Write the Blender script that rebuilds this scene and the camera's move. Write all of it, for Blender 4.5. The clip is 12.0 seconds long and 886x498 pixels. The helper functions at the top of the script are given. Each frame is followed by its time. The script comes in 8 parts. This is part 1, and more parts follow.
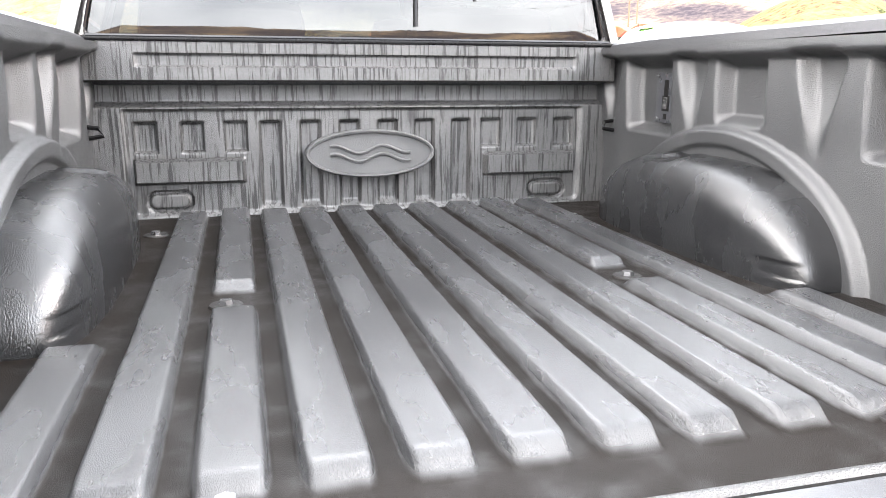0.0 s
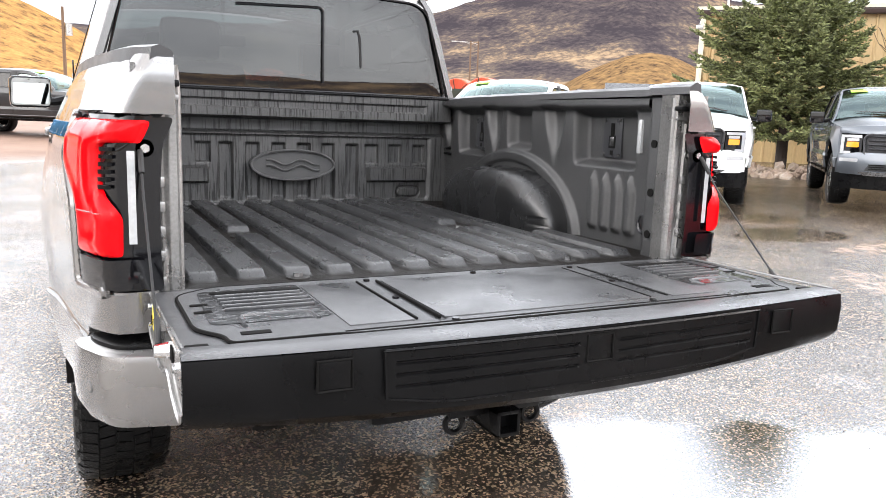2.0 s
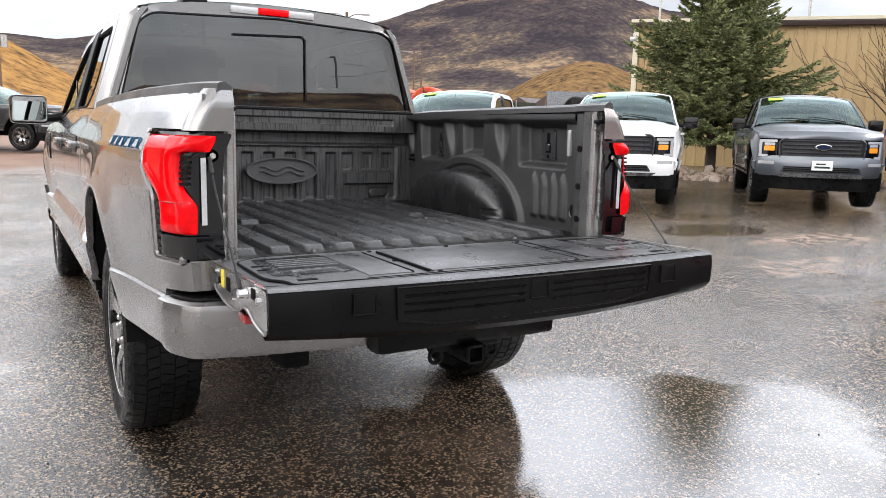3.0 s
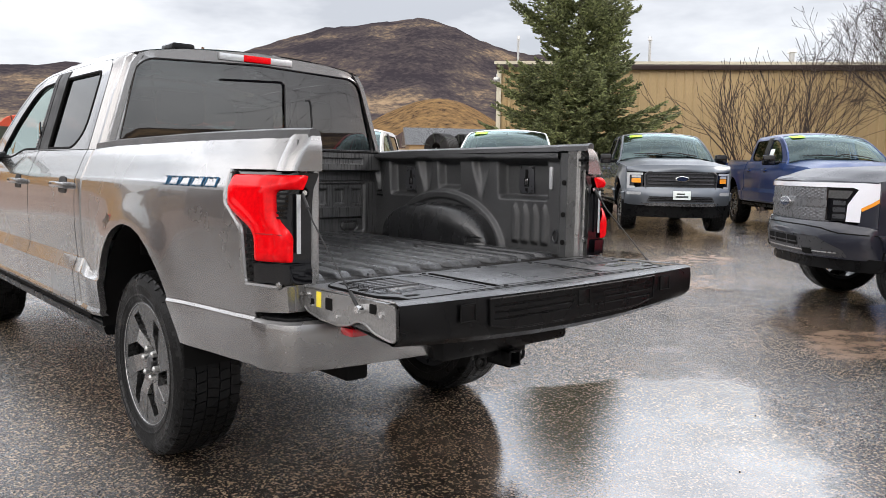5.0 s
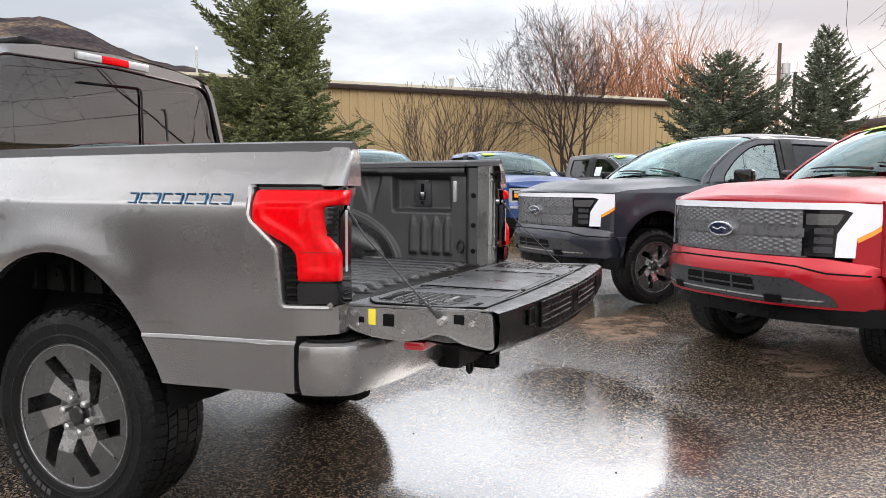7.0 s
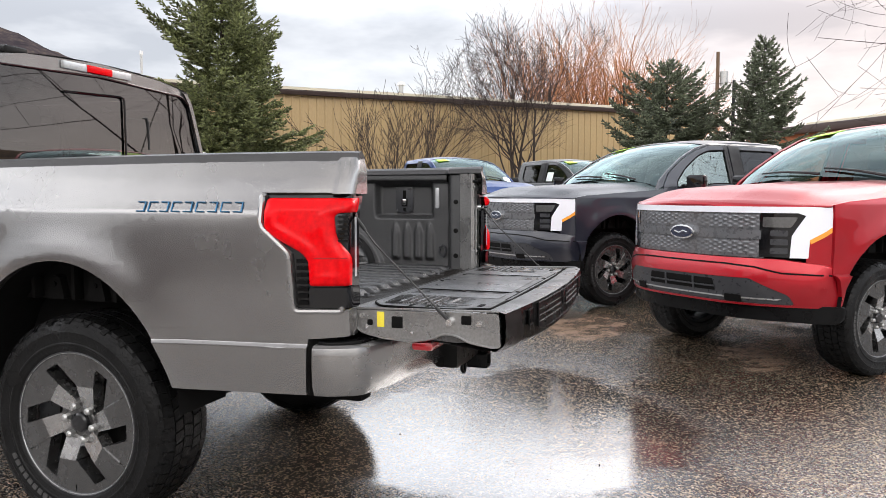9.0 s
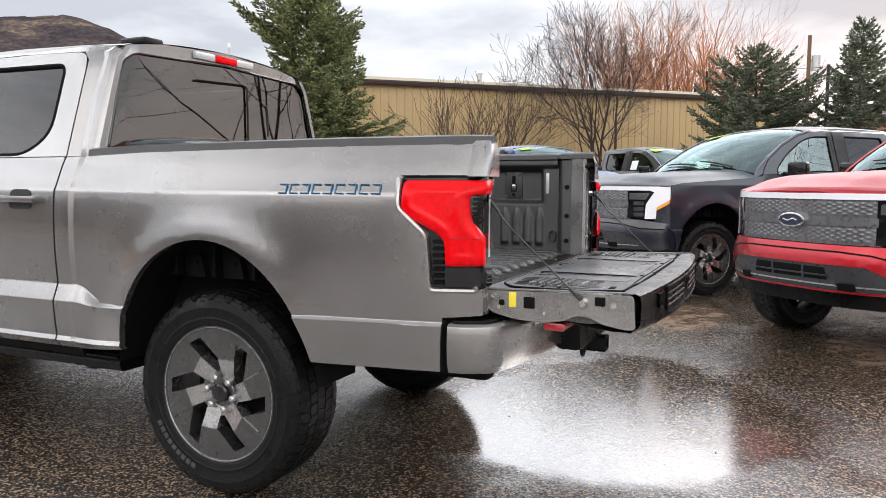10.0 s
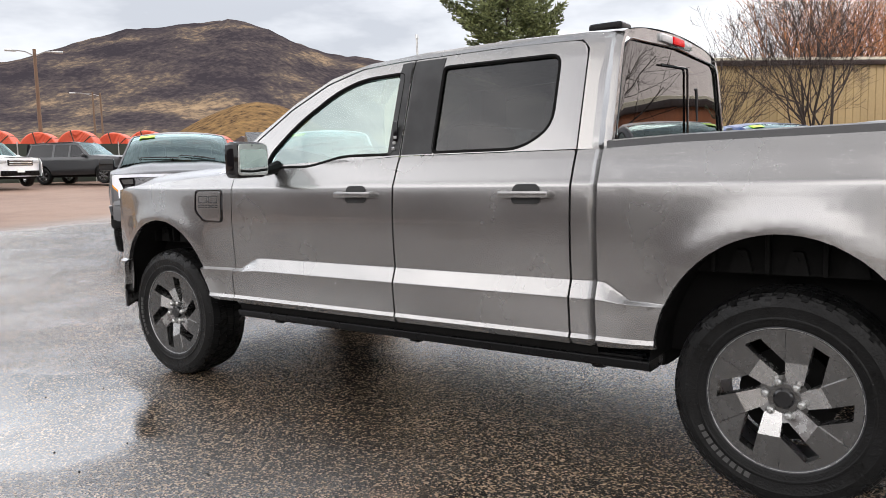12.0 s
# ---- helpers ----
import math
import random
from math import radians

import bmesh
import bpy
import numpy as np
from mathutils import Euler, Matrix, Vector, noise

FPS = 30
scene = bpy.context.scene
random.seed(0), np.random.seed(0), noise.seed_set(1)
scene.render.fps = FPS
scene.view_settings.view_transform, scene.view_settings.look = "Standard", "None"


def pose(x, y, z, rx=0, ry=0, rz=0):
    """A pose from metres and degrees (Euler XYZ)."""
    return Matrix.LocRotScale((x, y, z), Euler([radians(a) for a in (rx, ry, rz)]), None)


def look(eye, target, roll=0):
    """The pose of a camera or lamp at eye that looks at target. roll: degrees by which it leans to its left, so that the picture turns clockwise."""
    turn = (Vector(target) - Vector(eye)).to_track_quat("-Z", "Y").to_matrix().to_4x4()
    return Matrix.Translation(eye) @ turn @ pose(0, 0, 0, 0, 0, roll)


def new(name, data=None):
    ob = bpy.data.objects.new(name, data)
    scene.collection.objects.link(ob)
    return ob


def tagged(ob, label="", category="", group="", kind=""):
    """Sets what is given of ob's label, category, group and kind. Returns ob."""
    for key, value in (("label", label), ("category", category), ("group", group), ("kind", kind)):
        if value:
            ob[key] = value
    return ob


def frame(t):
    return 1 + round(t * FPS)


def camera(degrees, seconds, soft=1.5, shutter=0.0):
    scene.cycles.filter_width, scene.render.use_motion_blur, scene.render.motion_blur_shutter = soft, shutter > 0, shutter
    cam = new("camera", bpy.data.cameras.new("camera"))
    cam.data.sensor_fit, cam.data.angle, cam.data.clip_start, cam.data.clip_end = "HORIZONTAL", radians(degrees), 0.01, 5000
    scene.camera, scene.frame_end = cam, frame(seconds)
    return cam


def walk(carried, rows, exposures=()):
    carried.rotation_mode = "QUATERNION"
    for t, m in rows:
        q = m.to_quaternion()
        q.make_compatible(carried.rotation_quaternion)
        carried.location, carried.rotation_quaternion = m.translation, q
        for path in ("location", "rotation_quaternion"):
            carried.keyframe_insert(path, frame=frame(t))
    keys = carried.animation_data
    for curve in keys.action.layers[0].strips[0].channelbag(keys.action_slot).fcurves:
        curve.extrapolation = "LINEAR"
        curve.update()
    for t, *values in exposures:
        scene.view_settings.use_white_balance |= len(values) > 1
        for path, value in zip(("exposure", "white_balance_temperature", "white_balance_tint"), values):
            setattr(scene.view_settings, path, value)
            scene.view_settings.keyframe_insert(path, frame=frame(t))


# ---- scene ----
cam = camera(60.8, 12.0, 0.75)
PATH = [
    (0, (-0.384, -1.684, 1.308), (0.115, 0.197, 0.847), 0.3),
    (0.5, (-0.486, -1.974, 1.325), (0.146, -0.12, 0.922), 1.2),
    (1, (-0.572, -2.268, 1.289), (0.145, -0.438, 0.918), 1.8),
    (1.5, (-0.76, -2.534, 1.285), (0.055, -0.743, 0.925), 2.1),
    (2, (-0.937, -2.836, 1.286), (-0.058, -1.071, 0.95), 2.0),
    (2.5, (-1.099, -3.143, 1.303), (-0.16, -1.406, 0.984), 1.7),
    (3, (-1.34, -3.386, 1.296), (-0.336, -1.684, 0.986), 1.4),
    (3.2, (-1.375, -3.445, 1.297), (-0.372, -1.743, 0.987), 1.1),
    (4.8, (-2.071, -3.409, 1.303), (-0.809, -1.873, 1.078), 0.9),
    (5, (-2.13, -3.328, 1.293), (-0.815, -1.837, 1.082), 0.9),
    (5.5, (-2.338, -3.06, 1.292), (-0.842, -1.745, 1.109), 1.2),
    (6, (-2.604, -2.809, 1.293), (-0.956, -1.689, 1.124), 1.0),
    (6.5, (-2.774, -2.542, 1.254), (-1.013, -1.609, 1.091), 0.6),
    (7, (-2.948, -2.348, 1.273), (-1.112, -1.571, 1.112), 0.4),
    (7.5, (-3.071, -2.248, 1.277), (-1.194, -1.577, 1.119), 0.1),
    (7.7, (-3.091, -2.233, 1.273), (-1.204, -1.589, 1.12), 0.1),
    (9.3, (-3.144, -2.211, 1.281), (-1.258, -1.561, 1.139), 0.1),
    (9.5, (-3.159, -2.205, 1.282), (-1.285, -1.523, 1.134), 0.3),
    (10, (-3.257, -2.038, 1.255), (-1.443, -1.215, 1.081), 0.2),
    (10.5, (-3.41, -1.679, 1.25), (-1.671, -0.709, 1.057), -0.1),
    (11, (-3.587, -1.312, 1.258), (-1.913, -0.235, 1.06), -0.6),
    (11.5, (-3.759, -0.944, 1.278), (-2.127, 0.194, 1.075), -1.1),
    (12, (-3.872, -0.569, 1.293), (-2.253, 0.587, 1.084), -1.5),
]
walk(cam, [(t, look(eye, target, roll)) for t, eye, target, roll in PATH], [(0, 3.4), (0.5, 2.85), (1.0, 2.4), (1.5, 2.1), (2.0, 1.65), (2.5, 1.25), (3.2, 0.90), (4.8, 0.74), (7.7, 0.75), (12.0, 0.79)])


def soft_rise(s):
    return math.log1p(math.exp(s)) if s < 30 else s


def ground_z(x, y):
    """Gentle rise of the lot away from the truck."""
    return 0.016 * soft_rise(0.8 * x + 0.6 * y - 3.0) + 0.030 * soft_rise(y - 15.0)


# ---- world and light ----
world = bpy.data.worlds.new("overcast_sky")
scene.world = world
world.use_nodes = True
wt = world.node_tree
wt.nodes.clear()
w_out = wt.nodes.new("ShaderNodeOutputWorld")
w_bg = wt.nodes.new("ShaderNodeBackground")
w_sky = wt.nodes.new("ShaderNodeTexSky")
w_sky.sky_type = "NISHITA"
w_sky.sun_disc = False
w_sky.sun_elevation, w_sky.sun_rotation = radians(28), radians(120)
w_co = wt.nodes.new("ShaderNodeTexCoord")
w_map = wt.nodes.new("ShaderNodeMapping")
w_map.inputs["Scale"].default_value = (1.0, 1.0, 3.2)
w_noise = wt.nodes.new("ShaderNodeTexNoise")
w_noise.inputs["Scale"].default_value, w_noise.inputs["Detail"].default_value = 2.2, 6.0
w_noise.inputs["Roughness"].default_value = 0.55
w_ramp = wt.nodes.new("ShaderNodeValToRGB")
w_ramp.color_ramp.elements[0].position, w_ramp.color_ramp.elements[0].color = 0.38, (0.50, 0.52, 0.57, 1)
w_ramp.color_ramp.elements[1].position, w_ramp.color_ramp.elements[1].color = 0.62, (0.97, 0.98, 1.01, 1)
w_cloud = wt.nodes.new("ShaderNodeMixRGB")
w_cloud.inputs["Fac"].default_value = 0.9
w_scale = wt.nodes.new("ShaderNodeMixRGB")
w_scale.blend_type = "MULTIPLY"
w_scale.inputs["Fac"].default_value = 1.0
w_scale.inputs["Color2"].default_value = (0.08, 0.08, 0.08, 1)
wt.links.new(w_co.outputs["Generated"], w_map.inputs["Vector"])
wt.links.new(w_map.outputs["Vector"], w_noise.inputs["Vector"])
wt.links.new(w_noise.outputs["Fac"], w_ramp.inputs["Fac"])
wt.links.new(w_sky.outputs["Color"], w_scale.inputs["Color1"])
wt.links.new(w_scale.outputs["Color"], w_cloud.inputs["Color1"])
wt.links.new(w_ramp.outputs["Color"], w_cloud.inputs["Color2"])
w_dir = wt.nodes.new("ShaderNodeVectorMath")
w_dir.operation = "DOT_PRODUCT"
w_dir.inputs[1].default_value = (0.92, -0.39, 0.0)
wt.links.new(w_co.outputs["Generated"], w_dir.inputs[0])
w_glow = wt.nodes.new("ShaderNodeMapRange")
w_glow.interpolation_type = "SMOOTHSTEP"
w_glow.inputs["From Min"].default_value, w_glow.inputs["From Max"].default_value = 0.72, 1.0
wt.links.new(w_dir.outputs["Value"], w_glow.inputs["Value"])
w_warm = wt.nodes.new("ShaderNodeMixRGB")
w_warm.blend_type = "MULTIPLY"
w_warm.inputs["Color2"].default_value = (1.10, 0.96, 0.90, 1)
wt.links.new(w_glow.outputs["Result"], w_warm.inputs["Fac"])
wt.links.new(w_cloud.outputs["Color"], w_warm.inputs["Color1"])
# thinner cloud to the west lets more warm light through
w_west = wt.nodes.new("ShaderNodeVectorMath")
w_west.operation = "DOT_PRODUCT"
w_west.inputs[1].default_value = (-0.95, -0.12, 0.28)
wt.links.new(w_co.outputs["Generated"], w_west.inputs[0])
w_wglow = wt.nodes.new("ShaderNodeMapRange")
w_wglow.interpolation_type = "SMOOTHSTEP"
w_wglow.inputs["From Min"].default_value, w_wglow.inputs["From Max"].default_value = 0.15, 0.95
wt.links.new(w_west.outputs["Value"], w_wglow.inputs["Value"])
w_thin = wt.nodes.new("ShaderNodeMixRGB")
w_thin.blend_type = "MULTIPLY"
w_thin.inputs["Color2"].default_value = (1.40, 1.32, 1.24, 1)
wt.links.new(w_wglow.outputs["Result"], w_thin.inputs["Fac"])
wt.links.new(w_warm.outputs["Color"], w_thin.inputs["Color1"])
wt.links.new(w_thin.outputs["Color"], w_bg.inputs["Color"])
# the cloud is brightest half way up, a little thicker overhead and hazy at the horizon
w_sep = wt.nodes.new("ShaderNodeSeparateXYZ")
wt.links.new(w_co.outputs["Generated"], w_sep.inputs[0])
w_up = wt.nodes.new("ShaderNodeMapRange")
w_up.interpolation_type = "SMOOTHSTEP"
w_up.inputs["From Min"].default_value, w_up.inputs["From Max"].default_value = 0.20, 0.37
w_up.inputs["To Min"].default_value, w_up.inputs["To Max"].default_value = 0.82, 2.40
wt.links.new(w_sep.outputs["Z"], w_up.inputs["Value"])
w_top = wt.nodes.new("ShaderNodeMapRange")
w_top.interpolation_type = "SMOOTHSTEP"
w_top.inputs["From Min"].default_value, w_top.inputs["From Max"].default_value = 0.42, 0.80
w_top.inputs["To Min"].default_value, w_top.inputs["To Max"].default_value = 1.0, 0.42
wt.links.new(w_sep.outputs["Z"], w_top.inputs["Value"])
w_both = wt.nodes.new("ShaderNodeMath")
w_both.operation = "MULTIPLY"
wt.links.new(w_up.outputs["Result"], w_both.inputs[0])
wt.links.new(w_top.outputs["Result"], w_both.inputs[1])
wt.links.new(w_both.outputs[0], w_bg.inputs["Strength"])
wt.links.new(w_bg.outputs["Background"], w_out.inputs["Surface"])

sun = new("sun", bpy.data.lights.new("sun", "SUN"))
sun.data.energy, sun.data.angle, sun.data.color = 0.8, radians(25), (1.0, 0.95, 0.9)
sun.matrix_world = look((18, -10, 14), (0, 0, 0))


# ---- materials ----
def material(name, colour, rough=0.5, metal=0.0, var=0.12, scale=6.0, fine=90.0, bump=0.0, coat=0.0, bump_scale=None, stretch=(1, 1, 1), rough_var=0.08, spec=0.5, emit=0.0):
    m = bpy.data.materials.new(name)
    m.use_nodes = True
    nt = m.node_tree
    b = nt.nodes["Principled BSDF"]
    co = nt.nodes.new("ShaderNodeTexCoord")
    mp = nt.nodes.new("ShaderNodeMapping")
    mp.inputs["Scale"].default_value = stretch
    nt.links.new(co.outputs["Object"], mp.inputs["Vector"])
    n1 = nt.nodes.new("ShaderNodeTexNoise")
    n1.inputs["Scale"].default_value, n1.inputs["Detail"].default_value = scale, 5
    n2 = nt.nodes.new("ShaderNodeTexNoise")
    n2.inputs["Scale"].default_value, n2.inputs["Detail"].default_value = fine, 4
    for n in (n1, n2):
        nt.links.new(mp.outputs["Vector"], n.inputs["Vector"])
    mixn = nt.nodes.new("ShaderNodeMath")
    mixn.operation = "ADD"
    nt.links.new(n1.outputs["Fac"], mixn.inputs[0])
    nt.links.new(n2.outputs["Fac"], mixn.inputs[1])
    mr = nt.nodes.new("ShaderNodeMapRange")
    mr.inputs["From Min"].default_value, mr.inputs["From Max"].default_value = 0.6, 1.4
    mr.inputs["To Min"].default_value, mr.inputs["To Max"].default_value = 1 - var, 1 + var
    nt.links.new(mixn.outputs[0], mr.inputs["Value"])
    mul = nt.nodes.new("ShaderNodeMixRGB")
    mul.blend_type = "MULTIPLY"
    mul.inputs["Fac"].default_value = 1.0
    mul.inputs["Color1"].default_value = (*colour, 1)
    nt.links.new(mr.outputs["Result"], mul.inputs["Color2"])
    nt.links.new(mul.outputs["Color"], b.inputs["Base Color"])
    rr = nt.nodes.new("ShaderNodeMapRange")
    rr.inputs["From Min"].default_value, rr.inputs["From Max"].default_value = 0.35, 0.65
    rr.inputs["To Min"].default_value, rr.inputs["To Max"].default_value = max(0.0, rough - rough_var), min(1.0, rough + rough_var)
    nt.links.new(n1.outputs["Fac"], rr.inputs["Value"])
    nt.links.new(rr.outputs["Result"], b.inputs["Roughness"])
    b.inputs["Metallic"].default_value = metal
    b.inputs["Coat Weight"].default_value = coat
    b.inputs["Coat Roughness"].default_value = 0.03
    b.inputs["Specular IOR Level"].default_value = spec
    if bump:
        n3 = nt.nodes.new("ShaderNodeTexNoise")
        n3.inputs["Scale"].default_value, n3.inputs["Detail"].default_value = bump_scale or fine, 3
        nt.links.new(mp.outputs["Vector"], n3.inputs["Vector"])
        bp = nt.nodes.new("ShaderNodeBump")
        bp.inputs["Strength"].default_value, bp.inputs["Distance"].default_value = bump, 0.004
        nt.links.new(n3.outputs["Fac"], bp.inputs["Height"])
        nt.links.new(bp.outputs["Normal"], b.inputs["Normal"])
    if emit:
        b.inputs["Emission Color"].default_value = (*colour, 1)
        b.inputs["Emission Strength"].default_value = emit
    return m


def paint(name, colour, metal=0.55, rough=0.34, ior=1.45):
    """Clear-coated car paint, beaded with rain."""
    m = material(name, colour, rough, metal, 0.05, 3.0, 900.0, coat=1.0, rough_var=0.03)
    nt = m.node_tree
    b = nt.nodes["Principled BSDF"]
    b.inputs["Coat IOR"].default_value = ior
    co = nt.nodes["Texture Coordinate"]
    vo = nt.nodes.new("ShaderNodeTexVoronoi")
    vo.inputs["Scale"].default_value = 95
    nt.links.new(co.outputs["Object"], vo.inputs["Vector"])
    drop = nt.nodes.new("ShaderNodeMapRange")
    drop.inputs["From Min"].default_value, drop.inputs["From Max"].default_value = 0.08, 0.26
    drop.inputs["To Min"].default_value, drop.inputs["To Max"].default_value = 1.0, 0.0
    nt.links.new(vo.outputs["Distance"], drop.inputs["Value"])
    patch = nt.nodes.new("ShaderNodeTexNoise")
    patch.inputs["Scale"].default_value = 5
    nt.links.new(co.outputs["Object"], patch.inputs["Vector"])
    pr = nt.nodes.new("ShaderNodeMapRange")
    pr.inputs["From Min"].default_value, pr.inputs["From Max"].default_value = 0.42, 0.56
    nt.links.new(patch.outputs["Fac"], pr.inputs["Value"])
    geo = nt.nodes.new("ShaderNodeNewGeometry")
    sep = nt.nodes.new("ShaderNodeSeparateXYZ")
    nt.links.new(geo.outputs["Normal"], sep.inputs[0])
    up = nt.nodes.new("ShaderNodeMapRange")
    up.inputs["From Min"].default_value, up.inputs["From Max"].default_value = 0.32, 0.6
    up.inputs["To Min"].default_value = 0.04
    nt.links.new(sep.outputs["Z"], up.inputs["Value"])
    mu = nt.nodes.new("ShaderNodeMath")
    mu.operation = "MULTIPLY"
    nt.links.new(drop.outputs["Result"], mu.inputs[0])
    nt.links.new(pr.outputs["Result"], mu.inputs[1])
    mv = nt.nodes.new("ShaderNodeMath")
    mv.operation = "MULTIPLY"
    nt.links.new(mu.outputs[0], mv.inputs[0])
    nt.links.new(up.outputs["Result"], mv.inputs[1])
    bp = nt.nodes.new("ShaderNodeBump")
    bp.inputs["Strength"].default_value, bp.inputs["Distance"].default_value = 0.9, 0.003
    nt.links.new(mv.outputs[0], bp.inputs["Height"])
    nt.links.new(bp.outputs["Normal"], b.inputs["Normal"])
    nt.links.new(bp.outputs["Normal"], b.inputs["Coat Normal"])
    # a film of fine beads dulls the faces that lie flat
    dull = nt.nodes.new("ShaderNodeMapRange")
    dull.inputs["From Min"].default_value, dull.inputs["From Max"].default_value = 0.70, 0.95
    dull.inputs["To Min"].default_value, dull.inputs["To Max"].default_value = 0.03, 0.50
    nt.links.new(sep.outputs["Z"], dull.inputs["Value"])
    nt.links.new(dull.outputs["Result"], b.inputs["Coat Roughness"])
    return m


def glass(name, tint, shine=1.0, ior=1.6):
    """Thin tinted pane: see-through with a mirror gloss that grows at grazing angles."""
    m = bpy.data.materials.new(name)
    m.use_nodes = True
    nt = m.node_tree
    nt.nodes.clear()
    out = nt.nodes.new("ShaderNodeOutputMaterial")
    tr = nt.nodes.new("ShaderNodeBsdfTransparent")
    tr.inputs["Color"].default_value = (*tint, 1)
    gl = nt.nodes.new("ShaderNodeBsdfGlossy")
    gl.inputs["Roughness"].default_value = 0.012
    gl.inputs["Color"].default_value = (*(shine if isinstance(shine, tuple) else (shine,) * 3), 1)
    lw = nt.nodes.new("ShaderNodeLayerWeight")
    lw.inputs["Blend"].default_value = 0.5
    p5 = nt.nodes.new("ShaderNodeMath")
    p5.operation = "POWER"
    p5.inputs[1].default_value = 5.0
    nt.links.new(lw.outputs["Facing"], p5.inputs[0])
    r0 = ((ior - 1) / (ior + 1)) ** 2
    fr = nt.nodes.new("ShaderNodeMath")
    fr.operation = "MULTIPLY_ADD"
    fr.inputs[1].default_value, fr.inputs[2].default_value = 1 - r0, r0
    nt.links.new(p5.outputs[0], fr.inputs[0])
    mx = nt.nodes.new("ShaderNodeMixShader")
    nt.links.new(fr.outputs[0], mx.inputs["Fac"])
    nt.links.new(tr.outputs["BSDF"], mx.inputs[1])
    nt.links.new(gl.outputs["BSDF"], mx.inputs[2])
    nt.links.new(mx.outputs["Shader"], out.inputs["Surface"])
    return m


def ramp_material(name, stops, scale, rough=0.9, detail=8.0, bump=0.0, stretch=(1, 1, 1), distance=0.05):
    """Material whose colour runs through stops by a noise at the given scale."""
    m = bpy.data.materials.new(name)
    m.use_nodes = True
    nt = m.node_tree
    b = nt.nodes["Principled BSDF"]
    b.inputs["Roughness"].default_value = rough
    co = nt.nodes.new("ShaderNodeTexCoord")
    mp = nt.nodes.new("ShaderNodeMapping")
    mp.inputs["Scale"].default_value = stretch
    n = nt.nodes.new("ShaderNodeTexNoise")
    n.inputs["Scale"].default_value, n.inputs["Detail"].default_value, n.inputs["Roughness"].default_value = scale, detail, 0.62
    r = nt.nodes.new("ShaderNodeValToRGB")
    while len(r.color_ramp.elements) < len(stops):
        r.color_ramp.elements.new(0.5)
    for e, (p, c) in zip(r.color_ramp.elements, stops):
        e.position, e.color = p, (*c, 1)
    nt.links.new(co.outputs["Object"], mp.inputs["Vector"])
    nt.links.new(mp.outputs["Vector"], n.inputs["Vector"])
    nt.links.new(n.outputs["Fac"], r.inputs["Fac"])
    nt.links.new(r.outputs["Color"], b.inputs["Base Color"])
    if bump:
        bp = nt.nodes.new("ShaderNodeBump")
        bp.inputs["Strength"].default_value, bp.inputs["Distance"].default_value = bump, distance
        nt.links.new(n.outputs["Fac"], bp.inputs["Height"])
        nt.links.new(bp.outputs["Normal"], b.inputs["Normal"])
    return m


M_GREY = paint("grey_metallic_paint", (0.230, 0.226, 0.223), 0.84, 0.25, 1.45)
M_SLATE = paint("slate_grey_paint", (0.105, 0.106, 0.112), 0.25, 0.5, 1.33)
M_NAVY = paint("dark_navy_paint", (0.004, 0.006, 0.016), 0.2, 0.45, 1.40)
M_RED = paint("deep_red_paint", (0.36, 0.0015, 0.010), 0.7, 0.40, 1.36)
M_SILVER = paint("blue_grey_paint", (0.125, 0.140, 0.160), 0.7, 0.42)
M_WHITE = paint("white_paint", (0.78, 0.79, 0.80), 0.0)
M_BLUE = paint("bright_blue_paint", (0.012, 0.05, 0.20), 0.4)
M_BLACKP = paint("black_paint", (0.007, 0.008, 0.010), 0.1, 0.4, 1.36)
M_JAMB = material("grey_jamb_paint", (0.27, 0.267, 0.262), 0.30, 0.7, 0.3, 8, 120, coat=0.8)
M_LINER = material("spray_bedliner", (0.025, 0.0255, 0.0265), 0.40, 0, 0.25, 5, 260, bump=0.5, bump_scale=420, rough_var=0.08, spec=0.8)
M_LINER_FLOOR = material("wet_sprayed_bed_floor", (0.024, 0.0244, 0.0255), 0.27, 0, 0.5, 5, 260, bump=0.34, bump_scale=420, rough_var=0.06, spec=0.7, stretch=(3, 0.8, 1))


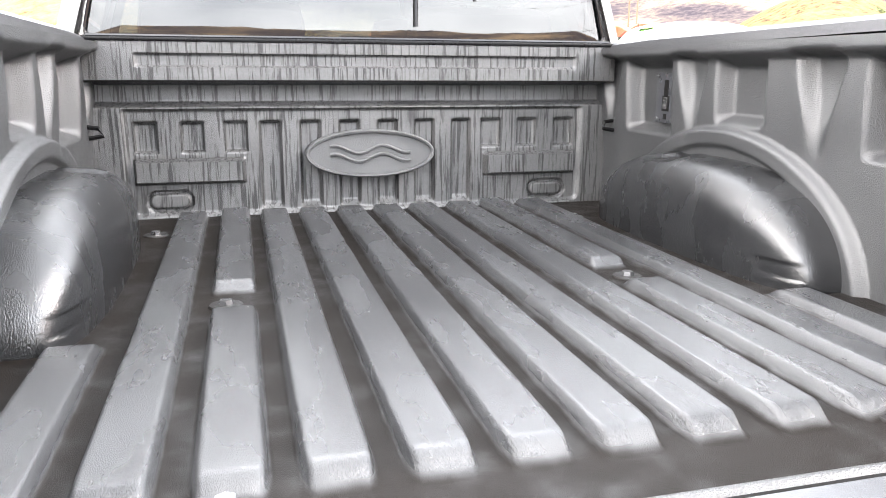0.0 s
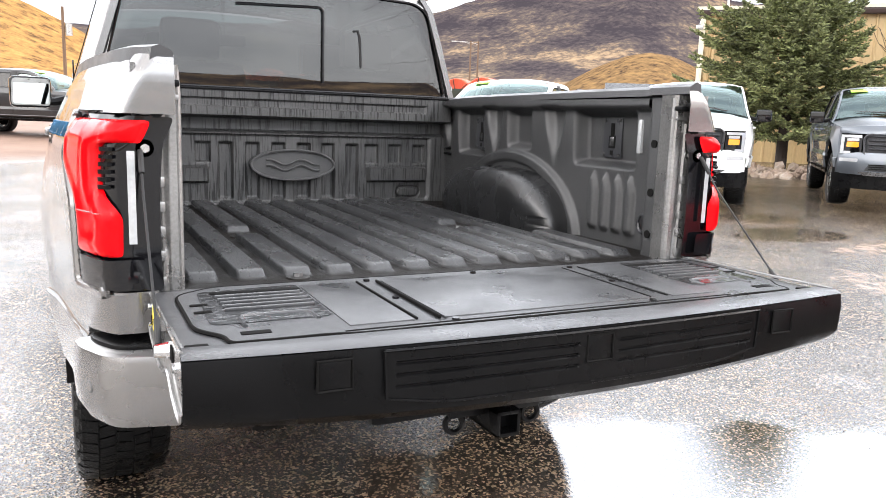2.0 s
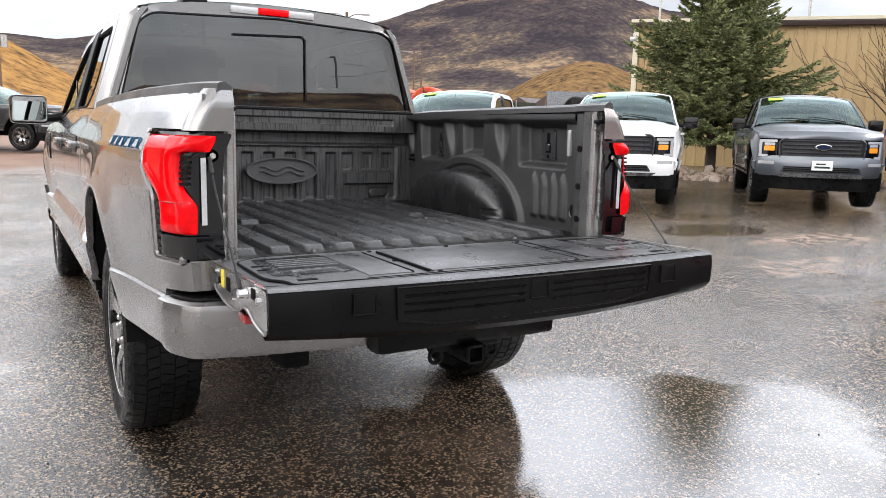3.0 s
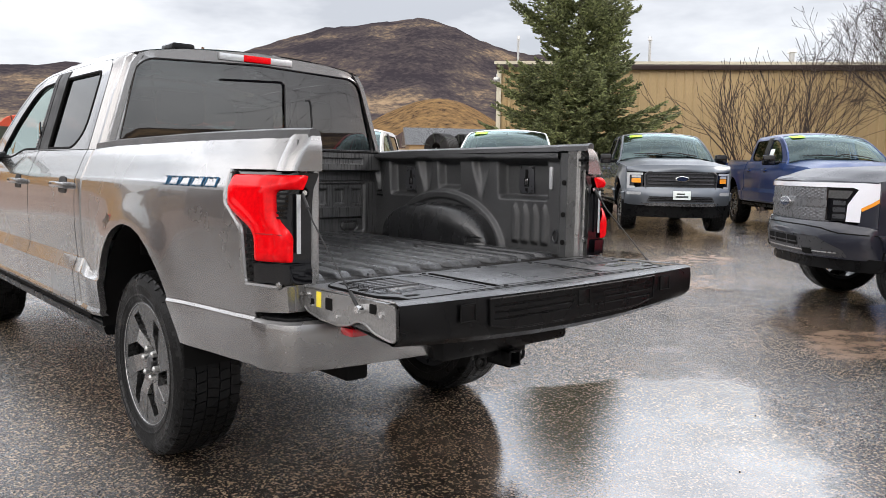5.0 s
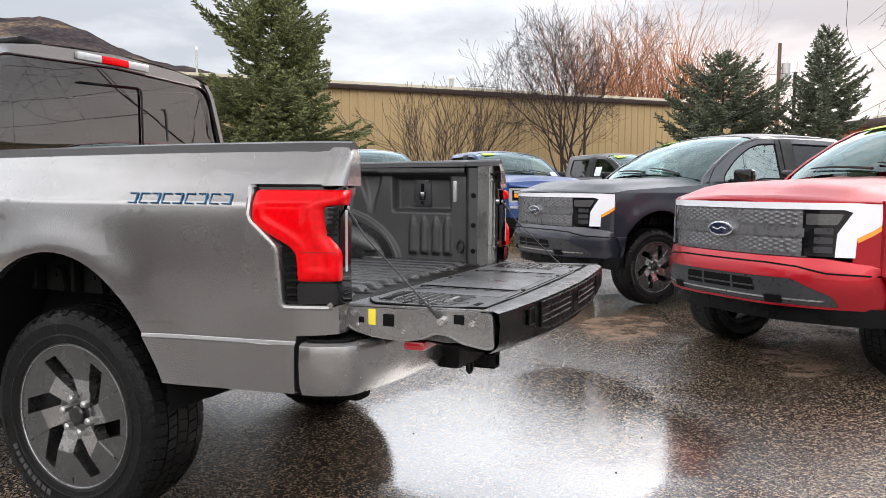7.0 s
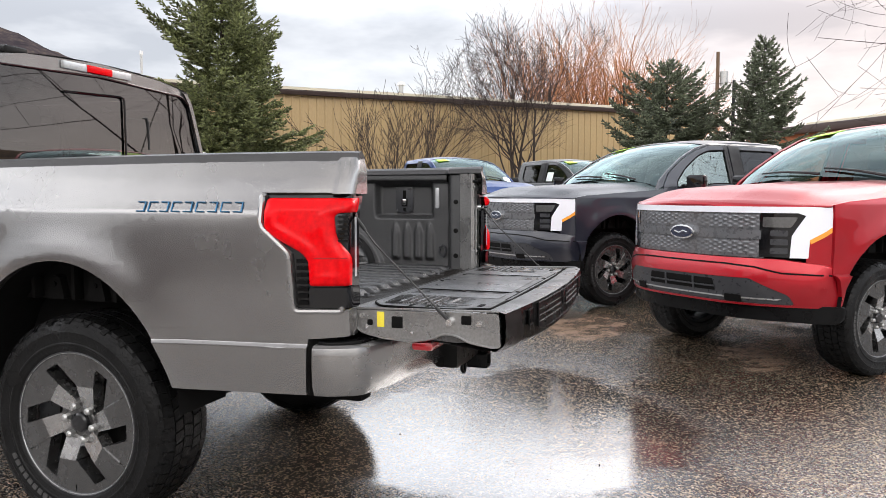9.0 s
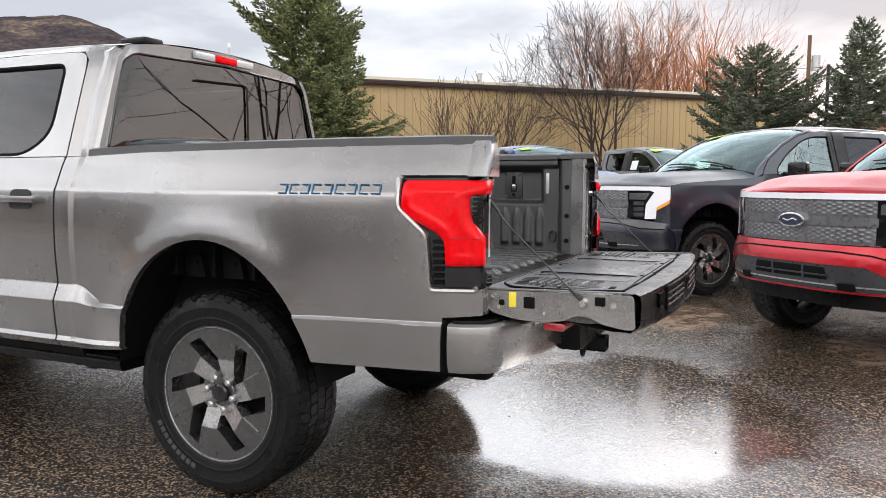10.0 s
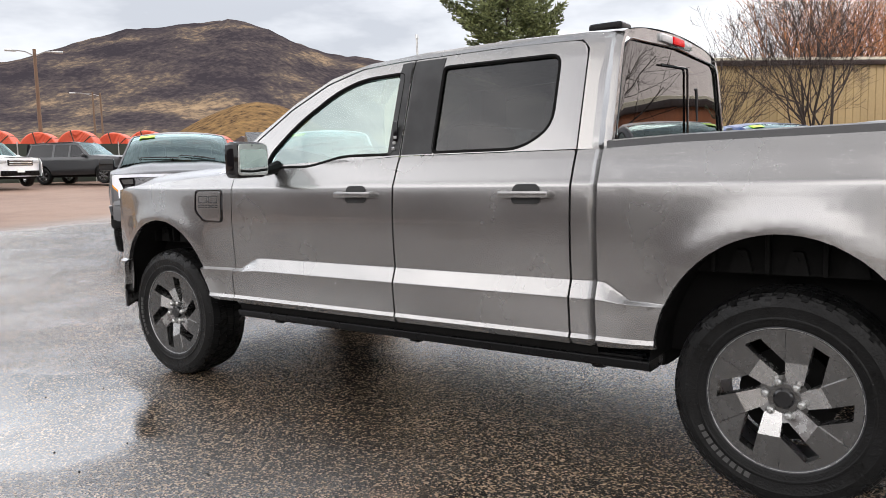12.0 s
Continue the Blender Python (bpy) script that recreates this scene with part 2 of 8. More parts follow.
def add_silt_shade(m, z0, z1, colour):
    """Brown silt and groove shade painted into low parts, uneven along the edge."""
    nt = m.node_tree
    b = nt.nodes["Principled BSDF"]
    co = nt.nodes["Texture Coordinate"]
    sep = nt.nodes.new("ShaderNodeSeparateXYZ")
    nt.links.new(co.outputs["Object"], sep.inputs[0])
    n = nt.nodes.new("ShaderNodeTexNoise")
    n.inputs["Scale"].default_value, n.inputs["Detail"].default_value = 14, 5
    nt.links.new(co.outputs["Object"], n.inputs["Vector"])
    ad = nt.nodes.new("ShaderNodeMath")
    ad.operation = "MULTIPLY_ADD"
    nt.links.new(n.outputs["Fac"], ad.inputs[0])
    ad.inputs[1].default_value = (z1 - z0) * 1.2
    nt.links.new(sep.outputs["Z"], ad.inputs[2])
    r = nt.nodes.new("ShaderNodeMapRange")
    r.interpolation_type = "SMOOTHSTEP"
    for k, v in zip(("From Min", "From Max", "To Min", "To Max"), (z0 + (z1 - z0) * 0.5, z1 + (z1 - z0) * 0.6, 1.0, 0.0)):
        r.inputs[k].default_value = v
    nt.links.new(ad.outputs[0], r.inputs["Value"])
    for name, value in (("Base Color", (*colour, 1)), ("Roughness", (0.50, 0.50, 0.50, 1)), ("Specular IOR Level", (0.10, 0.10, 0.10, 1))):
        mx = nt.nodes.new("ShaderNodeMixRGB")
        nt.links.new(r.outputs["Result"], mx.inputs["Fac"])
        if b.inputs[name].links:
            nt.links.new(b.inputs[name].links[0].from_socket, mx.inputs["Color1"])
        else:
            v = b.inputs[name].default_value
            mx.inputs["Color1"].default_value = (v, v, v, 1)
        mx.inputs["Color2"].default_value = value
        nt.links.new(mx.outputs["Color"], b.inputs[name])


# groove floors: shade between the ribs goes into the silt colour
add_silt_shade(M_LINER_FLOOR, 0.873, 0.882, (0.0060, 0.0046, 0.0036))
M_LINER_GLOSS = material("wet_sprayed_wheel_house", (0.009, 0.0092, 0.0098), 0.25, 0, 0.3, 9, 200, bump=0.28, bump_scale=260, rough_var=0.08, spec=0.75, stretch=(1.5, 1.5, 0.6))
M_LINER_WET = material("bedliner_streaked_by_water", (0.038, 0.0378, 0.038), 0.38, 0, 0.4, 9, 160, bump=0.4, bump_scale=380, rough_var=0.08, spec=0.7)


def add_drips(m, dark=0.42):
    """Narrow runs of water down a wall: darker and smoother than the dry coat between them."""
    nt = m.node_tree
    b = nt.nodes["Principled BSDF"]
    co = nt.nodes["Texture Coordinate"]
    mp = nt.nodes.new("ShaderNodeMapping")
    mp.inputs["Scale"].default_value = (1, 1, 0.045)
    n = nt.nodes.new("ShaderNodeTexNoise")
    n.inputs["Scale"].default_value, n.inputs["Detail"].default_value, n.inputs["Roughness"].default_value = 105, 4, 0.65
    n.inputs["Distortion"].default_value = 0.4
    nt.links.new(co.outputs["Object"], mp.inputs["Vector"])
    nt.links.new(mp.outputs["Vector"], n.inputs["Vector"])
    r = nt.nodes.new("ShaderNodeMapRange")
    r.interpolation_type = "SMOOTHSTEP"
    for k, v in zip(("From Min", "From Max", "To Min", "To Max"), (0.49, 0.60, 1.0, dark)):
        r.inputs[k].default_value = v
    nt.links.new(n.outputs["Fac"], r.inputs["Value"])
    for name in ("Base Color", "Specular IOR Level"):
        mul = nt.nodes.new("ShaderNodeMixRGB")
        mul.blend_type = "MULTIPLY"
        mul.inputs["Fac"].default_value = 1.0
        if b.inputs[name].links:
            nt.links.new(b.inputs[name].links[0].from_socket, mul.inputs["Color1"])
        else:
            v = b.inputs[name].default_value
            mul.inputs["Color1"].default_value = (v, v, v, 1)
        nt.links.new(r.outputs["Result"], mul.inputs["Color2"])
        nt.links.new(mul.outputs["Color"], b.inputs[name])


add_drips(M_LINER_WET)
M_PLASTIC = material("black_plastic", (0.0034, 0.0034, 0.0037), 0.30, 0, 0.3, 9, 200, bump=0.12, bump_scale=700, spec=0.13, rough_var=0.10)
# wet copy of the black plastic, some sky sheen put into its paler colour
M_PLASTIC_WET_SHEEN = material("wet_black_plastic_sky_sheen", (0.034, 0.035, 0.038), 0.36, 0, 0.35, 7, 120, bump=0.20, bump_scale=520, rough_var=0.12, spec=0.75, coat=0.10)
M_PLASTIC_SPLASH = material("rain_splashed_black_plastic", (0.020, 0.0205, 0.022), 0.16, 0, 0.6, 30, 90, bump=0.85, bump_scale=48, rough_var=0.14, spec=0.7, coat=0.4)
M_RAIL_CAP = material("grained_dark_grey_plastic", (0.030, 0.030, 0.032), 0.36, 0, 0.25, 8, 300, bump=0.3, bump_scale=600, spec=0.55)
M_PLASTIC_WET_SHEEN.node_tree.nodes["Principled BSDF"].inputs["Coat Roughness"].default_value = 0.16
M_GLOSS = material("gloss_black_plastic", (0.004, 0.004, 0.005), 0.08, 0, 0.05, 9, 200, coat=0.25, rough_var=0.03, spec=0.4)
M_RUBBER = material("tyre_rubber", (0.0048, 0.0048, 0.0049), 0.40, 0, 0.6, 11, 60, bump=0.8, bump_scale=110, rough_var=0.18, spec=0.16)
M_RUBBER_WORN = material("grey_scuffed_rubber", (0.045, 0.044, 0.043), 0.6, 0, 0.3, 10, 80, bump=0.2, bump_scale=200)
M_RIM = material("dark_grey_alloy", (0.115, 0.115, 0.117), 0.28, 0.75, 0.1, 20, 200)
M_BLADE = material("grey_machined_alloy", (0.115, 0.114, 0.113), 0.25, 0.85, 0.1, 20, 200, bump=0.1, bump_scale=300)
M_RIM_CUT = material("satin_alloy", (0.50, 0.50, 0.50), 0.32, 0.9, 0.05, 30, 300)
M_FLANK = material("brushed_alloy_flank", (0.38, 0.376, 0.372), 0.24, 0.9, 0.08, 30, 300)
M_CHROME = material("bright_metal", (0.72, 0.72, 0.72), 0.16, 1.0, 0.06, 20, 200)
M_STEEL = material("zinc_steel", (0.45, 0.45, 0.44), 0.34, 0.9, 0.15, 25, 300)
M_RED_LENS = material("red_lamp_lens", (0.66, 0.001, 0.004), 0.07, 0, 0.25, 5, 60, rough_var=0.02, spec=0.16)
M_RED_REFL = material("dark_red_reflector", (0.28, 0.004, 0.008), 0.14, 0, 0.1, 9, 140, coat=1.0)
M_CLEAR_LENS = material("clear_lamp_lens", (0.45, 0.46, 0.47), 0.12, 0.2, 0.15, 30, 120, coat=1.0)
M_WHITE_LENS = material("white_light_bar", (0.80, 0.81, 0.86), 0.16, 0, 0.04, 9, 140, coat=1.0)
M_AMBER = material("amber_lens", (0.85, 0.32, 0.03), 0.15, 0, 0.1, 30, 100, coat=1.0)
M_SMOKE = material("smoked_lamp_lens", (0.10, 0.10, 0.10), 0.12, 0.3, 0.3, 40, 120, coat=1.0)
M_GRILLE = material("grey_textured_grille", (0.15, 0.152, 0.16), 0.30, 0.5, 0.15, 30, 160)
M_GRILLE_BLACK = material("dark_grille_plastic", (0.035, 0.036, 0.04), 0.34, 0.1, 0.2, 30, 160)
M_LETTER = material("blue_chrome_letters", (0.035, 0.12, 0.22), 0.2, 0.7, 0.1, 40, 200)
M_YELLOW = material("yellow_label", (0.80, 0.66, 0.05), 0.5, 0, 0.08, 20, 100)
M_LIME = material("lime_sticker", (0.42, 0.80, 0.05), 0.5, 0, 0.06, 20, 100)
M_PAPER = material("white_paper", (0.75, 0.80, 0.78), 0.6, 0, 0.06, 20, 100)
M_INK = material("dark_print", (0.02, 0.03, 0.03), 0.6)
M_OVAL = material("blue_enamel", (0.008, 0.016, 0.045), 0.2, 0.2, 0.1, 30, 200, coat=0.8)
M_SEAT = material("dark_grey_upholstery", (0.07, 0.07, 0.075), 0.8, 0, 0.15, 10, 200, bump=0.2)
M_TRIM = material("dark_cabin_trim", (0.008, 0.008, 0.0085), 0.6, 0, 0.15, 10, 200)
M_GLASS_DARK = glass("privacy_glass", (0.06, 0.065, 0.068), 1.0, 1.5)
M_GLASS_REAR = glass("rear_privacy_glass", (0.10, 0.105, 0.105), 1.0, 2.05)
M_GLASS_SIDE = glass("light_tinted_glass", (0.54, 0.64, 0.61), (0.86, 1.0, 0.96), 2.5)
M_GLASS_SHIELD = glass("windscreen_glass", (0.50, 0.66, 0.65), (0.72, 0.90, 0.90), 2.5)
M_MIRROR = material("mirror_silver", (0.62, 0.66, 0.64), 0.01, 1.0, 0.0, rough_var=0.0)
M_UNDER = material("dirty_underbody", (0.004, 0.0038, 0.0037), 0.8, 0, 0.3, 10, 90, spec=0.12)
M_BARK = material("brown_bark", (0.045, 0.033, 0.028), 0.9, 0, 0.35, 14, 70, bump=0.6, bump_scale=60)
M_TWIG = material("dark_brown_twigs", (0.040, 0.027, 0.023), 0.85, 0, 0.3, 6, 60)
M_WILLOW = material("orange_willow_twigs", (0.44, 0.20, 0.09), 0.85, 0, 0.3, 2, 30)
M_SPRUCE = material("spruce_needles", (0.165, 0.185, 0.075), 0.7, 0, 0.55, 1.3, 26)
M_SPRUCE_BLUE = material("grey_green_spruce_needles", (0.120, 0.140, 0.090), 0.7, 0, 0.5, 1.3, 26)
for m_ in (M_SPRUCE, M_SPRUCE_BLUE, M_WILLOW):
    # needles and twigs differ one from another
    nt_ = m_.node_tree
    geo_ = nt_.nodes.new("ShaderNodeNewGeometry")
    vary = nt_.nodes.new("ShaderNodeMapRange")
    vary.inputs["To Min"].default_value, vary.inputs["To Max"].default_value = 0.35, 1.55
    nt_.links.new(geo_.outputs["Random Per Island"], vary.inputs["Value"])
    mul_ = nt_.nodes.new("ShaderNodeMixRGB")
    mul_.blend_type = "MULTIPLY"
    mul_.inputs["Fac"].default_value = 1.0
    base_ = nt_.nodes["Principled BSDF"].inputs["Base Color"]
    nt_.links.new(base_.links[0].from_socket, mul_.inputs["Color1"])
    nt_.links.new(vary.outputs["Result"], mul_.inputs["Color2"])
    nt_.links.new(mul_.outputs["Color"], base_)
M_TAN = material("tan_steel_siding", (0.46, 0.33, 0.165), 0.5, 0.1, 0.14, 0.8, 30, stretch=(1, 1, 0.25))
M_BROWN = material("dark_brown_trim", (0.055, 0.035, 0.032), 0.5, 0, 0.1, 2, 40)
M_CREAM = material("cream_roof_sheet", (0.66, 0.60, 0.46), 0.5, 0, 0.1, 2, 40)
M_ORANGE = material("orange_conduit", (0.62, 0.10, 0.045), 0.5, 0, 0.12, 3, 40)
M_WOODPOLE = material("weathered_wood_pole", (0.13, 0.082, 0.052), 0.85, 0, 0.3, 3, 40, stretch=(4, 4, 0.4))
M_FENCE = material("green_black_fence", (0.030, 0.036, 0.026), 0.8, 0, 0.3, 2, 30)
M_BRICK = material("orange_brick_wall", (0.42, 0.16, 0.08), 0.85, 0, 0.2, 2, 50)
M_STONE = ramp_material("mixed_rock", [(0.3, (0.13, 0.09, 0.07)), (0.5, (0.34, 0.26, 0.20)), (0.7, (0.48, 0.42, 0.36))], 2.5, 0.85, 4, 0.3)


# ---- mesh helpers ----
def finish(me, angle=25):
    me.shade_smooth()
    me.set_sharp_from_angle(angle=radians(angle))
    return me


def part(name, bm, mat, parent=None, label="", angle=25, mats=()):
    """Link a bmesh as one mesh object under a thing or a part."""
    me = bpy.data.meshes.new(name)
    bm.normal_update()
    bm.to_mesh(me)
    bm.free()
    for m in (mat, *mats):
        me.materials.append(m)
    finish(me, angle)
    ob = new(name, me)
    if parent:
        ob.parent = parent
    if label:
        tagged(ob, label)
    return ob


def thing(name, m, label, category, group="", kind=""):
    ob = new(name)
    ob.empty_display_size = 0.2
    ob.matrix_world = m
    return tagged(ob, label, category, group, kind)


def again(ob, m):
    """A part built once, linked again under the same parent on the same mesh."""
    o = ob.copy()
    scene.collection.objects.link(o)
    o.matrix_basis = m
    for child in ob.children:
        c = child.copy()
        scene.collection.objects.link(c)
        c.parent = o
    return o


def box(bm, c, s, bev=0.0, m=None, seg=2):
    """A box of centre c and size s, bevelled, turned by m."""
    mat = Matrix.Translation(c) @ (m or Matrix()) @ Matrix.Diagonal((*s, 1))
    vs = bmesh.ops.create_cube(bm, size=1, matrix=mat)["verts"]
    if bev:
        es = list({e for v in vs for e in v.link_edges})
        bmesh.ops.bevel(bm, geom=es, offset=bev, segments=seg, affect="EDGES", profile=0.6)
    return bm


def rod(bm, a, b, r0, r1=None, n=12, caps=True):
    a, b = Vector(a), Vector(b)
    m = Matrix.Translation((a + b) / 2) @ (b - a).to_track_quat("Z", "Y").to_matrix().to_4x4()
    bmesh.ops.create_cone(bm, cap_ends=caps, segments=n, radius1=r0, radius2=r0 if r1 is None else r1, depth=(b - a).length, matrix=m)
    return bm


def tube(bm, pts, radii, n=8, caps=True):
    """A tube swept along pts."""
    pts = [Vector(p) for p in pts]
    if not hasattr(radii, "__len__"):
        radii = [radii] * len(pts)
    rings = []
    side = None
    for i, p in enumerate(pts):
        d = (pts[min(i + 1, len(pts) - 1)] - pts[max(i - 1, 0)]).normalized()
        if side is None:
            side = d.orthogonal().normalized()
        side = (side - d * side.dot(d)).normalized()
        up = d.cross(side)
        rings.append([bm.verts.new(p + radii[i] * (math.cos(k * math.tau / n) * side + math.sin(k * math.tau / n) * up)) for k in range(n)])
    for a, b in zip(rings, rings[1:]):
        for k in range(n):
            bm.faces.new((a[k], a[(k + 1) % n], b[(k + 1) % n], b[k]))
    if caps:
        bm.faces.new(rings[0][::-1])
        bm.faces.new(rings[-1])
    return bm


def lathe(bm, prof, n=48, m=None):
    """Turn a profile of (radius, along) round the x axis."""
    m = m or Matrix()
    rings = [[bm.verts.new(m @ Vector((h, r * math.cos(k * math.tau / n), r * math.sin(k * math.tau / n)))) for k in range(n)] for r, h in prof]
    for a, b in zip(rings, rings[1:]):
        for k in range(n):
            bm.faces.new((a[k], b[k], b[(k + 1) % n], a[(k + 1) % n]))
    return rings


def grid(bm, fn, nu, nv):
    """A sheet of quads from fn(u, v), both 0 to 1."""
    vs = [[bm.verts.new(fn(i / nu, j / nv)) for j in range(nv + 1)] for i in range(nu + 1)]
    for i in range(nu):
        for j in range(nv):
            bm.faces.new((vs[i][j], vs[i + 1][j], vs[i + 1][j + 1], vs[i][j + 1]))
    return vs


def rounded(pts, r, seg=4):
    """Round the corners of a polygon; r is one radius or one each."""
    out = []
    n = len(pts)
    for i, p in enumerate(pts):
        rad = r[i] if hasattr(r, "__len__") else r
        p, a, b = Vector(p), Vector(pts[i - 1]), Vector(pts[(i + 1) % n])
        d = min(rad, 0.45 * (a - p).length, 0.45 * (b - p).length)
        if d < 1e-5:
            out.append(tuple(p))
            continue
        s, e = p + (a - p).normalized() * d, p + (b - p).normalized() * d
        for k in range(seg + 1):
            t = k / seg
            out.append(tuple((1 - t) ** 2 * s + 2 * t * (1 - t) * p + t * t * e))
    return out


def sheet(outline, fn, holes=(), step=0.06, lines_u=(), lines_v=(), lip=(0, 0, 0), dense=None):
    """A panel: a flat outline with holes, cut by a fine grid and bent by fn(u, v) into space, with a folded lip round its edge."""
    bm = bmesh.new()
    for loop in (outline, *holes):
        vs = [bm.verts.new((u, v, 0)) for u, v in loop]
        for i in range(len(vs)):
            bm.edges.new((vs[i - 1], vs[i]))
    bmesh.ops.triangle_fill(bm, use_beauty=True, use_dissolve=False, edges=bm.edges[:], normal=(0, 0, 1))
    us, vs2 = [p[0] for p in outline], [p[1] for p in outline]
    cuts_u = set(np.arange(min(us) + step / 2, max(us), step).round(4)) | set(lines_u)
    cuts_v = set(np.arange(min(vs2) + step / 2, max(vs2), step).round(4)) | set(lines_v)
    for vals, no in ((sorted(cuts_u), (1, 0, 0)), (sorted(cuts_v), (0, 1, 0))):
        for v in vals:
            bmesh.ops.bisect_plane(bm, geom=bm.verts[:] + bm.edges[:] + bm.faces[:], dist=1e-5, plane_co=(v * no[0], v * no[1], 0), plane_no=no)
    if any(lip):
        edge = [e for e in bm.edges if e.is_boundary]
        ex = bmesh.ops.extrude_edge_only(bm, edges=edge)
        lipped = [g for g in ex["geom"] if isinstance(g, bmesh.types.BMVert)]
    else:
        lipped = []
    ids = set(lipped)
    off = Vector(lip)
    for v in bm.verts:
        v.co = Vector(fn(v.co.x, v.co.y)) + (off if v in ids else Vector())
    return outward(bm)


def outward(bm, c=(0, 1.6, 1.0)):
    """Turn an open sheet's faces away from the middle of the body."""
    bmesh.ops.recalc_face_normals(bm, faces=bm.faces[:])
    c = Vector(c)
    if sum(f.normal.dot(f.calc_center_median() - c) * f.calc_area() for f in bm.faces) < 0:
        bmesh.ops.reverse_faces(bm, faces=bm.faces[:])
    return bm


def mirror(bm):
    """Mirror across x = 0."""
    for v in bm.verts:
        v.co.x = -v.co.x
    bmesh.ops.reverse_faces(bm, faces=bm.faces[:])
    return bm


def solid(bm, thick):
    """Give a sheet thickness."""
    bmesh.ops.solidify(bm, geom=bm.faces[:], thickness=thick)
    return bm


def prism(bm, pts, axis, lo, hi, bev=0.0):
    """A flat outline pulled along an axis from lo to hi. pts run over the other two axes, in order."""
    def at(p, w):
        q = list(p)
        q.insert(axis, w)
        return q
    a = [bm.verts.new(at(p, lo)) for p in pts]
    b = [bm.verts.new(at(p, hi)) for p in pts]
    n = len(pts)
    fs = [bm.faces.new(a), bm.faces.new(b[::-1])] + [bm.faces.new((a[i], b[i], b[(i + 1) % n], a[(i + 1) % n])) for i in range(n)]
    bmesh.ops.recalc_face_normals(bm, faces=fs)
    if bev:
        es = list({e for f in fs[:2] for e in f.edges})
        bmesh.ops.bevel(bm, geom=es, offset=bev, segments=2, affect="EDGES", profile=0.6)
    return bm


def smooth(a, b, x):
    t = min(1, max(0, (x - a) / (b - a)))
    return t * t * (3 - 2 * t)


def curve(x, pts):
    return float(np.interp(x, [p[0] for p in pts], [p[1] for p in pts]))


# ---- the shape of a crew-cab pickup: y ahead from the rear axle, x across, z up ----
WB = 3.695
ARCH = ((0.0, 0.485, 0.565), (WB, 0.485, 0.55))
SIDE_Z = [(0.45, 0.915), (0.535, 0.940), (0.572, 0.972), (0.590, 0.964), (0.70, 0.974), (0.82, 0.981), (0.90, 0.987), (0.97, 0.991), (1.04, 0.991), (1.10, 0.990), (1.16, 0.987), (1.205, 0.983), (1.222, 0.980), (1.236, 0.972), (1.29, 0.950), (1.33, 0.933), (1.365, 0.913), (1.43, 0.872)]


def arch_d(y, z):
    return min(math.hypot((y - cy) / a, (z - 0.47) / b) for cy, a, b in ARCH)


def crease(y):
    """Upper and lower edge of the step along the lower side."""
    k = smooth(0.56, 0.70, y) * (1 - smooth(2.78, 2.98, y))
    back = smooth(0.45, 0.30, y)
    up = 0.745 + 0.072 * k + 0.028 * back
    return up, up - (0.011 + 0.064 * k)


def side(y, z):
    """Half width of the body at y, z."""
    x = curve(z, SIDE_Z)
    up, low = crease(y)
    x += (0.033 - 0.023 * smooth(0.62, 0.45, y)) * min(1, max(0, (up - z) / (up - low)))
    d = arch_d(y, z)
    if z > 0.45:
        x += 0.020 * math.exp(-((d - 1) / 0.16) ** 2) * smooth(0.55, 0.8, z) + 0.010 * math.exp(-((d - 1) / 0.4) ** 2)
    if y < -0.3:
        x -= curve(-y, [(0.3, 0), (0.55, 0.012), (0.8, 0.040), (0.9, 0.054), (1.0, 0.072), (1.06, 0.095), (1.12, 0.14)])
    if y > 3.6:
        x -= curve(y, [(3.6, 0), (4.0, 0.018), (4.2, 0.045), (4.4, 0.10), (4.5, 0.15), (4.6, 0.23)])
    return x


def cabside(y, z):
    """Half width of the greenhouse above the belt."""
    x = curve(z, [(1.30, 0.948), (1.365, 0.915), (1.80, 0.782), (1.845, 0.758), (1.875, 0.725)])
    if y < 0.86:
        x -= 0.05 * smooth(0.86, 0.71, y)
    return x


def arch_line(k, z0, n=24, grow=0.0, rev=False):
    """Points along a wheel arch from one foot at height z0 to the other, front to rear."""
    cy, a, b = ARCH[k]
    a, b = a + grow, b + grow
    t0 = math.asin(min(1, (z0 - 0.47) / b))
    pts = [(cy + a * math.cos(t), 0.47 + b * math.sin(t)) for t in np.linspace(t0, math.pi - t0, n)]
    return pts[::-1] if rev else pts


ZL = sorted({z for z, _ in SIDE_Z} | {round(0.735 + 0.004 * k, 4) for k in range(23)})
ROOF_EDGE = [(0.71, 1.868), (0.9, 1.878), (1.3, 1.887), (1.75, 1.883), (2.1, 1.862), (2.35, 1.80), (2.60, 1.685), (2.85, 1.53), (3.02, 1.40), (3.10, 1.30)]


def roof_edge(y):
    return curve(y, ROOF_EDGE)


def fender_top(y):
    return curve(y, [(2.99, 1.31), (3.10, 1.295), (3.6, 1.265), (4.1, 1.232), (4.23, 1.210)])


def both(name, make, mat, truck, label="", **kw):
    """Build a part for the left side and its mirror image for the right."""
    out = []
    for s in (-1, 1):
        bm = make()
        if s > 0:
            mirror(bm)
        out.append(part(name, bm, mat, truck, label, **kw))
    return out


def sidefn(y, z):
    return (-side(y, z), y, z)


def cabfn(y, z):
    return (-cabside(y, z), y, z)


FRONT_WIN = rounded([(1.835, 1.375), (1.835, 1.785), (2.12, 1.775), (2.30, 1.72), (2.56, 1.565), (2.74, 1.40), (2.76, 1.305), (2.40, 1.300), (2.17, 1.375)], [0.03, 0.03, 0.1, 0.1, 0.1, 0.06, 0.03, 0.04, 0.05])
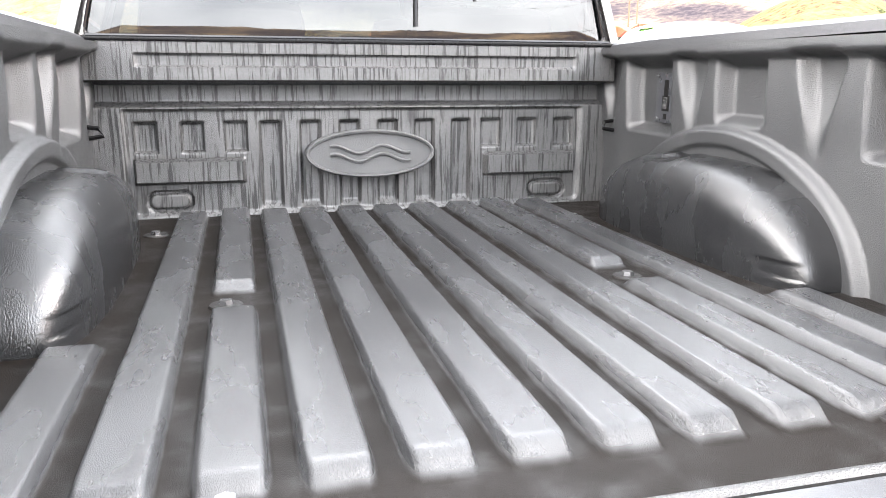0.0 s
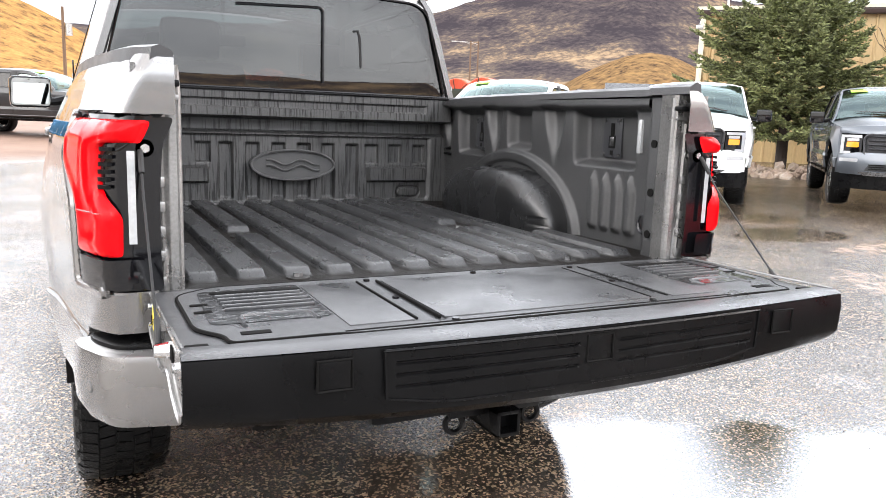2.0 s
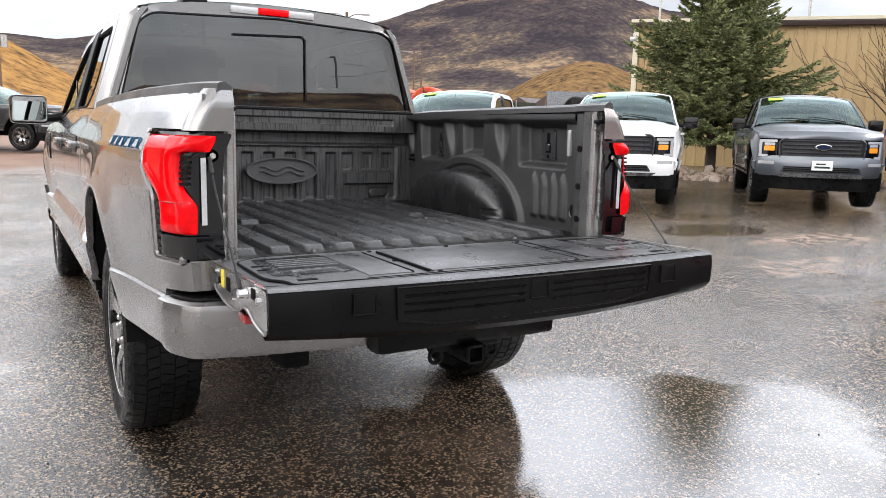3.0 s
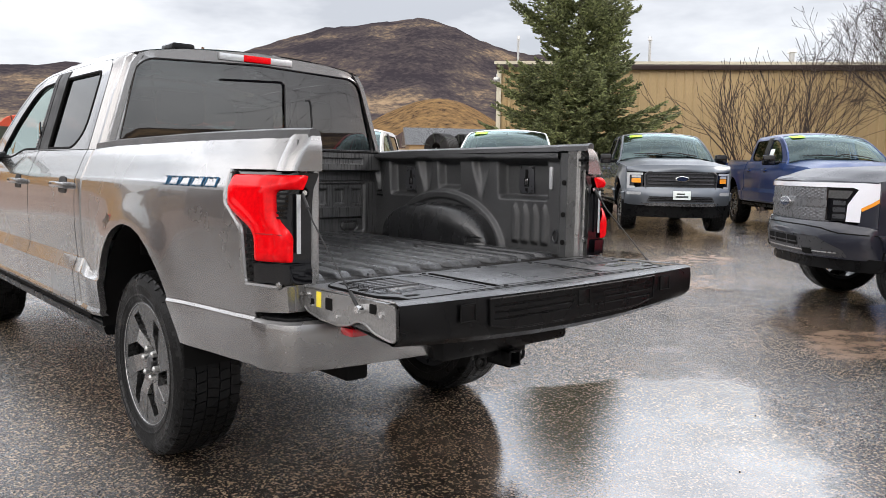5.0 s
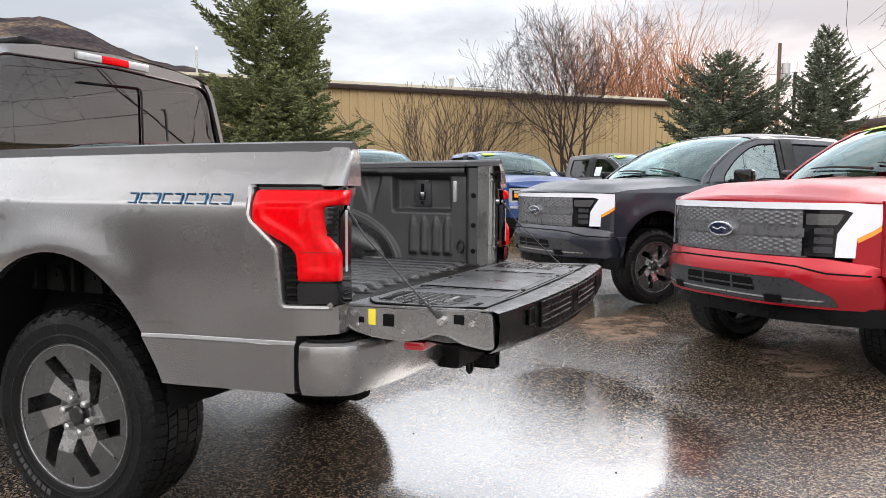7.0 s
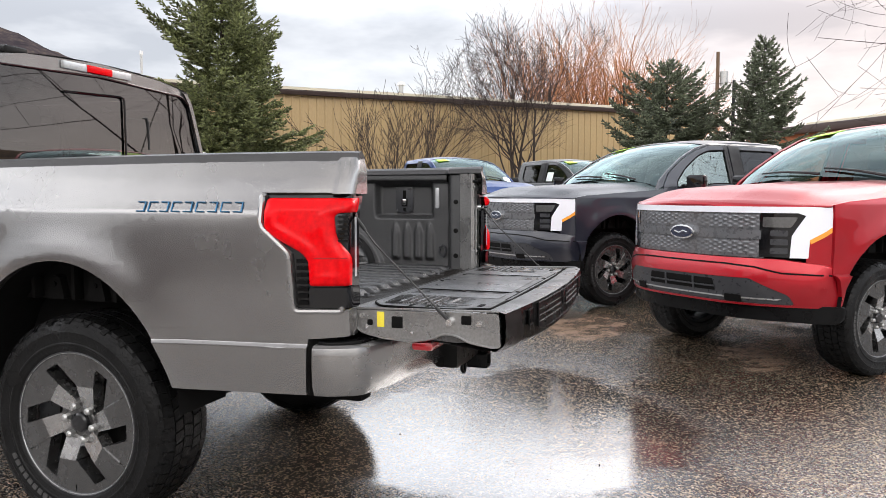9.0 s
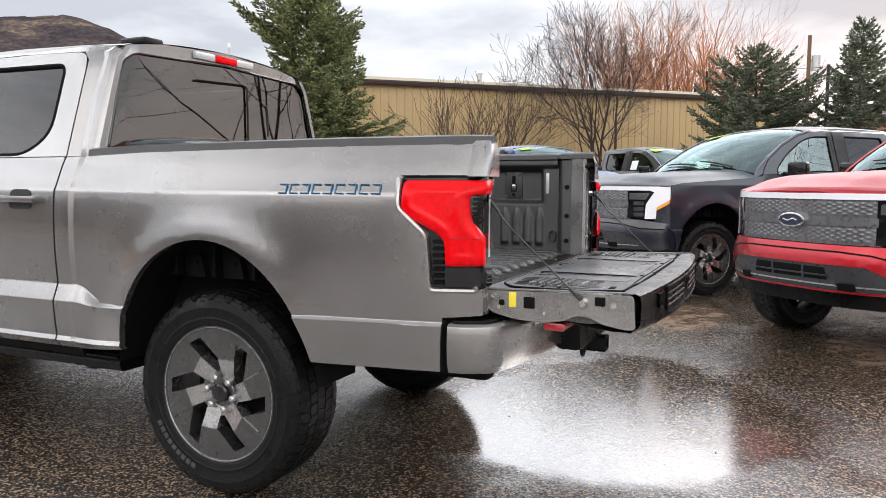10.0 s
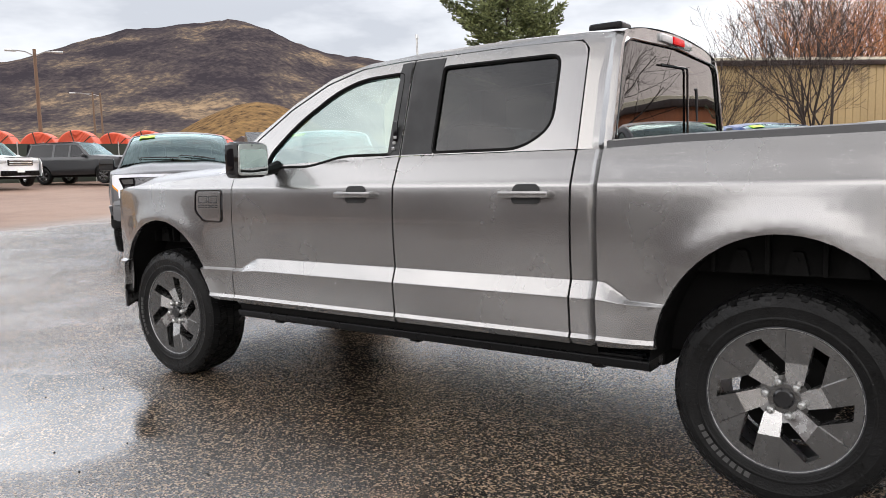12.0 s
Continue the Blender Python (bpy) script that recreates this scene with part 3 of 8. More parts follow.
REAR_WIN = rounded([(1.60, 1.375), (1.60, 1.79), (0.965, 1.785), (0.965, 1.465), (1.11, 1.375)], [0.03, 0.03, 0.05, 0.08, 0.08])


def door_parts(truck, mat):
    """Four doors, each with its skin, window frame, pane and handle."""
    for which, y0, y1 in (("front", 1.795, 3.0), ("rear", 0.838, 1.785)):
        low = [(y0, 0.54), (y1, 0.54), (y1, 1.26), (y1 - 0.02, 1.325)]
        if which == "front":
            low += [(2.78, 1.325), (y0, 1.362)]
        else:
            low = [(y0, 0.54), (y1, 0.54), (y1, 1.362), (y0, 1.362)]
        skins = both("front_door" if which == "front" else "rear_door", lambda: sheet(rounded(low, 0.012, 2), sidefn, step=0.075, lines_u=[2.76 + 0.02 * k for k in range(12)] if which == "front" else (), lines_v=ZL, lip=(0.025, 0, 0)), mat, truck)
        win = FRONT_WIN if which == "front" else REAR_WIN
        if which == "front":
            ring = [(y0, 1.366), (2.30, 1.355), (2.98, 1.33), (2.86, 1.485), (2.62, 1.645), (2.37, 1.765), (2.13, 1.83), (1.95, 1.842), (y0, 1.846)]
        else:
            ring = rounded([(y0, 1.366), (y1, 1.366), (y1, 1.846), (1.2, 1.85), (y0, 1.838)], [0, 0, 0.01, 0.02, 0.07])
        if which == "front":
            win2 = [(a, max(b, 1.372 - 0.045 * smooth(2.15, 2.45, a))) for a, b in win]
        else:
            win2 = win
        for s, skin in zip((-1, 1), skins):
            def flip(bm):
                return mirror(bm) if s > 0 else bm
            part("window_frame", flip(sheet(ring, cabfn, holes=(win2,), step=0.09, lip=(0.03, 0, 0))), mat, skin)
            part("window_pane", flip(sheet(win2, lambda y, z: (-cabside(y, z) + 0.012, y, z), step=0.2)), M_GLASS_SIDE if which == "front" else M_GLASS_DARK, skin, "tinted glass pane")
            if which == "front":
                trim = rounded([(2.70, 1.435), (2.62, 1.435), (2.27, 1.372), (2.40, 1.302), (2.765, 1.306)], [0.02, 0.03, 0.01, 0.01, 0.01])
                part("door_trim", flip(sheet(trim, lambda y, z: (-cabside(y, z) + 0.030, y, z), step=0.2, lip=(0.02, 0, 0))), M_TRIM, skin, "black mirror triangle behind the glass")
            # rubber round the pane and the belt strip
            bm = bmesh.new()
            loop = [Vector((-cabside(a, b) + 0.004, a, b)) for a, b in win2]
            tube(bm, loop + [loop[0]], 0.009, 6)
            part("window_seal", flip(bm), M_UNDER, skin, "black rubber window seal")
            # the dark pillar cover between the doors
            bm = sheet([(y0 + 0.004, 1.372), (y0 + 0.075, 1.372), (y0 + 0.07, 1.835), (y0 + 0.004, 1.838)] if which == "front" else [(y1 - 0.19, 1.372), (y1 - 0.004, 1.372), (y1 - 0.004, 1.838), (y1 - 0.185, 1.838)], lambda y, z: (-cabside(y, z) - 0.004, y, z), step=0.1, lines_v=(1.80,), lip=(0.01, 0, 0))
            part("pillar_cover", flip(bm), M_TRIM, skin, "gloss black pillar cover")
            # handle with its recess
            hy = y0 + 0.11 if which == "front" else y0 + 0.08
            bm = bmesh.new()
            box(bm, (-side(hy + 0.12, 1.18) - 0.030, hy + 0.125, 1.178), (0.022, 0.25, 0.030), 0.010)
            box(bm, (-side(hy + 0.02, 1.18) - 0.012, hy + 0.022, 1.178), (0.035, 0.035, 0.034), 0.008)
            box(bm, (-side(hy + 0.23, 1.18) - 0.012, hy + 0.228, 1.178), (0.035, 0.03, 0.034), 0.008)
            part("door_handle", flip(bm), mat, skin, "body-coloured pull handle")
            bm = sheet(rounded([(hy + 0.05, 1.135), (hy + 0.20, 1.135), (hy + 0.19, 1.222), (hy + 0.06, 1.222)], 0.03), lambda y, z: (-side(y, z) - 0.003, y, z), step=0.05)
            part("handle_recess", flip(bm), M_TRIM, skin, "dark recess behind the handle")


def shield(u, v):
    """Surface of the windscreen, from the roof (v 0) to the cowl (v 1)."""
    y = 2.15 + (3.06 - 2.15) * v
    q = 2 * u - 1
    ze = roof_edge(y) - 0.012
    return ((cabside(y, ze) - 0.018) * q, y + 0.05 * (1 - q * q), ze + (0.055 + 0.03 * v) * (1 - q * q) ** 0.8)


def on_shield(u, v, off=0.0):
    p = Vector(shield(u, v))
    n = (Vector(shield(u, v + 0.02)) - p).cross(Vector(shield(u + 0.02, v)) - p).normalized()
    if n.z < 0:
        n = -n
    return p + n * off


def hood(u, v):
    ye = 2.995 + (4.23 - 2.995) * v
    q = 2 * u - 1
    ze = fender_top(ye)
    half = side(ye, ze) - 0.010
    rise = 0.080 * (1 - abs(q) ** 2.4) + 0.020 * smooth(0.84, 0.70, abs(q)) - 0.014 * (1 - smooth(0.26, 0.40, abs(q)))
    rise *= 1 - 0.62 * smooth(0.80, 1.0, v)
    return (half * q, ye + 0.38 * (1 - q * q) * v, ze + rise - 0.004)


def cab(truck, mat):
    """Roof, pillars, hood, screens and the cab's back."""
    def roof_fn(u, v):
        y = 0.71 + (2.16 - 0.71) * v
        half = cabside(max(y, 0.86), roof_edge(y)) - 0.03
        x = half * (2 * u - 1)
        return (x, y, roof_edge(y) + 0.068 * (1 - (2 * u - 1) ** 2) ** 0.75 * (1 - 0.25 * smooth(1.6, 2.16, y)))
    bm = bmesh.new()
    grid(bm, roof_fn, 24, 24)
    part("roof", bm, mat, truck, angle=40)
    # roof rails and rear pillars
    rail = [(0.70, 1.365), (0.832, 1.365), (0.832, 1.80), (0.87, 1.842), (1.3, 1.854), (1.9, 1.850), (2.14, 1.836), (2.38, 1.771), (2.63, 1.651), (2.87, 1.49), (2.99, 1.335), (3.10, 1.30), (3.02, 1.40), (2.85, 1.53), (2.60, 1.685), (2.35, 1.80), (2.1, 1.862), (1.75, 1.883), (1.3, 1.887), (0.9, 1.878), (0.71, 1.868)]
    both("roof_rail", lambda: sheet(rail, cabfn, step=0.06, lip=(0.03, 0, 0)), mat, truck, angle=40)
    # lower rear corner of the cab
    both("cab_corner", lambda: sheet([(0.722, 0.54), (0.828, 0.54), (0.828, 1.362), (0.722, 1.362)], lambda y, z: (-side(y, z) + 0.03 * smooth(0.76, 0.72, y) ** 2, y, z), step=0.05, lines_v=ZL, lip=(0.04, 0, 0)), mat, truck)
    # back of the cab with the opening of the rear window
    def back_fn(x, z):
        y = 0.715 + 0.004 * smooth(1.36, 1.9, z)
        lim = cabside(0.71, z)
        if abs(x) > lim - 0.06:
            y += 0.05 * ((abs(x) - lim + 0.06) / 0.06) ** 2 * 0.4
        return (x, y - 0.006, z)
    out = [(-0.885, 0.9), (0.885, 0.9), (0.885, 1.38), (0.80, 1.66), (0.735, 1.84), (0.69, 1.875), (0.45, 1.912), (0.0, 1.936), (-0.45, 1.912), (-0.69, 1.875), (-0.735, 1.84), (-0.80, 1.66), (-0.885, 1.38)]
    hole = rounded([(-0.80, 1.40), (0.80, 1.40), (0.70, 1.80), (0.63, 1.845), (0.0, 1.868), (-0.63, 1.845), (-0.70, 1.80)], [0.02, 0.02, 0.05, 0.05, 0.0, 0.05, 0.05])
    part("cab_back", sheet(out, back_fn, holes=(hole,), step=0.08, lip=(0, 0.03, 0)), mat, truck)
    rw = part("rear_window", sheet(hole, lambda x, z: (x, back_fn(x, z)[1] + 0.006, z), step=0.2), M_GLASS_REAR, truck, "dark privacy glass rear window")
    bm = bmesh.new()
    loop = [Vector((x, back_fn(x, z)[1] - 0.004, z)) for x, z in hole]
    tube(bm, loop + [loop[0]], 0.005, 6)
    part("window_seal", bm, M_GLOSS, rw)
    bm = bmesh.new()
    frame_pts = rounded([(-0.24, 1.768), (-0.20, 1.77), (0.16, 1.785), (0.16, 1.44)], [0, 0, 0.03, 0])
    tube(bm, [(x, back_fn(x, z)[1] - 0.004, z) for x, z in frame_pts], 0.006, 6)
    part("sliding_pane_frame", bm, M_GLOSS, rw, "black frame of the sliding pane")
    bm = bmesh.new()
    tube(bm, [(0.31, 0.722, 1.69), (0.335, 0.716, 1.692), (0.345, 0.716, 1.66), (0.352, 0.718, 1.52)], 0.007, 6)
    part("pane_latch", bm, M_TRIM, rw, "black latch of the sliding pane")
    # windscreen
    bm = bmesh.new()
    grid(bm, shield, 14, 10)
    outward(bm)
    ws = part("windscreen", bm, M_GLASS_SHIELD, truck, "slightly green windscreen glass", angle=60)
    for u0, u1 in ((0.18, 0.50), (0.50, 0.86)):
        bm = bmesh.new()
        tube(bm, [on_shield(u0 + (u1 - u0) * k / 6, 0.985 - 0.055 * k / 6, 0.020 - 0.006 * k / 6) for k in range(7)], [0.013, 0.012, 0.011, 0.010, 0.009, 0.008, 0.006], 6)
        part("wiper", bm, M_TRIM, ws, "black wiper arm")
    # hood with a raised middle
    bm = bmesh.new()
    grid(bm, hood, 36, 20)
    part("hood", bm, mat, truck, angle=50)
    bm = bmesh.new()
    grid(bm, lambda u, v: (0.93 * (2 * u - 1), 2.97 + 0.10 * v, 1.290 - 0.02 * v + 0.05 * (1 - (2 * u - 1) ** 2)), 10, 2)
    part("cowl", bm, M_PLASTIC, truck, "black plastic cowl under the windscreen")
    # fenders
    fen = [(3.006, 0.55), (3.006, 1.255), (2.99, 1.31), (3.10, 1.295), (3.35, 1.280), (3.6, 1.265), (3.85, 1.249), (4.1, 1.232), (4.23, 1.210), (4.23, 0.74), (4.205, 0.70)] + arch_line(1, 0.57)[0:] + [(3.19, 0.55)]
    both("front_fender", lambda: sheet(fen, sidefn, step=0.06, lines_v=ZL, lip=(0.03, 0, 0)), mat, truck)
    # inside: floor, dash, wheel, seats
    bm = bmesh.new()
    box(bm, (0, 1.9, 0.66), (1.72, 2.3, 0.10), 0.02)
    part("cabin_floor", bm, M_TRIM, truck)
    bm = bmesh.new()
    prism(bm, rounded([(2.45, 0.9), (2.95, 0.9), (2.98, 1.26), (2.62, 1.285), (2.45, 1.18)], 0.06), 0, -0.82, 0.82)
    part("dashboard", bm, M_TRIM, truck)
    for sx in (-0.42, 0.42):
        for y, rows in ((1.72, 1), (0.98, 0)):
            bm = bmesh.new()
            box(bm, (sx, y + 0.25, 0.92), (0.52, 0.52, 0.16), 0.06)
            box(bm, (sx, y - 0.06, 1.22), (0.50, 0.14, 0.60), 0.06, Matrix.Rotation(radians(12), 4, "X"))
            box(bm, (sx, y - 0.14, 1.61), (0.26, 0.10, 0.18), 0.04)
            rod(bm, (sx - 0.06, y - 0.12, 1.44), (sx - 0.06, y - 0.14, 1.56), 0.008)
            rod(bm, (sx + 0.06, y - 0.12, 1.44), (sx + 0.06, y - 0.14, 1.56), 0.008)
            part("seat", bm, M_SEAT, truck, "dark grey upholstered seat")
    bm = bmesh.new()
    ring = [(-0.42 + 0.185 * math.cos(a), 2.38 + 0.06 * math.sin(a), 1.24 + 0.175 * math.sin(a)) for a in np.linspace(0, math.tau, 25)]
    tube(bm, ring, 0.016, 8)
    tube(bm, [(-0.60, 2.38, 1.24), (-0.42, 2.42, 1.22), (-0.24, 2.38, 1.24)], 0.02, 6)
    rod(bm, (-0.42, 2.41, 1.22), (-0.42, 2.62, 1.10), 0.03)
    part("steering_wheel", bm, M_TRIM, truck)
    bm = bmesh.new()
    box(bm, (0, 2.30, 1.745), (0.26, 0.03, 0.075), 0.02)
    rod(bm, (0, 2.31, 1.76), (0, 2.36, 1.84), 0.012)
    part("rear_view_mirror", bm, M_TRIM, truck)


def wheel_mesh_set():
    """Meshes of one road wheel, centred, its face towards -x."""
    R, W = 0.412, 0.275
    bm = bmesh.new()
    prof = [(0.270, -0.126), (0.284, -0.135), (0.300, -0.1395), (0.304, -0.1425), (0.309, -0.1425), (0.313, -0.1405), (0.345, -0.143), (0.352, -0.1455), (0.357, -0.1435), (0.372, -0.140), (0.390, -0.130), (0.399, -0.116)]
    lathe(bm, prof + [(R - 0.008, -0.10), (R - 0.007, 0.0), (R - 0.008, 0.10)] + [(r, -h) for r, h in prof[::-1]], 120)
    tyre = bm
    bm = bmesh.new()
    # tread blocks: five staggered rows, the outer ones running over the shoulder
    def block_at(a0, a1, x0, x1, skew, r0, r1, drop0=0.0, drop1=0.0):
        vs = []
        for r in (r0, r1):
            for x, dr in ((x0, drop0), (x1, drop1)):
                for a in (a0, a1):
                    aa = a + skew * (x - (x0 + x1) / 2) / 0.05
                    q = r - dr
                    vs.append(bm.verts.new((x, q * math.cos(aa), q * math.sin(aa))))
        for f in ((4, 5, 7, 6), (0, 4, 6, 2), (1, 3, 7, 5), (0, 1, 5, 4), (2, 6, 7, 3)):
            bm.faces.new([vs[i] for i in f])
    n_b = 58
    for row, (x0, x1, skew, ph) in enumerate(((-0.122, -0.078, 0.020, 0.0), (-0.072, -0.030, -0.025, 0.5), (-0.024, 0.024, 0.022, 0.2), (0.030, 0.072, -0.025, 0.6), (0.078, 0.122, 0.020, 0.3))):
        for k in range(n_b):
            a = (k + ph) * math.tau / n_b
            w = math.tau / n_b * (0.45 if k % 2 else 0.42)
            out_l, out_r = (0.010 if row == 0 else 0), (0.010 if row == 4 else 0)
            block_at(a - w, a + w, x0, x1, skew, R - 0.014, R, out_l, out_r)
    # lugs down the shoulder of the outer sidewall
    for k in range(n_b):
        a = k * math.tau / n_b
        deep = 0.374 if k % 2 else 0.384
        w = math.tau / n_b * 0.34
        for s_ in (-1, 1):
            q = [bm.verts.new((x * s_, r * math.cos(a + d), r * math.sin(a + d))) for x, r, d in ((-0.121, R - 0.011, -w), (-0.121, R - 0.011, w), (-0.1400, deep, w * 0.7), (-0.1400, deep, -w * 0.7), (-0.110, R - 0.012, -w), (-0.110, R - 0.012, w), (-0.136, deep - 0.004, w * 0.7), (-0.136, deep - 0.004, -w * 0.7))]
            for f in ((0, 1, 2, 3), (1, 5, 6, 2), (0, 3, 7, 4), (3, 2, 6, 7)):
                bm.faces.new([q[i] for i in f])
    bmesh.ops.recalc_face_normals(bm, faces=bm.faces[:])
    tread = bm
    # raised letters on the sidewall as plain bars
    bars = bmesh.new()
    for i in range(9):
        a = radians(200 + i * 5.2)
        m = Matrix.Rotation(a, 4, "X") @ Matrix.Translation((-0.1435, 0, 0.325))
        box(bars, (0, 0, 0), (0.004, 0.021, 0.020), 0.0, m)
    # barrel and lip of the rim
    rim = bmesh.new()
    lathe(rim, [(0.272, -0.118), (0.280, -0.127), (0.274, -0.132), (0.266, -0.126), (0.258, -0.10), (0.235, 0.02), (0.242, 0.11), (0.275, 0.126)], 72)
    blades, facets = [], []
    def polar(r, deg, h):
        return Vector((h, r * math.sin(radians(deg)), r * math.cos(radians(deg))))
    # six blades between slanted slots; a flank drops from each blade's ridge to the hub
    RR = 0.267
    def build(polys, walls, V):
        b_ = bmesh.new()
        vs = {}
        def at(k):
            if k not in vs:
                r, d, h = V[k.rstrip("'")]
                vs[k] = b_.verts.new(polar(r * RR, d, h + (0.055 if k.endswith("'") else 0)))
            return vs[k]
        for p in polys:
            b_.faces.new([at(k) for k in p])
        for p, q in walls:
            b_.faces.new([at(k) for k in (p, q, q + "'", p + "'")])
        bmesh.ops.recalc_face_normals(b_, faces=b_.faces[:])
        return b_
    for i in range(6):
        a0 = i * 60
        V = {k: (r, a0 + d, h) for k, (r, d, h) in dict(
            P5=(0.62, -30, -0.125), P4=(0.89, -24, -0.128), M=(0.89, -12, -0.129), N=(0.89, -1.2, -0.129), P2=(0.54, -2, -0.125),
            N2=(0.89, -0.2, -0.126), P2b=(0.55, -0.4, -0.122), O=(0.89, 10, -0.126), P3=(0.89, 21, -0.126),
            R0=(1.0, -24, -0.126), R1=(1.0, -12, -0.126), R2=(1.0, -0.7, -0.126), R3=(1.0, 10, -0.126), R4=(1.0, 21, -0.126), R5=(1.0, 36, -0.126),
            P4n=(0.89, 36, -0.128), Q1=(0.35, -1, -0.106), Q2=(0.34, -47, -0.106), Q2n=(0.34, 13, -0.106),
            H1=(0.215, -6, -0.092), H0=(0.215, -42, -0.092), H2=(0.215, 18, -0.092)).items()}
        fb = build((("P5", "P4", "M", "N", "P2"), ("P2b", "N2", "O", "P3"), ("P4", "R0", "R1", "M"), ("M", "R1", "R2", "N"), ("N2", "R2", "R3", "O"), ("O", "R3", "R4", "P3"), ("P3", "R4", "R5", "P4n"), ("Q1", "Q2n", "H2", "H1"), ("P2", "N", "N2", "P2b")),
                   (("P5", "P4"), ("P3", "P4n"), ("P2b", "P3"), ("Q1", "Q2n")), V)
        blades.append(fb)
        facets.append(build((("P5", "P2", "Q1", "H1", "H0", "Q2"),), (("P5", "Q2"), ("Q1", "P2")), V))
    lip = bmesh.new()
    lathe(lip, [(0.2685, -0.1285), (0.2695, -0.1305), (0.2710, -0.1305), (0.2720, -0.1285)], 72)
    face = bmesh.new()
    lathe(face, [(0.0, -0.096), (0.056, -0.096), (0.064, -0.090), (0.064, -0.04)], 36)
    hub = bmesh.new()
    lathe(hub, [(0.0, -0.117), (0.030, -0.116), (0.037, -0.110), (0.038, -0.094)], 28)
    nuts = []
    for i in range(6):
        nb = bmesh.new()
        p = polar(0.065, i * 60 + 18, 0)
        rod(nb, (-0.090, p.y, p.z), (-0.118, p.y, p.z), 0.0150, 0.0135, 6)
        rod(nb, (-0.118, p.y, p.z), (-0.125, p.y, p.z), 0.0135, 0.007, 12)
        nuts.append(nb)
    disc = bmesh.new()
    lathe(disc, [(0.0, -0.03), (0.175, -0.03), (0.175, -0.005), (0.0, -0.005)], 36)
    cal = bmesh.new()
    box(cal, (-0.01, -0.15, 0.04), (0.07, 0.07, 0.17), 0.02)
    return tyre, tread, bars, rim, lip, face, blades, facets, hub, nuts, disc, cal


def wheels(truck, rim_label="dark grey six-blade alloy rim"):
    tyre, tread, bars, rim, lip, face, blades, facets, hub, nuts, disc, cal = wheel_mesh_set()
    w = part("wheel", rim, M_GRILLE_BLACK, truck, rim_label, angle=30)
    part("tyre", tyre, M_RUBBER, w, "black all-terrain tyre", angle=16)
    tagged(part("tread", tread, M_RUBBER, w, angle=16), "black all-terrain tread blocks", kind="stuff")
    part("sidewall_lettering", bars, M_RUBBER_WORN, w)
    part("rim_lip", lip, M_STEEL, w, "thin pale rim edge")
    part("hub_face", face, M_BLADE, w, angle=30)
    for fb in blades:
        part("rim_blade", fb, M_BLADE, w, angle=20)
    for fc in facets:
        part("blade_flank", fc, M_FLANK, w, "paler slanted flank", angle=10)
    part("hub_cap", hub, M_GLOSS, w)
    part("brake_disc", disc, M_UNDER, w)
    part("brake_caliper", cal, M_UNDER, w)
    for nb in nuts:
        part("lug_nut", nb, M_STEEL, w, "bright lug nut")
    w.matrix_basis = pose(-0.815, 0, 0.412, 1)
    for x, y, rz, rx in ((-0.815, WB, 0, 40), (0.815, 0, 180, 25), (0.815, WB, 180, 5)):
        again(w, pose(x, y, 0.412, 0, 0, rz) @ pose(0, 0, 0, rx))


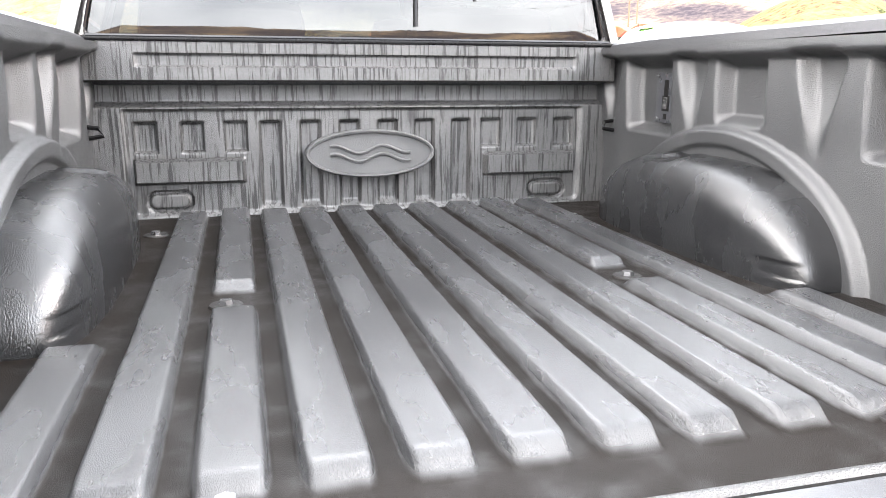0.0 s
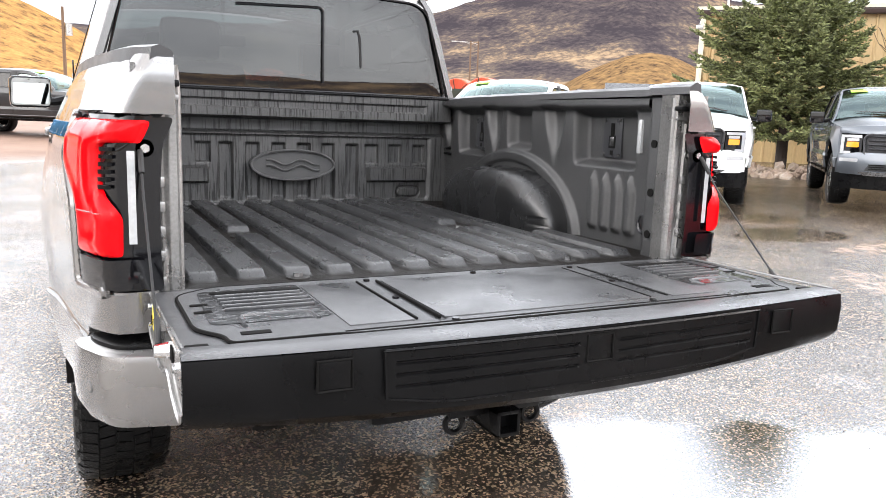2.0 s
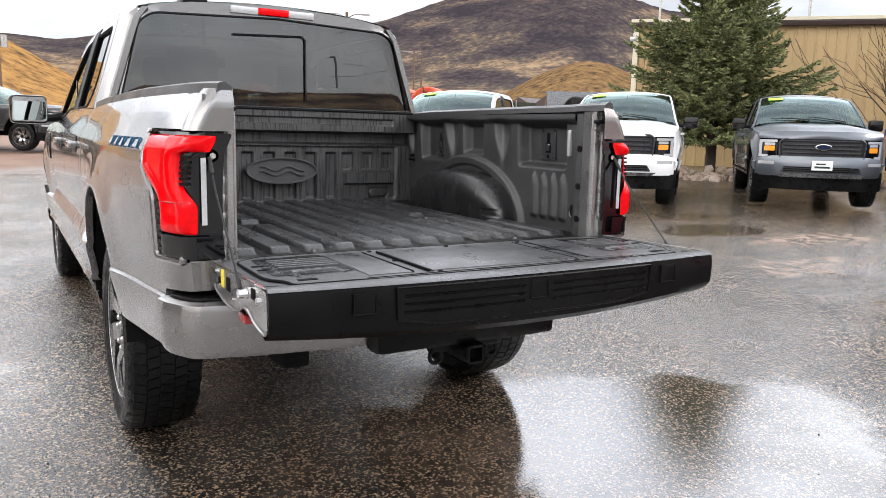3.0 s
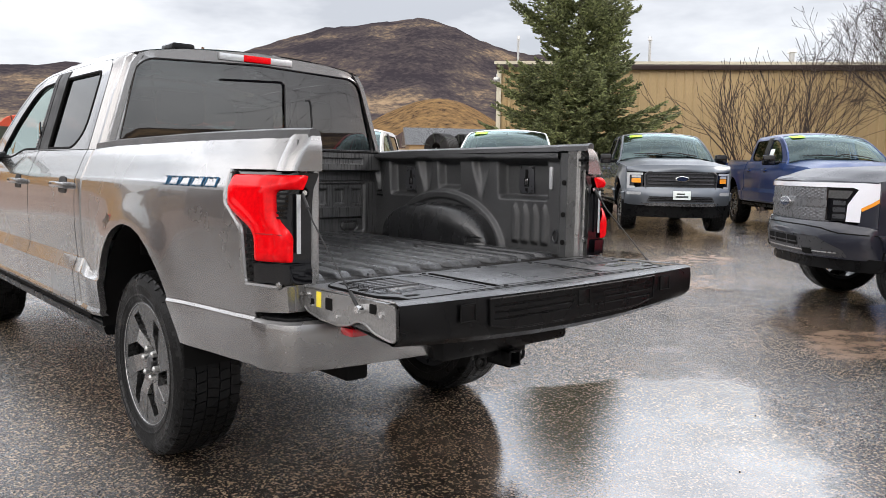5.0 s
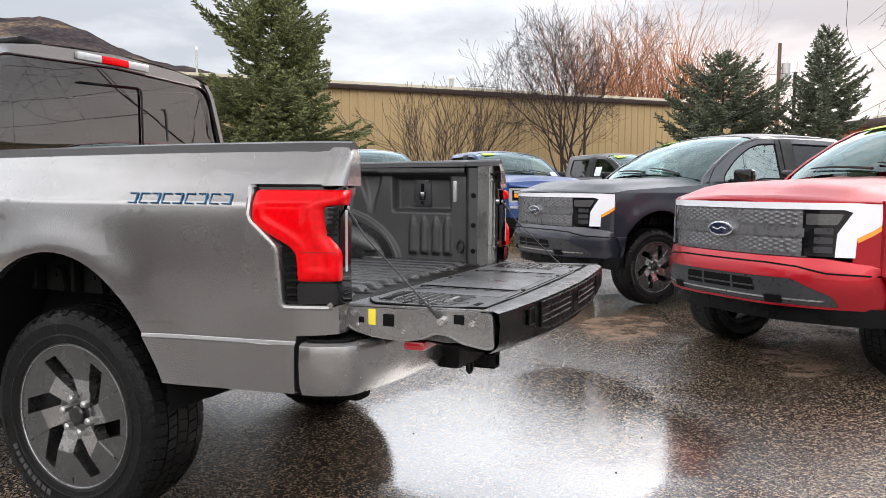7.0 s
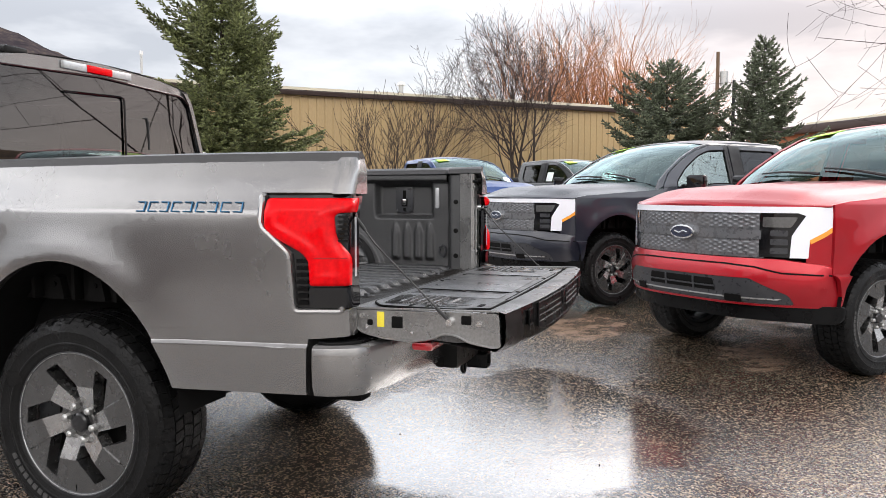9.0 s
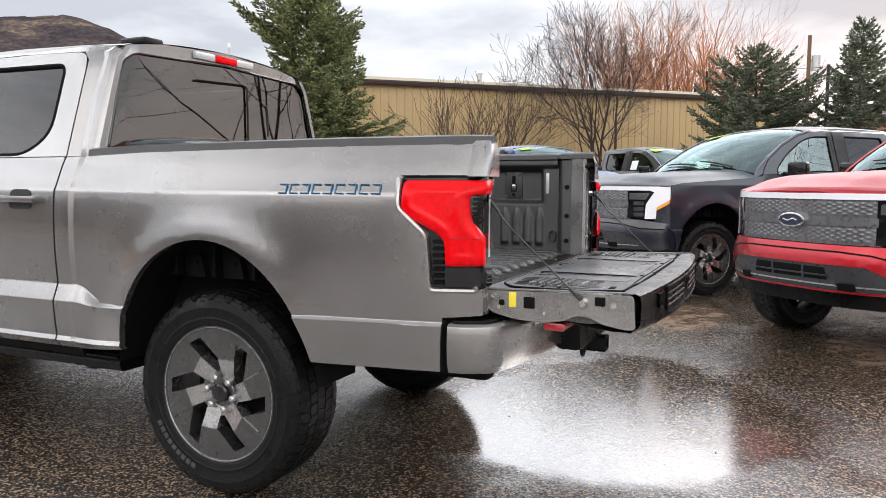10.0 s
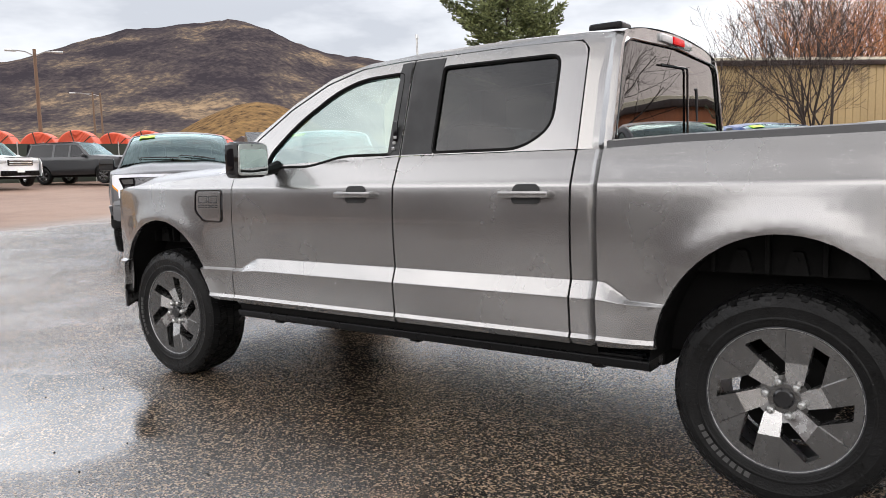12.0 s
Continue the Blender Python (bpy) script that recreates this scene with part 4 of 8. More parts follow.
def underbody(truck):
    bm = bmesh.new()
    box(bm, (0, 1.85, 0.50), (1.5, 2.7, 0.16), 0.04)
    for x in (-0.5, 0.5):
        box(bm, (x, 1.6, 0.56), (0.10, 5.2, 0.16), 0.02)
    box(bm, (0, -0.85, 0.67), (1.2, 0.10, 0.12), 0.02)
    part("chassis", bm, M_UNDER, truck, "dark dirty chassis and battery tray")
    for y in (0.0, WB):
        bm = bmesh.new()
        rod(bm, (-0.74, y, 0.41), (0.74, y, 0.41), 0.045)
        rod(bm, (-0.25, y, 0.43), (0.25, y, 0.43), 0.13, n=16)
        part("axle", bm, M_UNDER, truck)
    # liners inside the wheel arches
    for k in (0, 1):
        def liner():
            b = bmesh.new()
            line = arch_line(k, 0.50, 18, 0.012)
            for a0, a1 in zip(line, line[1:]):
                b.faces.new([b.verts.new(p) for p in ((-0.97, *a0), (-0.97, *a1), (-0.70, *a1), (-0.70, *a0))])
            pts = [(-0.70, *p) for p in line]
            b.faces.new([b.verts.new(p) for p in pts])
            bmesh.ops.remove_doubles(b, verts=b.verts[:], dist=0.001)
            return b
        both("wheel_arch_liner", liner, M_UNDER, truck, "black ribbed wheel-arch liner")
        def plate_up():
            b = bmesh.new()
            line = [p for p in arch_line(k, 0.86, 18, 0.010)]
            b.faces.new([b.verts.new((-0.808, *p)) for p in line])
            return b
        both("liner_wall", plate_up, M_UNDER, truck)
        for dy in (-0.22, -0.02, 0.18):
            def rib():
                b = bmesh.new()
                cy = ARCH[k][0] + dy
                prism(b, rounded([(cy - 0.045, 0.865), (cy + 0.045, 0.865), (cy + 0.022, 0.955), (cy - 0.022, 0.955)], 0.012), 0, -0.842, -0.806)
                rod(b, (-0.842, cy, 0.925), (-0.850, cy, 0.925), 0.009, n=8)
                return b
            both("liner_bracket", rib, M_UNDER, truck, "dark bracket with a bolt")
            def fin():
                b = bmesh.new()
                box(b, (-0.83, ARCH[k][0] + dy + 0.10, 0.945), (0.05, 0.018, 0.16), 0.006)
                return b
            both("liner_rib", fin, M_UNDER, truck)
    # running board
    def step():
        b = bmesh.new()
        prism(b, rounded([(-0.955, 0.452), (-0.80, 0.452), (-0.80, 0.51), (-0.968, 0.498)], 0.015), 1, 0.50, 3.02, 0.0)
        return b
    both("running_board", step, M_PLASTIC, truck, "black running board")
    for i in range(3):
        def strip():
            b = bmesh.new()
            box(b, (-0.94 + i * 0.04, 1.76, 0.506 + i * 0.002), (0.018, 2.46, 0.010), 0.0)
            return b
        both("tread_strip", strip, M_PLASTIC, truck)
    for y in (0.75, 1.75, 2.75):
        def bracket():
            b = bmesh.new()
            box(b, (-0.80, y, 0.45), (0.20, 0.06, 0.05), 0.01)
            return b
        both("step_bracket", bracket, M_PLASTIC, truck)
    def sill():
        return sheet([(0.722, 0.47), (3.0, 0.47), (3.0, 0.536), (0.722, 0.536)], lambda y, z: (-side(y, z) + 0.012, y, z), step=0.2, lip=(0.08, 0, 0))
    both("rocker_panel", sill, M_UNDER, truck)


def side_mirrors(truck, mat):
    def turn(bm):
        bmesh.ops.rotate(bm, verts=bm.verts[:], cent=(-1.135, 2.66, 1.37), matrix=Matrix.Rotation(radians(4), 3, "Z"))
    for s in (-1, 1):
        bm = bmesh.new()
        box(bm, (-1.135, 2.68, 1.372), (0.235, 0.10, 0.195), 0.04, None, 3)
        turn(bm)
        if s > 0:
            mirror(bm)
        mm = part("side_mirror", bm, M_GLOSS, truck, "door mirror in a gloss black shell")
        bm = bmesh.new()
        tube(bm, [(-0.92, 2.66, 1.335), (-1.0, 2.66, 1.315), (-1.10, 2.67, 1.32)], [0.035, 0.03, 0.035], 8)
        if s > 0:
            mirror(bm)
        part("mirror_arm", bm, M_PLASTIC, mm)
        bm = bmesh.new()
        prism(bm, rounded([(-1.245, 1.290), (-1.028, 1.290), (-1.025, 1.456), (-1.235, 1.456)], 0.025), 1, 2.622, 2.627)
        turn(bm)
        if s > 0:
            mirror(bm)
        part("mirror_bezel", bm, M_STEEL, mm, "thin grey bezel")
        bm = bmesh.new()
        prism(bm, rounded([(-1.236, 1.298), (-1.036, 1.298), (-1.033, 1.448), (-1.227, 1.448)], 0.022), 1, 2.616, 2.621)
        bmesh.ops.rotate(bm, verts=bm.verts[:], cent=(-1.135, 2.622, 1.29), matrix=Matrix.Rotation(radians(-2.5), 3, "X"))
        turn(bm)
        if s > 0:
            mirror(bm)
        part("mirror_glass", bm, M_MIRROR, mm, "silvered mirror glass")


# ---- the pickup's bed ----
FLOOR, RAIL, TAIL = 0.885, 1.385, -1.06


def bed_sides(truck, mat):
    out = [(0.712, 0.54), (0.712, 1.372), (0.4, 1.384), (-0.5, 1.394), (-1.05, 1.398), (-1.05, 1.282), (-0.815, 1.282), (-0.822, 1.172), (-0.925, 1.080), (-0.938, 0.888), (-1.10, 0.888), (-1.10, 0.80), (-0.972, 0.792), (-0.962, 0.60)] + arch_line(0, 0.60, 28, rev=True) + [(0.47, 0.555)]
    both("bed_side", lambda: sheet(out, sidefn, step=0.055, lines_u=[0.40 + 0.0125 * k for k in range(26)], lines_v=ZL, lip=(0.03, 0, 0)), mat, truck, angle=28)
    # black caps along the rails
    def cap():
        b = bmesh.new()
        def fn(u, v):
            y = 0.70 - 1.800 * u
            zt = curve(-y, [(-0.7, 1.372), (-0.4, 1.384), (0.5, 1.394), (1.1, 1.398)]) + 0.008
            xo = side(max(y, -1.05), zt - 0.008) + 0.004 - 0.030 * smooth(-1.045, -1.09, y)
            xi = max(0.747, min(0.80, xo - 0.05) - 0.045 * smooth(-0.88, -0.93, y))
            ring = [(xo + 0.002, zt - 0.022), (xo - 0.004, zt + 0.012), (xo - 0.02, zt + 0.018), (xi, zt + 0.014), (xi - 0.017, zt + 0.004), (xi - 0.02, zt - 0.018)]
            x, z = ring[round(v * 5)]
            return (-x, y, z)
        grid(b, fn, 60, 5)
        b.faces.new([b.verts.new(fn(1.0, k / 5)) for k in range(6)])
        return b
    both("rail_cap", cap, M_RAIL_CAP, truck, "black plastic bed rail cap", angle=35)


def bed(truck, mat):
    """The open box: ribbed floor, front wall, side walls with pockets, wheel houses and hardware."""
    # ribbed floor
    ribs = [-0.655, -0.535, -0.415, -0.30, -0.185, -0.07, 0.045, 0.16, 0.285, 0.405, 0.525, 0.645]
    def floor_z(x, y):
        z = FLOOR - 0.012
        for i, r in enumerate(ribs):
            q = math.hypot(x - r, 0.30 * max(0.0, -0.890 - y))
            w = smooth(0.0435, 0.034, q) * smooth(-0.972, -0.926, y)
            if i in (0, 11):
                w *= smooth(-0.44, -0.49, y)
            elif i in (2, 9):
                w *= 1 - smooth(-0.345, -0.305, y) * smooth(-0.155, -0.195, y)
            else:
                w *= smooth(0.68, 0.64, y)
            z = max(z, FLOOR - 0.012 + 0.023 * w)
        return z
    xs = sorted({round(r + d, 4) for r in ribs for d in (-0.052, -0.048, -0.044, -0.040, -0.036, -0.032, -0.028, -0.014, 0, 0.014, 0.028, 0.032, 0.036, 0.040, 0.044, 0.048, 0.052)} | {-0.795, -0.75, 0.75, 0.795})
    ys = [-1.055, -1.03] + [round(-0.976 + 0.007 * k, 4) for k in range(15)] + [-0.8, -0.65, -0.50, -0.49, -0.48, -0.47, -0.46, -0.45, -0.44, -0.43] + [round(-0.35 + 0.008 * k, 4) for k in range(7)] + [round(-0.20 + 0.008 * k, 4) for k in range(7)] + [0.0, 0.2, 0.4, 0.6, 0.64, 0.66, 0.68]
    bm = bmesh.new()
    vs = [[bm.verts.new((x, y, floor_z(x, y))) for y in ys] for x in xs]
    for i in range(len(xs) - 1):
        for j in range(len(ys) - 1):
            bm.faces.new((vs[i][j], vs[i + 1][j], vs[i + 1][j + 1], vs[i][j + 1]))
    fl = part("bed_floor", bm, M_LINER_FLOOR, truck, "black sprayed bed floor with raised ribs and grooves coloured for silt and shade", angle=80)
    for x, y in ((-0.42, -0.965), (0.42, -0.965), (-0.43, -0.265), (0.41, -0.255), (-0.62, 0.42), (0.58, 0.40)):
        bm = bmesh.new()
        rod(bm, (x, y, FLOOR - 0.013), (x, y, FLOOR - 0.008), 0.034, 0.030, 20)
        part("bolt_dish", bm, M_LINER_FLOOR, fl)
        bm = bmesh.new()
        rod(bm, (x, y, FLOOR - 0.009), (x, y, FLOOR + 0.001), 0.014, 0.012, 6)
        part("floor_bolt", bm, M_RIM, fl, "steel bolt in a round dimple")
    # sill strip at the rear
    bm = bmesh.new()
    prism(bm, rounded([(-1.085, FLOOR - 0.05), (-1.062, FLOOR - 0.05), (-1.062, FLOOR - 0.006), (-1.072, FLOOR + 0.002), (-1.085, FLOOR - 0.008)], 0.006), 0, -0.775, 0.775)
    part("sill_strip", bm, M_LINER, truck, "dark sprayed sill at the bed's rear edge")

    # front wall: upper beam, recess and ribbed lower field
    def front(x, z):
        y = 0.665
        y -= 0.048 * smooth(1.266, 1.276, z)
        y += 0.036 * smooth(1.196, 1.216, z) * smooth(1.272, 1.262, z)
        inner = smooth(0.72, 0.70, abs(x) + 0.6 * max(0, 1.20 - z - 0.30))
        y += 0.012 * inner * smooth(1.196, 1.186, z) * smooth(0.875, 0.89, z)
        for r in (-0.30, -0.18, -0.06, 0.06, 0.18, 0.30):
            y += 0.020 * smooth(0.034, 0.024, abs(x - r)) * smooth(1.160, 1.148, z) * smooth(0.882, 0.912, z)
        for r in (-0.655, -0.525, -0.40, 0.40, 0.525, 0.655):
            y += 0.016 * smooth(0.036, 0.028, abs(x - r)) * smooth(1.160, 1.148, z) * smooth(1.062, 1.074, z)
        for r in (-0.535, 0.535):
            y -= 0.026 * smooth(0.160, 0.150, abs(x - r)) * smooth(1.050, 1.040, z) * smooth(0.972, 0.982, z)
        for r in (-0.60, 0.60):
            q = math.hypot(max(abs(x - r) - 0.035, 0), z - 0.922)
            y += 0.010 * smooth(0.034, 0.029, q) * smooth(0.019, 0.024, q)
        y += 0.010 * smooth(0.664, 0.656, abs(x)) * smooth(1.352, 1.346, z) * smooth(1.311, 1.319, z)
        return (x, min(y, 0.702), z)
    bm = bmesh.new()
    zs = sorted(set(np.linspace(0.868, 1.385, 140).round(4)))
    xs = sorted(set(np.linspace(-0.80, 0.80, 321).round(4)))
    vs = [[bm.verts.new(front(x, z)) for z in zs] for x in xs]
    for i in range(len(xs) - 1):
        for j in range(len(zs) - 1):
            bm.faces.new((vs[i][j], vs[i][j + 1], vs[i + 1][j + 1], vs[i + 1][j]))
    fw = part("bed_front_wall", bm, M_LINER_WET, truck, "black sprayed front wall streaked with water", angle=45)
    bm = bmesh.new()
    box(bm, (0, 0.655, 1.388), (1.60, 0.085, 0.012), 0.004)
    part("front_rail", bm, M_PLASTIC, fw)
    bm = bmesh.new()
    tube(bm, [(x, 0.625, 1.395) for x in np.linspace(-0.78, 0.78, 12)], 0.006, 6)
    part("front_rail_seal", bm, M_GLOSS, fw)
    # raised oval badge with plain strokes inside
    bm = bmesh.new()
    oval = [(0.195 * math.cos(a), 0.634, 1.057 + 0.068 * math.sin(a)) for a in np.linspace(0, math.tau, 49)]
    plate = [bm.verts.new((x * 0.99, 0.642, 1.057 + (z - 1.057) * 0.99)) for x, _, z in oval[:-1]]
    back = [bm.verts.new((x * 1.03, 0.672, 1.057 + (z - 1.057) * 1.05)) for x, _, z in oval[:-1]]
    bm.faces.new(plate)
    for i in range(len(plate)):
        bm.faces.new((plate[i], plate[i - 1], back[i - 1], back[i]))
    tube(bm, oval, 0.006, 6)
    bmesh.ops.recalc_face_normals(bm, faces=bm.faces[:])
    badge = part("oval_badge", bm, M_LINER, fw, "embossed oval badge in the sprayed wall", angle=40)
    for dz in (0.012, -0.014):
        bm = bmesh.new()
        tube(bm, [(x, 0.638, 1.057 + dz + 0.012 * math.sin(x * 42)) for x in np.linspace(-0.125, 0.125, 24)], 0.0055, 6)
        part("badge_wave", bm, M_LINER, badge)

    # side walls with pockets, arch ring and flutes
    def wall(y, z):
        x = 0.800 - 0.018 * smooth(1.0, 1.3, z)
        def pocket(y0, y1, z0, z1, d, e=0.018):
            return d * smooth(y0, y0 + e, y) * smooth(y1, y1 - e, y) * smooth(z0, z0 + e, z) * smooth(z1, z1 - e, z)
        x -= 0.03 * smooth(1.335, 1.355, z)
        lean = smooth(1.355, 1.14, z)
        x += pocket(-0.815, -0.455, 1.135, 1.345, 0.060, 0.03)
        x += pocket(-0.165, 0.035, 1.175, 1.345, 0.045, 0.03)
        x += pocket(0.235, 0.50, 1.125, 1.345, 0.050, 0.03)
        for y0 in (-0.33, 0.14, 0.60):
            x += 0.035 * smooth(0.075, 0.045, abs(y - y0) + 0.045 * lean) * smooth(1.10, 1.30, z) * smooth(1.36, 1.34, z)
        for y0 in (-0.585, -0.653, -0.721, -0.789):
            taper = smooth(1.125, 1.05, z)
            x -= 0.017 * smooth(0.010 + 0.018 * taper, 0.002 + 0.010 * taper, abs(y - y0)) * smooth(0.905, 0.93, z) * smooth(1.128, 1.095, z)
        d = math.hypot((y + 0.02) / 0.50, (z - 0.83) / 0.345)
        x -= 0.026 * smooth(1.0, 0.965, d) * smooth(0.84, 0.875, d)
        x -= 0.012 * smooth(0.875, 0.84, d)
        return (-x, y, z)
    def walls():
        b = bmesh.new()
        ys2 = np.linspace(0.70, -0.90, 250)
        zs2 = np.linspace(0.868, 1.378, 100)
        v = [[b.verts.new(wall(y, z)) for z in zs2] for y in ys2]
        for i in range(len(ys2) - 1):
            for j in range(len(zs2) - 1):
                b.faces.new((v[i][j], v[i + 1][j], v[i + 1][j + 1], v[i][j + 1]))
        return b
    sides = both("bed_side_wall", walls, M_LINER, truck, "black sprayed inner wall with pockets and flutes", angle=70)
    # wheel houses
    def house():
        b = bmesh.new()
        def fn(u, v):
            yn = -math.cos(math.pi * u)
            q = max(0.0, 1 - abs(yn) ** 2.9)
            hz, wx = 0.236 * q ** (1 / 2.1), 0.168 * q ** (1 / 6)
            a = v * math.pi / 2
            y = -0.008 + 0.462 * yn
            sx, cz = math.sin(a) ** 0.45, math.cos(a) ** 0.45
            x, z = 0.802 - wx * sx, 0.862 + hz * cz
            # dent at the rear foot and a dimple on top
            x += 0.003 * smooth(-0.345, -0.358, y) * smooth(-0.462, -0.450, y) * smooth(0.934, 0.926, z) * smooth(0.892, 0.898, z) * smooth(0.5, 0.8, sx)
            z -= 0.014 * smooth(0.07, 0.05, math.hypot((y - 0.12) * 0.8, x - 0.715)) * smooth(0.9, 0.97, cz)
            return (-x, y, z)
        grid(b, fn, 150, 90)
        return b
    houses = both("wheel_house", house, M_LINER_GLOSS, truck, "rounded black sprayed wheel house", angle=180)
    # hardware on the walls
    for s, wl in zip((-1, 1), sides):
        for y, zc in ((0.33, 1.232), (-0.62, 1.245)):
            xp = 0.843 if y < 0 else 0.829
            bm = bmesh.new()
            box(bm, (xp * s, y, zc), (0.012, 0.105, 0.145), 0.004)
            cl = part("tie_down_plate", bm, M_GRILLE_BLACK, wl, "black bolted tie-down plate")
            for dy in (-0.043, 0.043):
                for dz in (-0.062, 0.062):
                    bm = bmesh.new()
                    rod(bm, (xp * s, y + dy, zc + dz), ((xp - 0.011) * s, y + dy, zc + dz), 0.008, 0.006, 8)
                    part("plate_bolt", bm, M_RIM, cl)
            bm = bmesh.new()
            box(bm, ((xp - 0.0065) * s, y - 0.002, zc + 0.022), (0.003, 0.020, 0.060), 0.001)
            box(bm, ((xp - 0.0065) * s, y - 0.002, zc - 0.016), (0.003, 0.036, 0.044), 0.001)
            box(bm, ((xp - 0.0065) * s, y - 0.002, zc - 0.054), (0.003, 0.016, 0.016), 0.001)
            part("key_slot", bm, M_UNDER, cl, "dark key-shaped slot")
            bm = bmesh.new()
            box(bm, ((xp - 0.008) * s, y - 0.002, zc - 0.014), (0.004, 0.022, 0.034), 0.001)
            part("plate_latch", bm, M_CHROME, cl, "bright latch in the slot")
        bm = bmesh.new()
        box(bm, (0.783 * s, -0.838, 1.255), (0.020, 0.022, 0.115), 0.008)
        part("bed_lamp", bm, M_CLEAR_LENS, wl, "slim clear bed lamp")
        bm = bmesh.new()
        ring = [(0.79 * s, -0.865 + 0.018 * math.cos(a), 0.965 + 0.030 * math.sin(a)) for a in np.linspace(0, math.tau, 17)]
        tube(bm, ring, 0.006, 6)
        part("tie_down_loop", bm, M_GRILLE_BLACK, wl)
        bm = bmesh.new()
        tube(bm, [(0.80 * s, 0.60, 1.15), (0.765 * s, 0.60, 1.145), (0.755 * s, 0.585, 1.125), (0.79 * s, 0.58, 1.12)], 0.007, 6)
        part("front_tie_down", bm, M_PLASTIC, wl)


def posts(truck, mat):
    """Rear posts of the box with latch striker, cable anchor and seams."""
    for s in (-1, 1):
        def flip(b):
            return mirror(b) if s > 0 else b
        # inner return with three holes
        bm = bmesh.new()
        def fn(u, v):
            z = 0.872 + (1.378 - 0.872) * v
            a = u
            y = -0.895 - 0.155 * a
            x = 0.795 - 0.060 * smooth(0, 0.25, a) - 0.010 * smooth(0.85, 1.0, a)
            return (-x, y, z)
        grid(bm, fn, 16, 10)
        po = part("bed_post", flip(bm), M_LINER, truck, "black sprayed rear post", angle=50)
        for z in (0.945, 1.08, 1.235):
            bm = bmesh.new()
            rod(bm, (-0.737, -0.96, z), (-0.731, -0.96, z), 0.013, n=14)
            part("post_hole", flip(bm), M_UNDER, po)
        # painted jamb facing rearwards
        bm = bmesh.new()
        jamb = [(0.728, -0.985), (0.722, -1.015), (0.715, -1.042), (0.714, -1.056), (0.722, -1.066), (0.738, -1.066), (0.750, -1.058), (0.764, -1.060), (0.776, -1.064), (0.790, -1.064), (0.802, -1.078), (0.815, -1.090)]
        def jf(u, v):
            z = 0.84 + (1.385 - 0.84) * v
            k = u * (len(jamb) - 1)
            x = curve(k, [(i, p[0]) for i, p in enumerate(jamb)])
            y = curve(k, [(i, p[1]) for i, p in enumerate(jamb)])
            y -= 0.008 * smooth(0.5, 0.55, u) * smooth(0.80, 0.75, u) * (smooth(1.25, 1.265, z) + smooth(0.98, 0.965, z))
            return (-x, y, z)
        grid(bm, jf, 44, 36)
        bmesh.ops.reverse_faces(bm, faces=bm.faces[:])
        jb = part("tailgate_jamb", flip(bm), M_JAMB, truck, "grey painted tailgate jamb", angle=50)
        bm = bmesh.new()
        tube(bm, [(-0.716, -1.052, 0.86), (-0.716, -1.054, 1.32), (-0.719, -1.052, 1.375)], 0.007, 8)
        part("jamb_seam", flip(bm), M_JAMB, jb)
        bm = bmesh.new()
        tube(bm, [(-0.758, -1.064, z) for z in (0.87, 1.0, 1.15, 1.30)], 0.007, 6)
        for z in (0.905, 0.965, 1.02, 1.075, 1.13):
            box(bm, (-0.760, -1.066, z), (0.022, 0.018, 0.026), 0.006)
        part("spot_weld_seam", flip(bm), M_JAMB, jb)
        bm = bmesh.new()
        rod(bm, (-0.765, -1.06, 1.285), (-0.765, -1.095, 1.285), 0.009, n=12)
        rod(bm, (-0.765, -1.088, 1.285), (-0.765, -1.098, 1.285), 0.015, n=16)
        part("latch_striker", flip(bm), M_PLASTIC, jb, "black latch striker")
        bm = bmesh.new()
        box(bm, (-0.745, -1.072, 1.345), (0.060, 0.035, 0.016), 0.006)
        box(bm, (-0.752, -1.086, 1.352), (0.024, 0.026, 0.022), 0.006)
        part("rubber_stop", flip(bm), M_PLASTIC, jb)
        bm = bmesh.new()
        rod(bm, (-0.79, -1.06, 1.205), (-0.79, -1.092, 1.205), 0.022, 0.019, 18)
        rod(bm, (-0.79, -1.092, 1.205), (-0.79, -1.098, 1.205), 0.010, n=6)
        part("cable_anchor", flip(bm), M_CHROME, jb, "bright cable anchor bolt")
        for x, y, z in ((0.795, -1.072, 0.99), (0.775, -1.066, 0.875)):
            bm = bmesh.new()
            rod(bm, (-x, y, z), (-x, y - 0.010, z), 0.011, 0.009, 6)
            rod(bm, (-x, y, z), (-x, y - 0.004, z), 0.016, n=14)
            part("jamb_bolt", flip(bm), M_JAMB, jb)
        bm = bmesh.new()
        box(bm, (-0.735, -1.068, 1.315), (0.040, 0.010, 0.012), 0.003)
        part("latch_ledge", flip(bm), M_JAMB, jb)
        # body-coloured rear corner above and below the lamp
        bm = bmesh.new()
        def cf(u, v):
            z = 1.278 + (1.403 - 1.278) * v
            xs = side(-1.045, z) + 0.003
            if u < 0.5:
                x, y = 0.728 + (xs - 0.045 - 0.728) * u * 2, -1.109
            else:
                a = (u - 0.5) * math.pi
                x, y = xs - 0.045 + 0.045 * math.sin(a), -1.045 - 0.064 * math.cos(a)
            return (-x, y + 0.010 * smooth(1.36, 1.403, z), z)
        grid(bm, cf, 20, 8)
        bmesh.ops.reverse_faces(bm, faces=bm.faces[:])
        part("rear_corner", flip(bm), mat, truck, angle=50)
        bm = bmesh.new()
        def cg(u, v):
            z = 0.80 + (0.892 - 0.80) * v
            x = 0.77 + (side(-1.10, z) - 0.77) * u
            return (-x, -1.092 - 0.010 * math.sin(u * math.pi), z)
        grid(bm, cg, 8, 6)
        bmesh.ops.reverse_faces(bm, faces=bm.faces[:])
        part("rear_corner", flip(bm), mat, truck, angle=50)
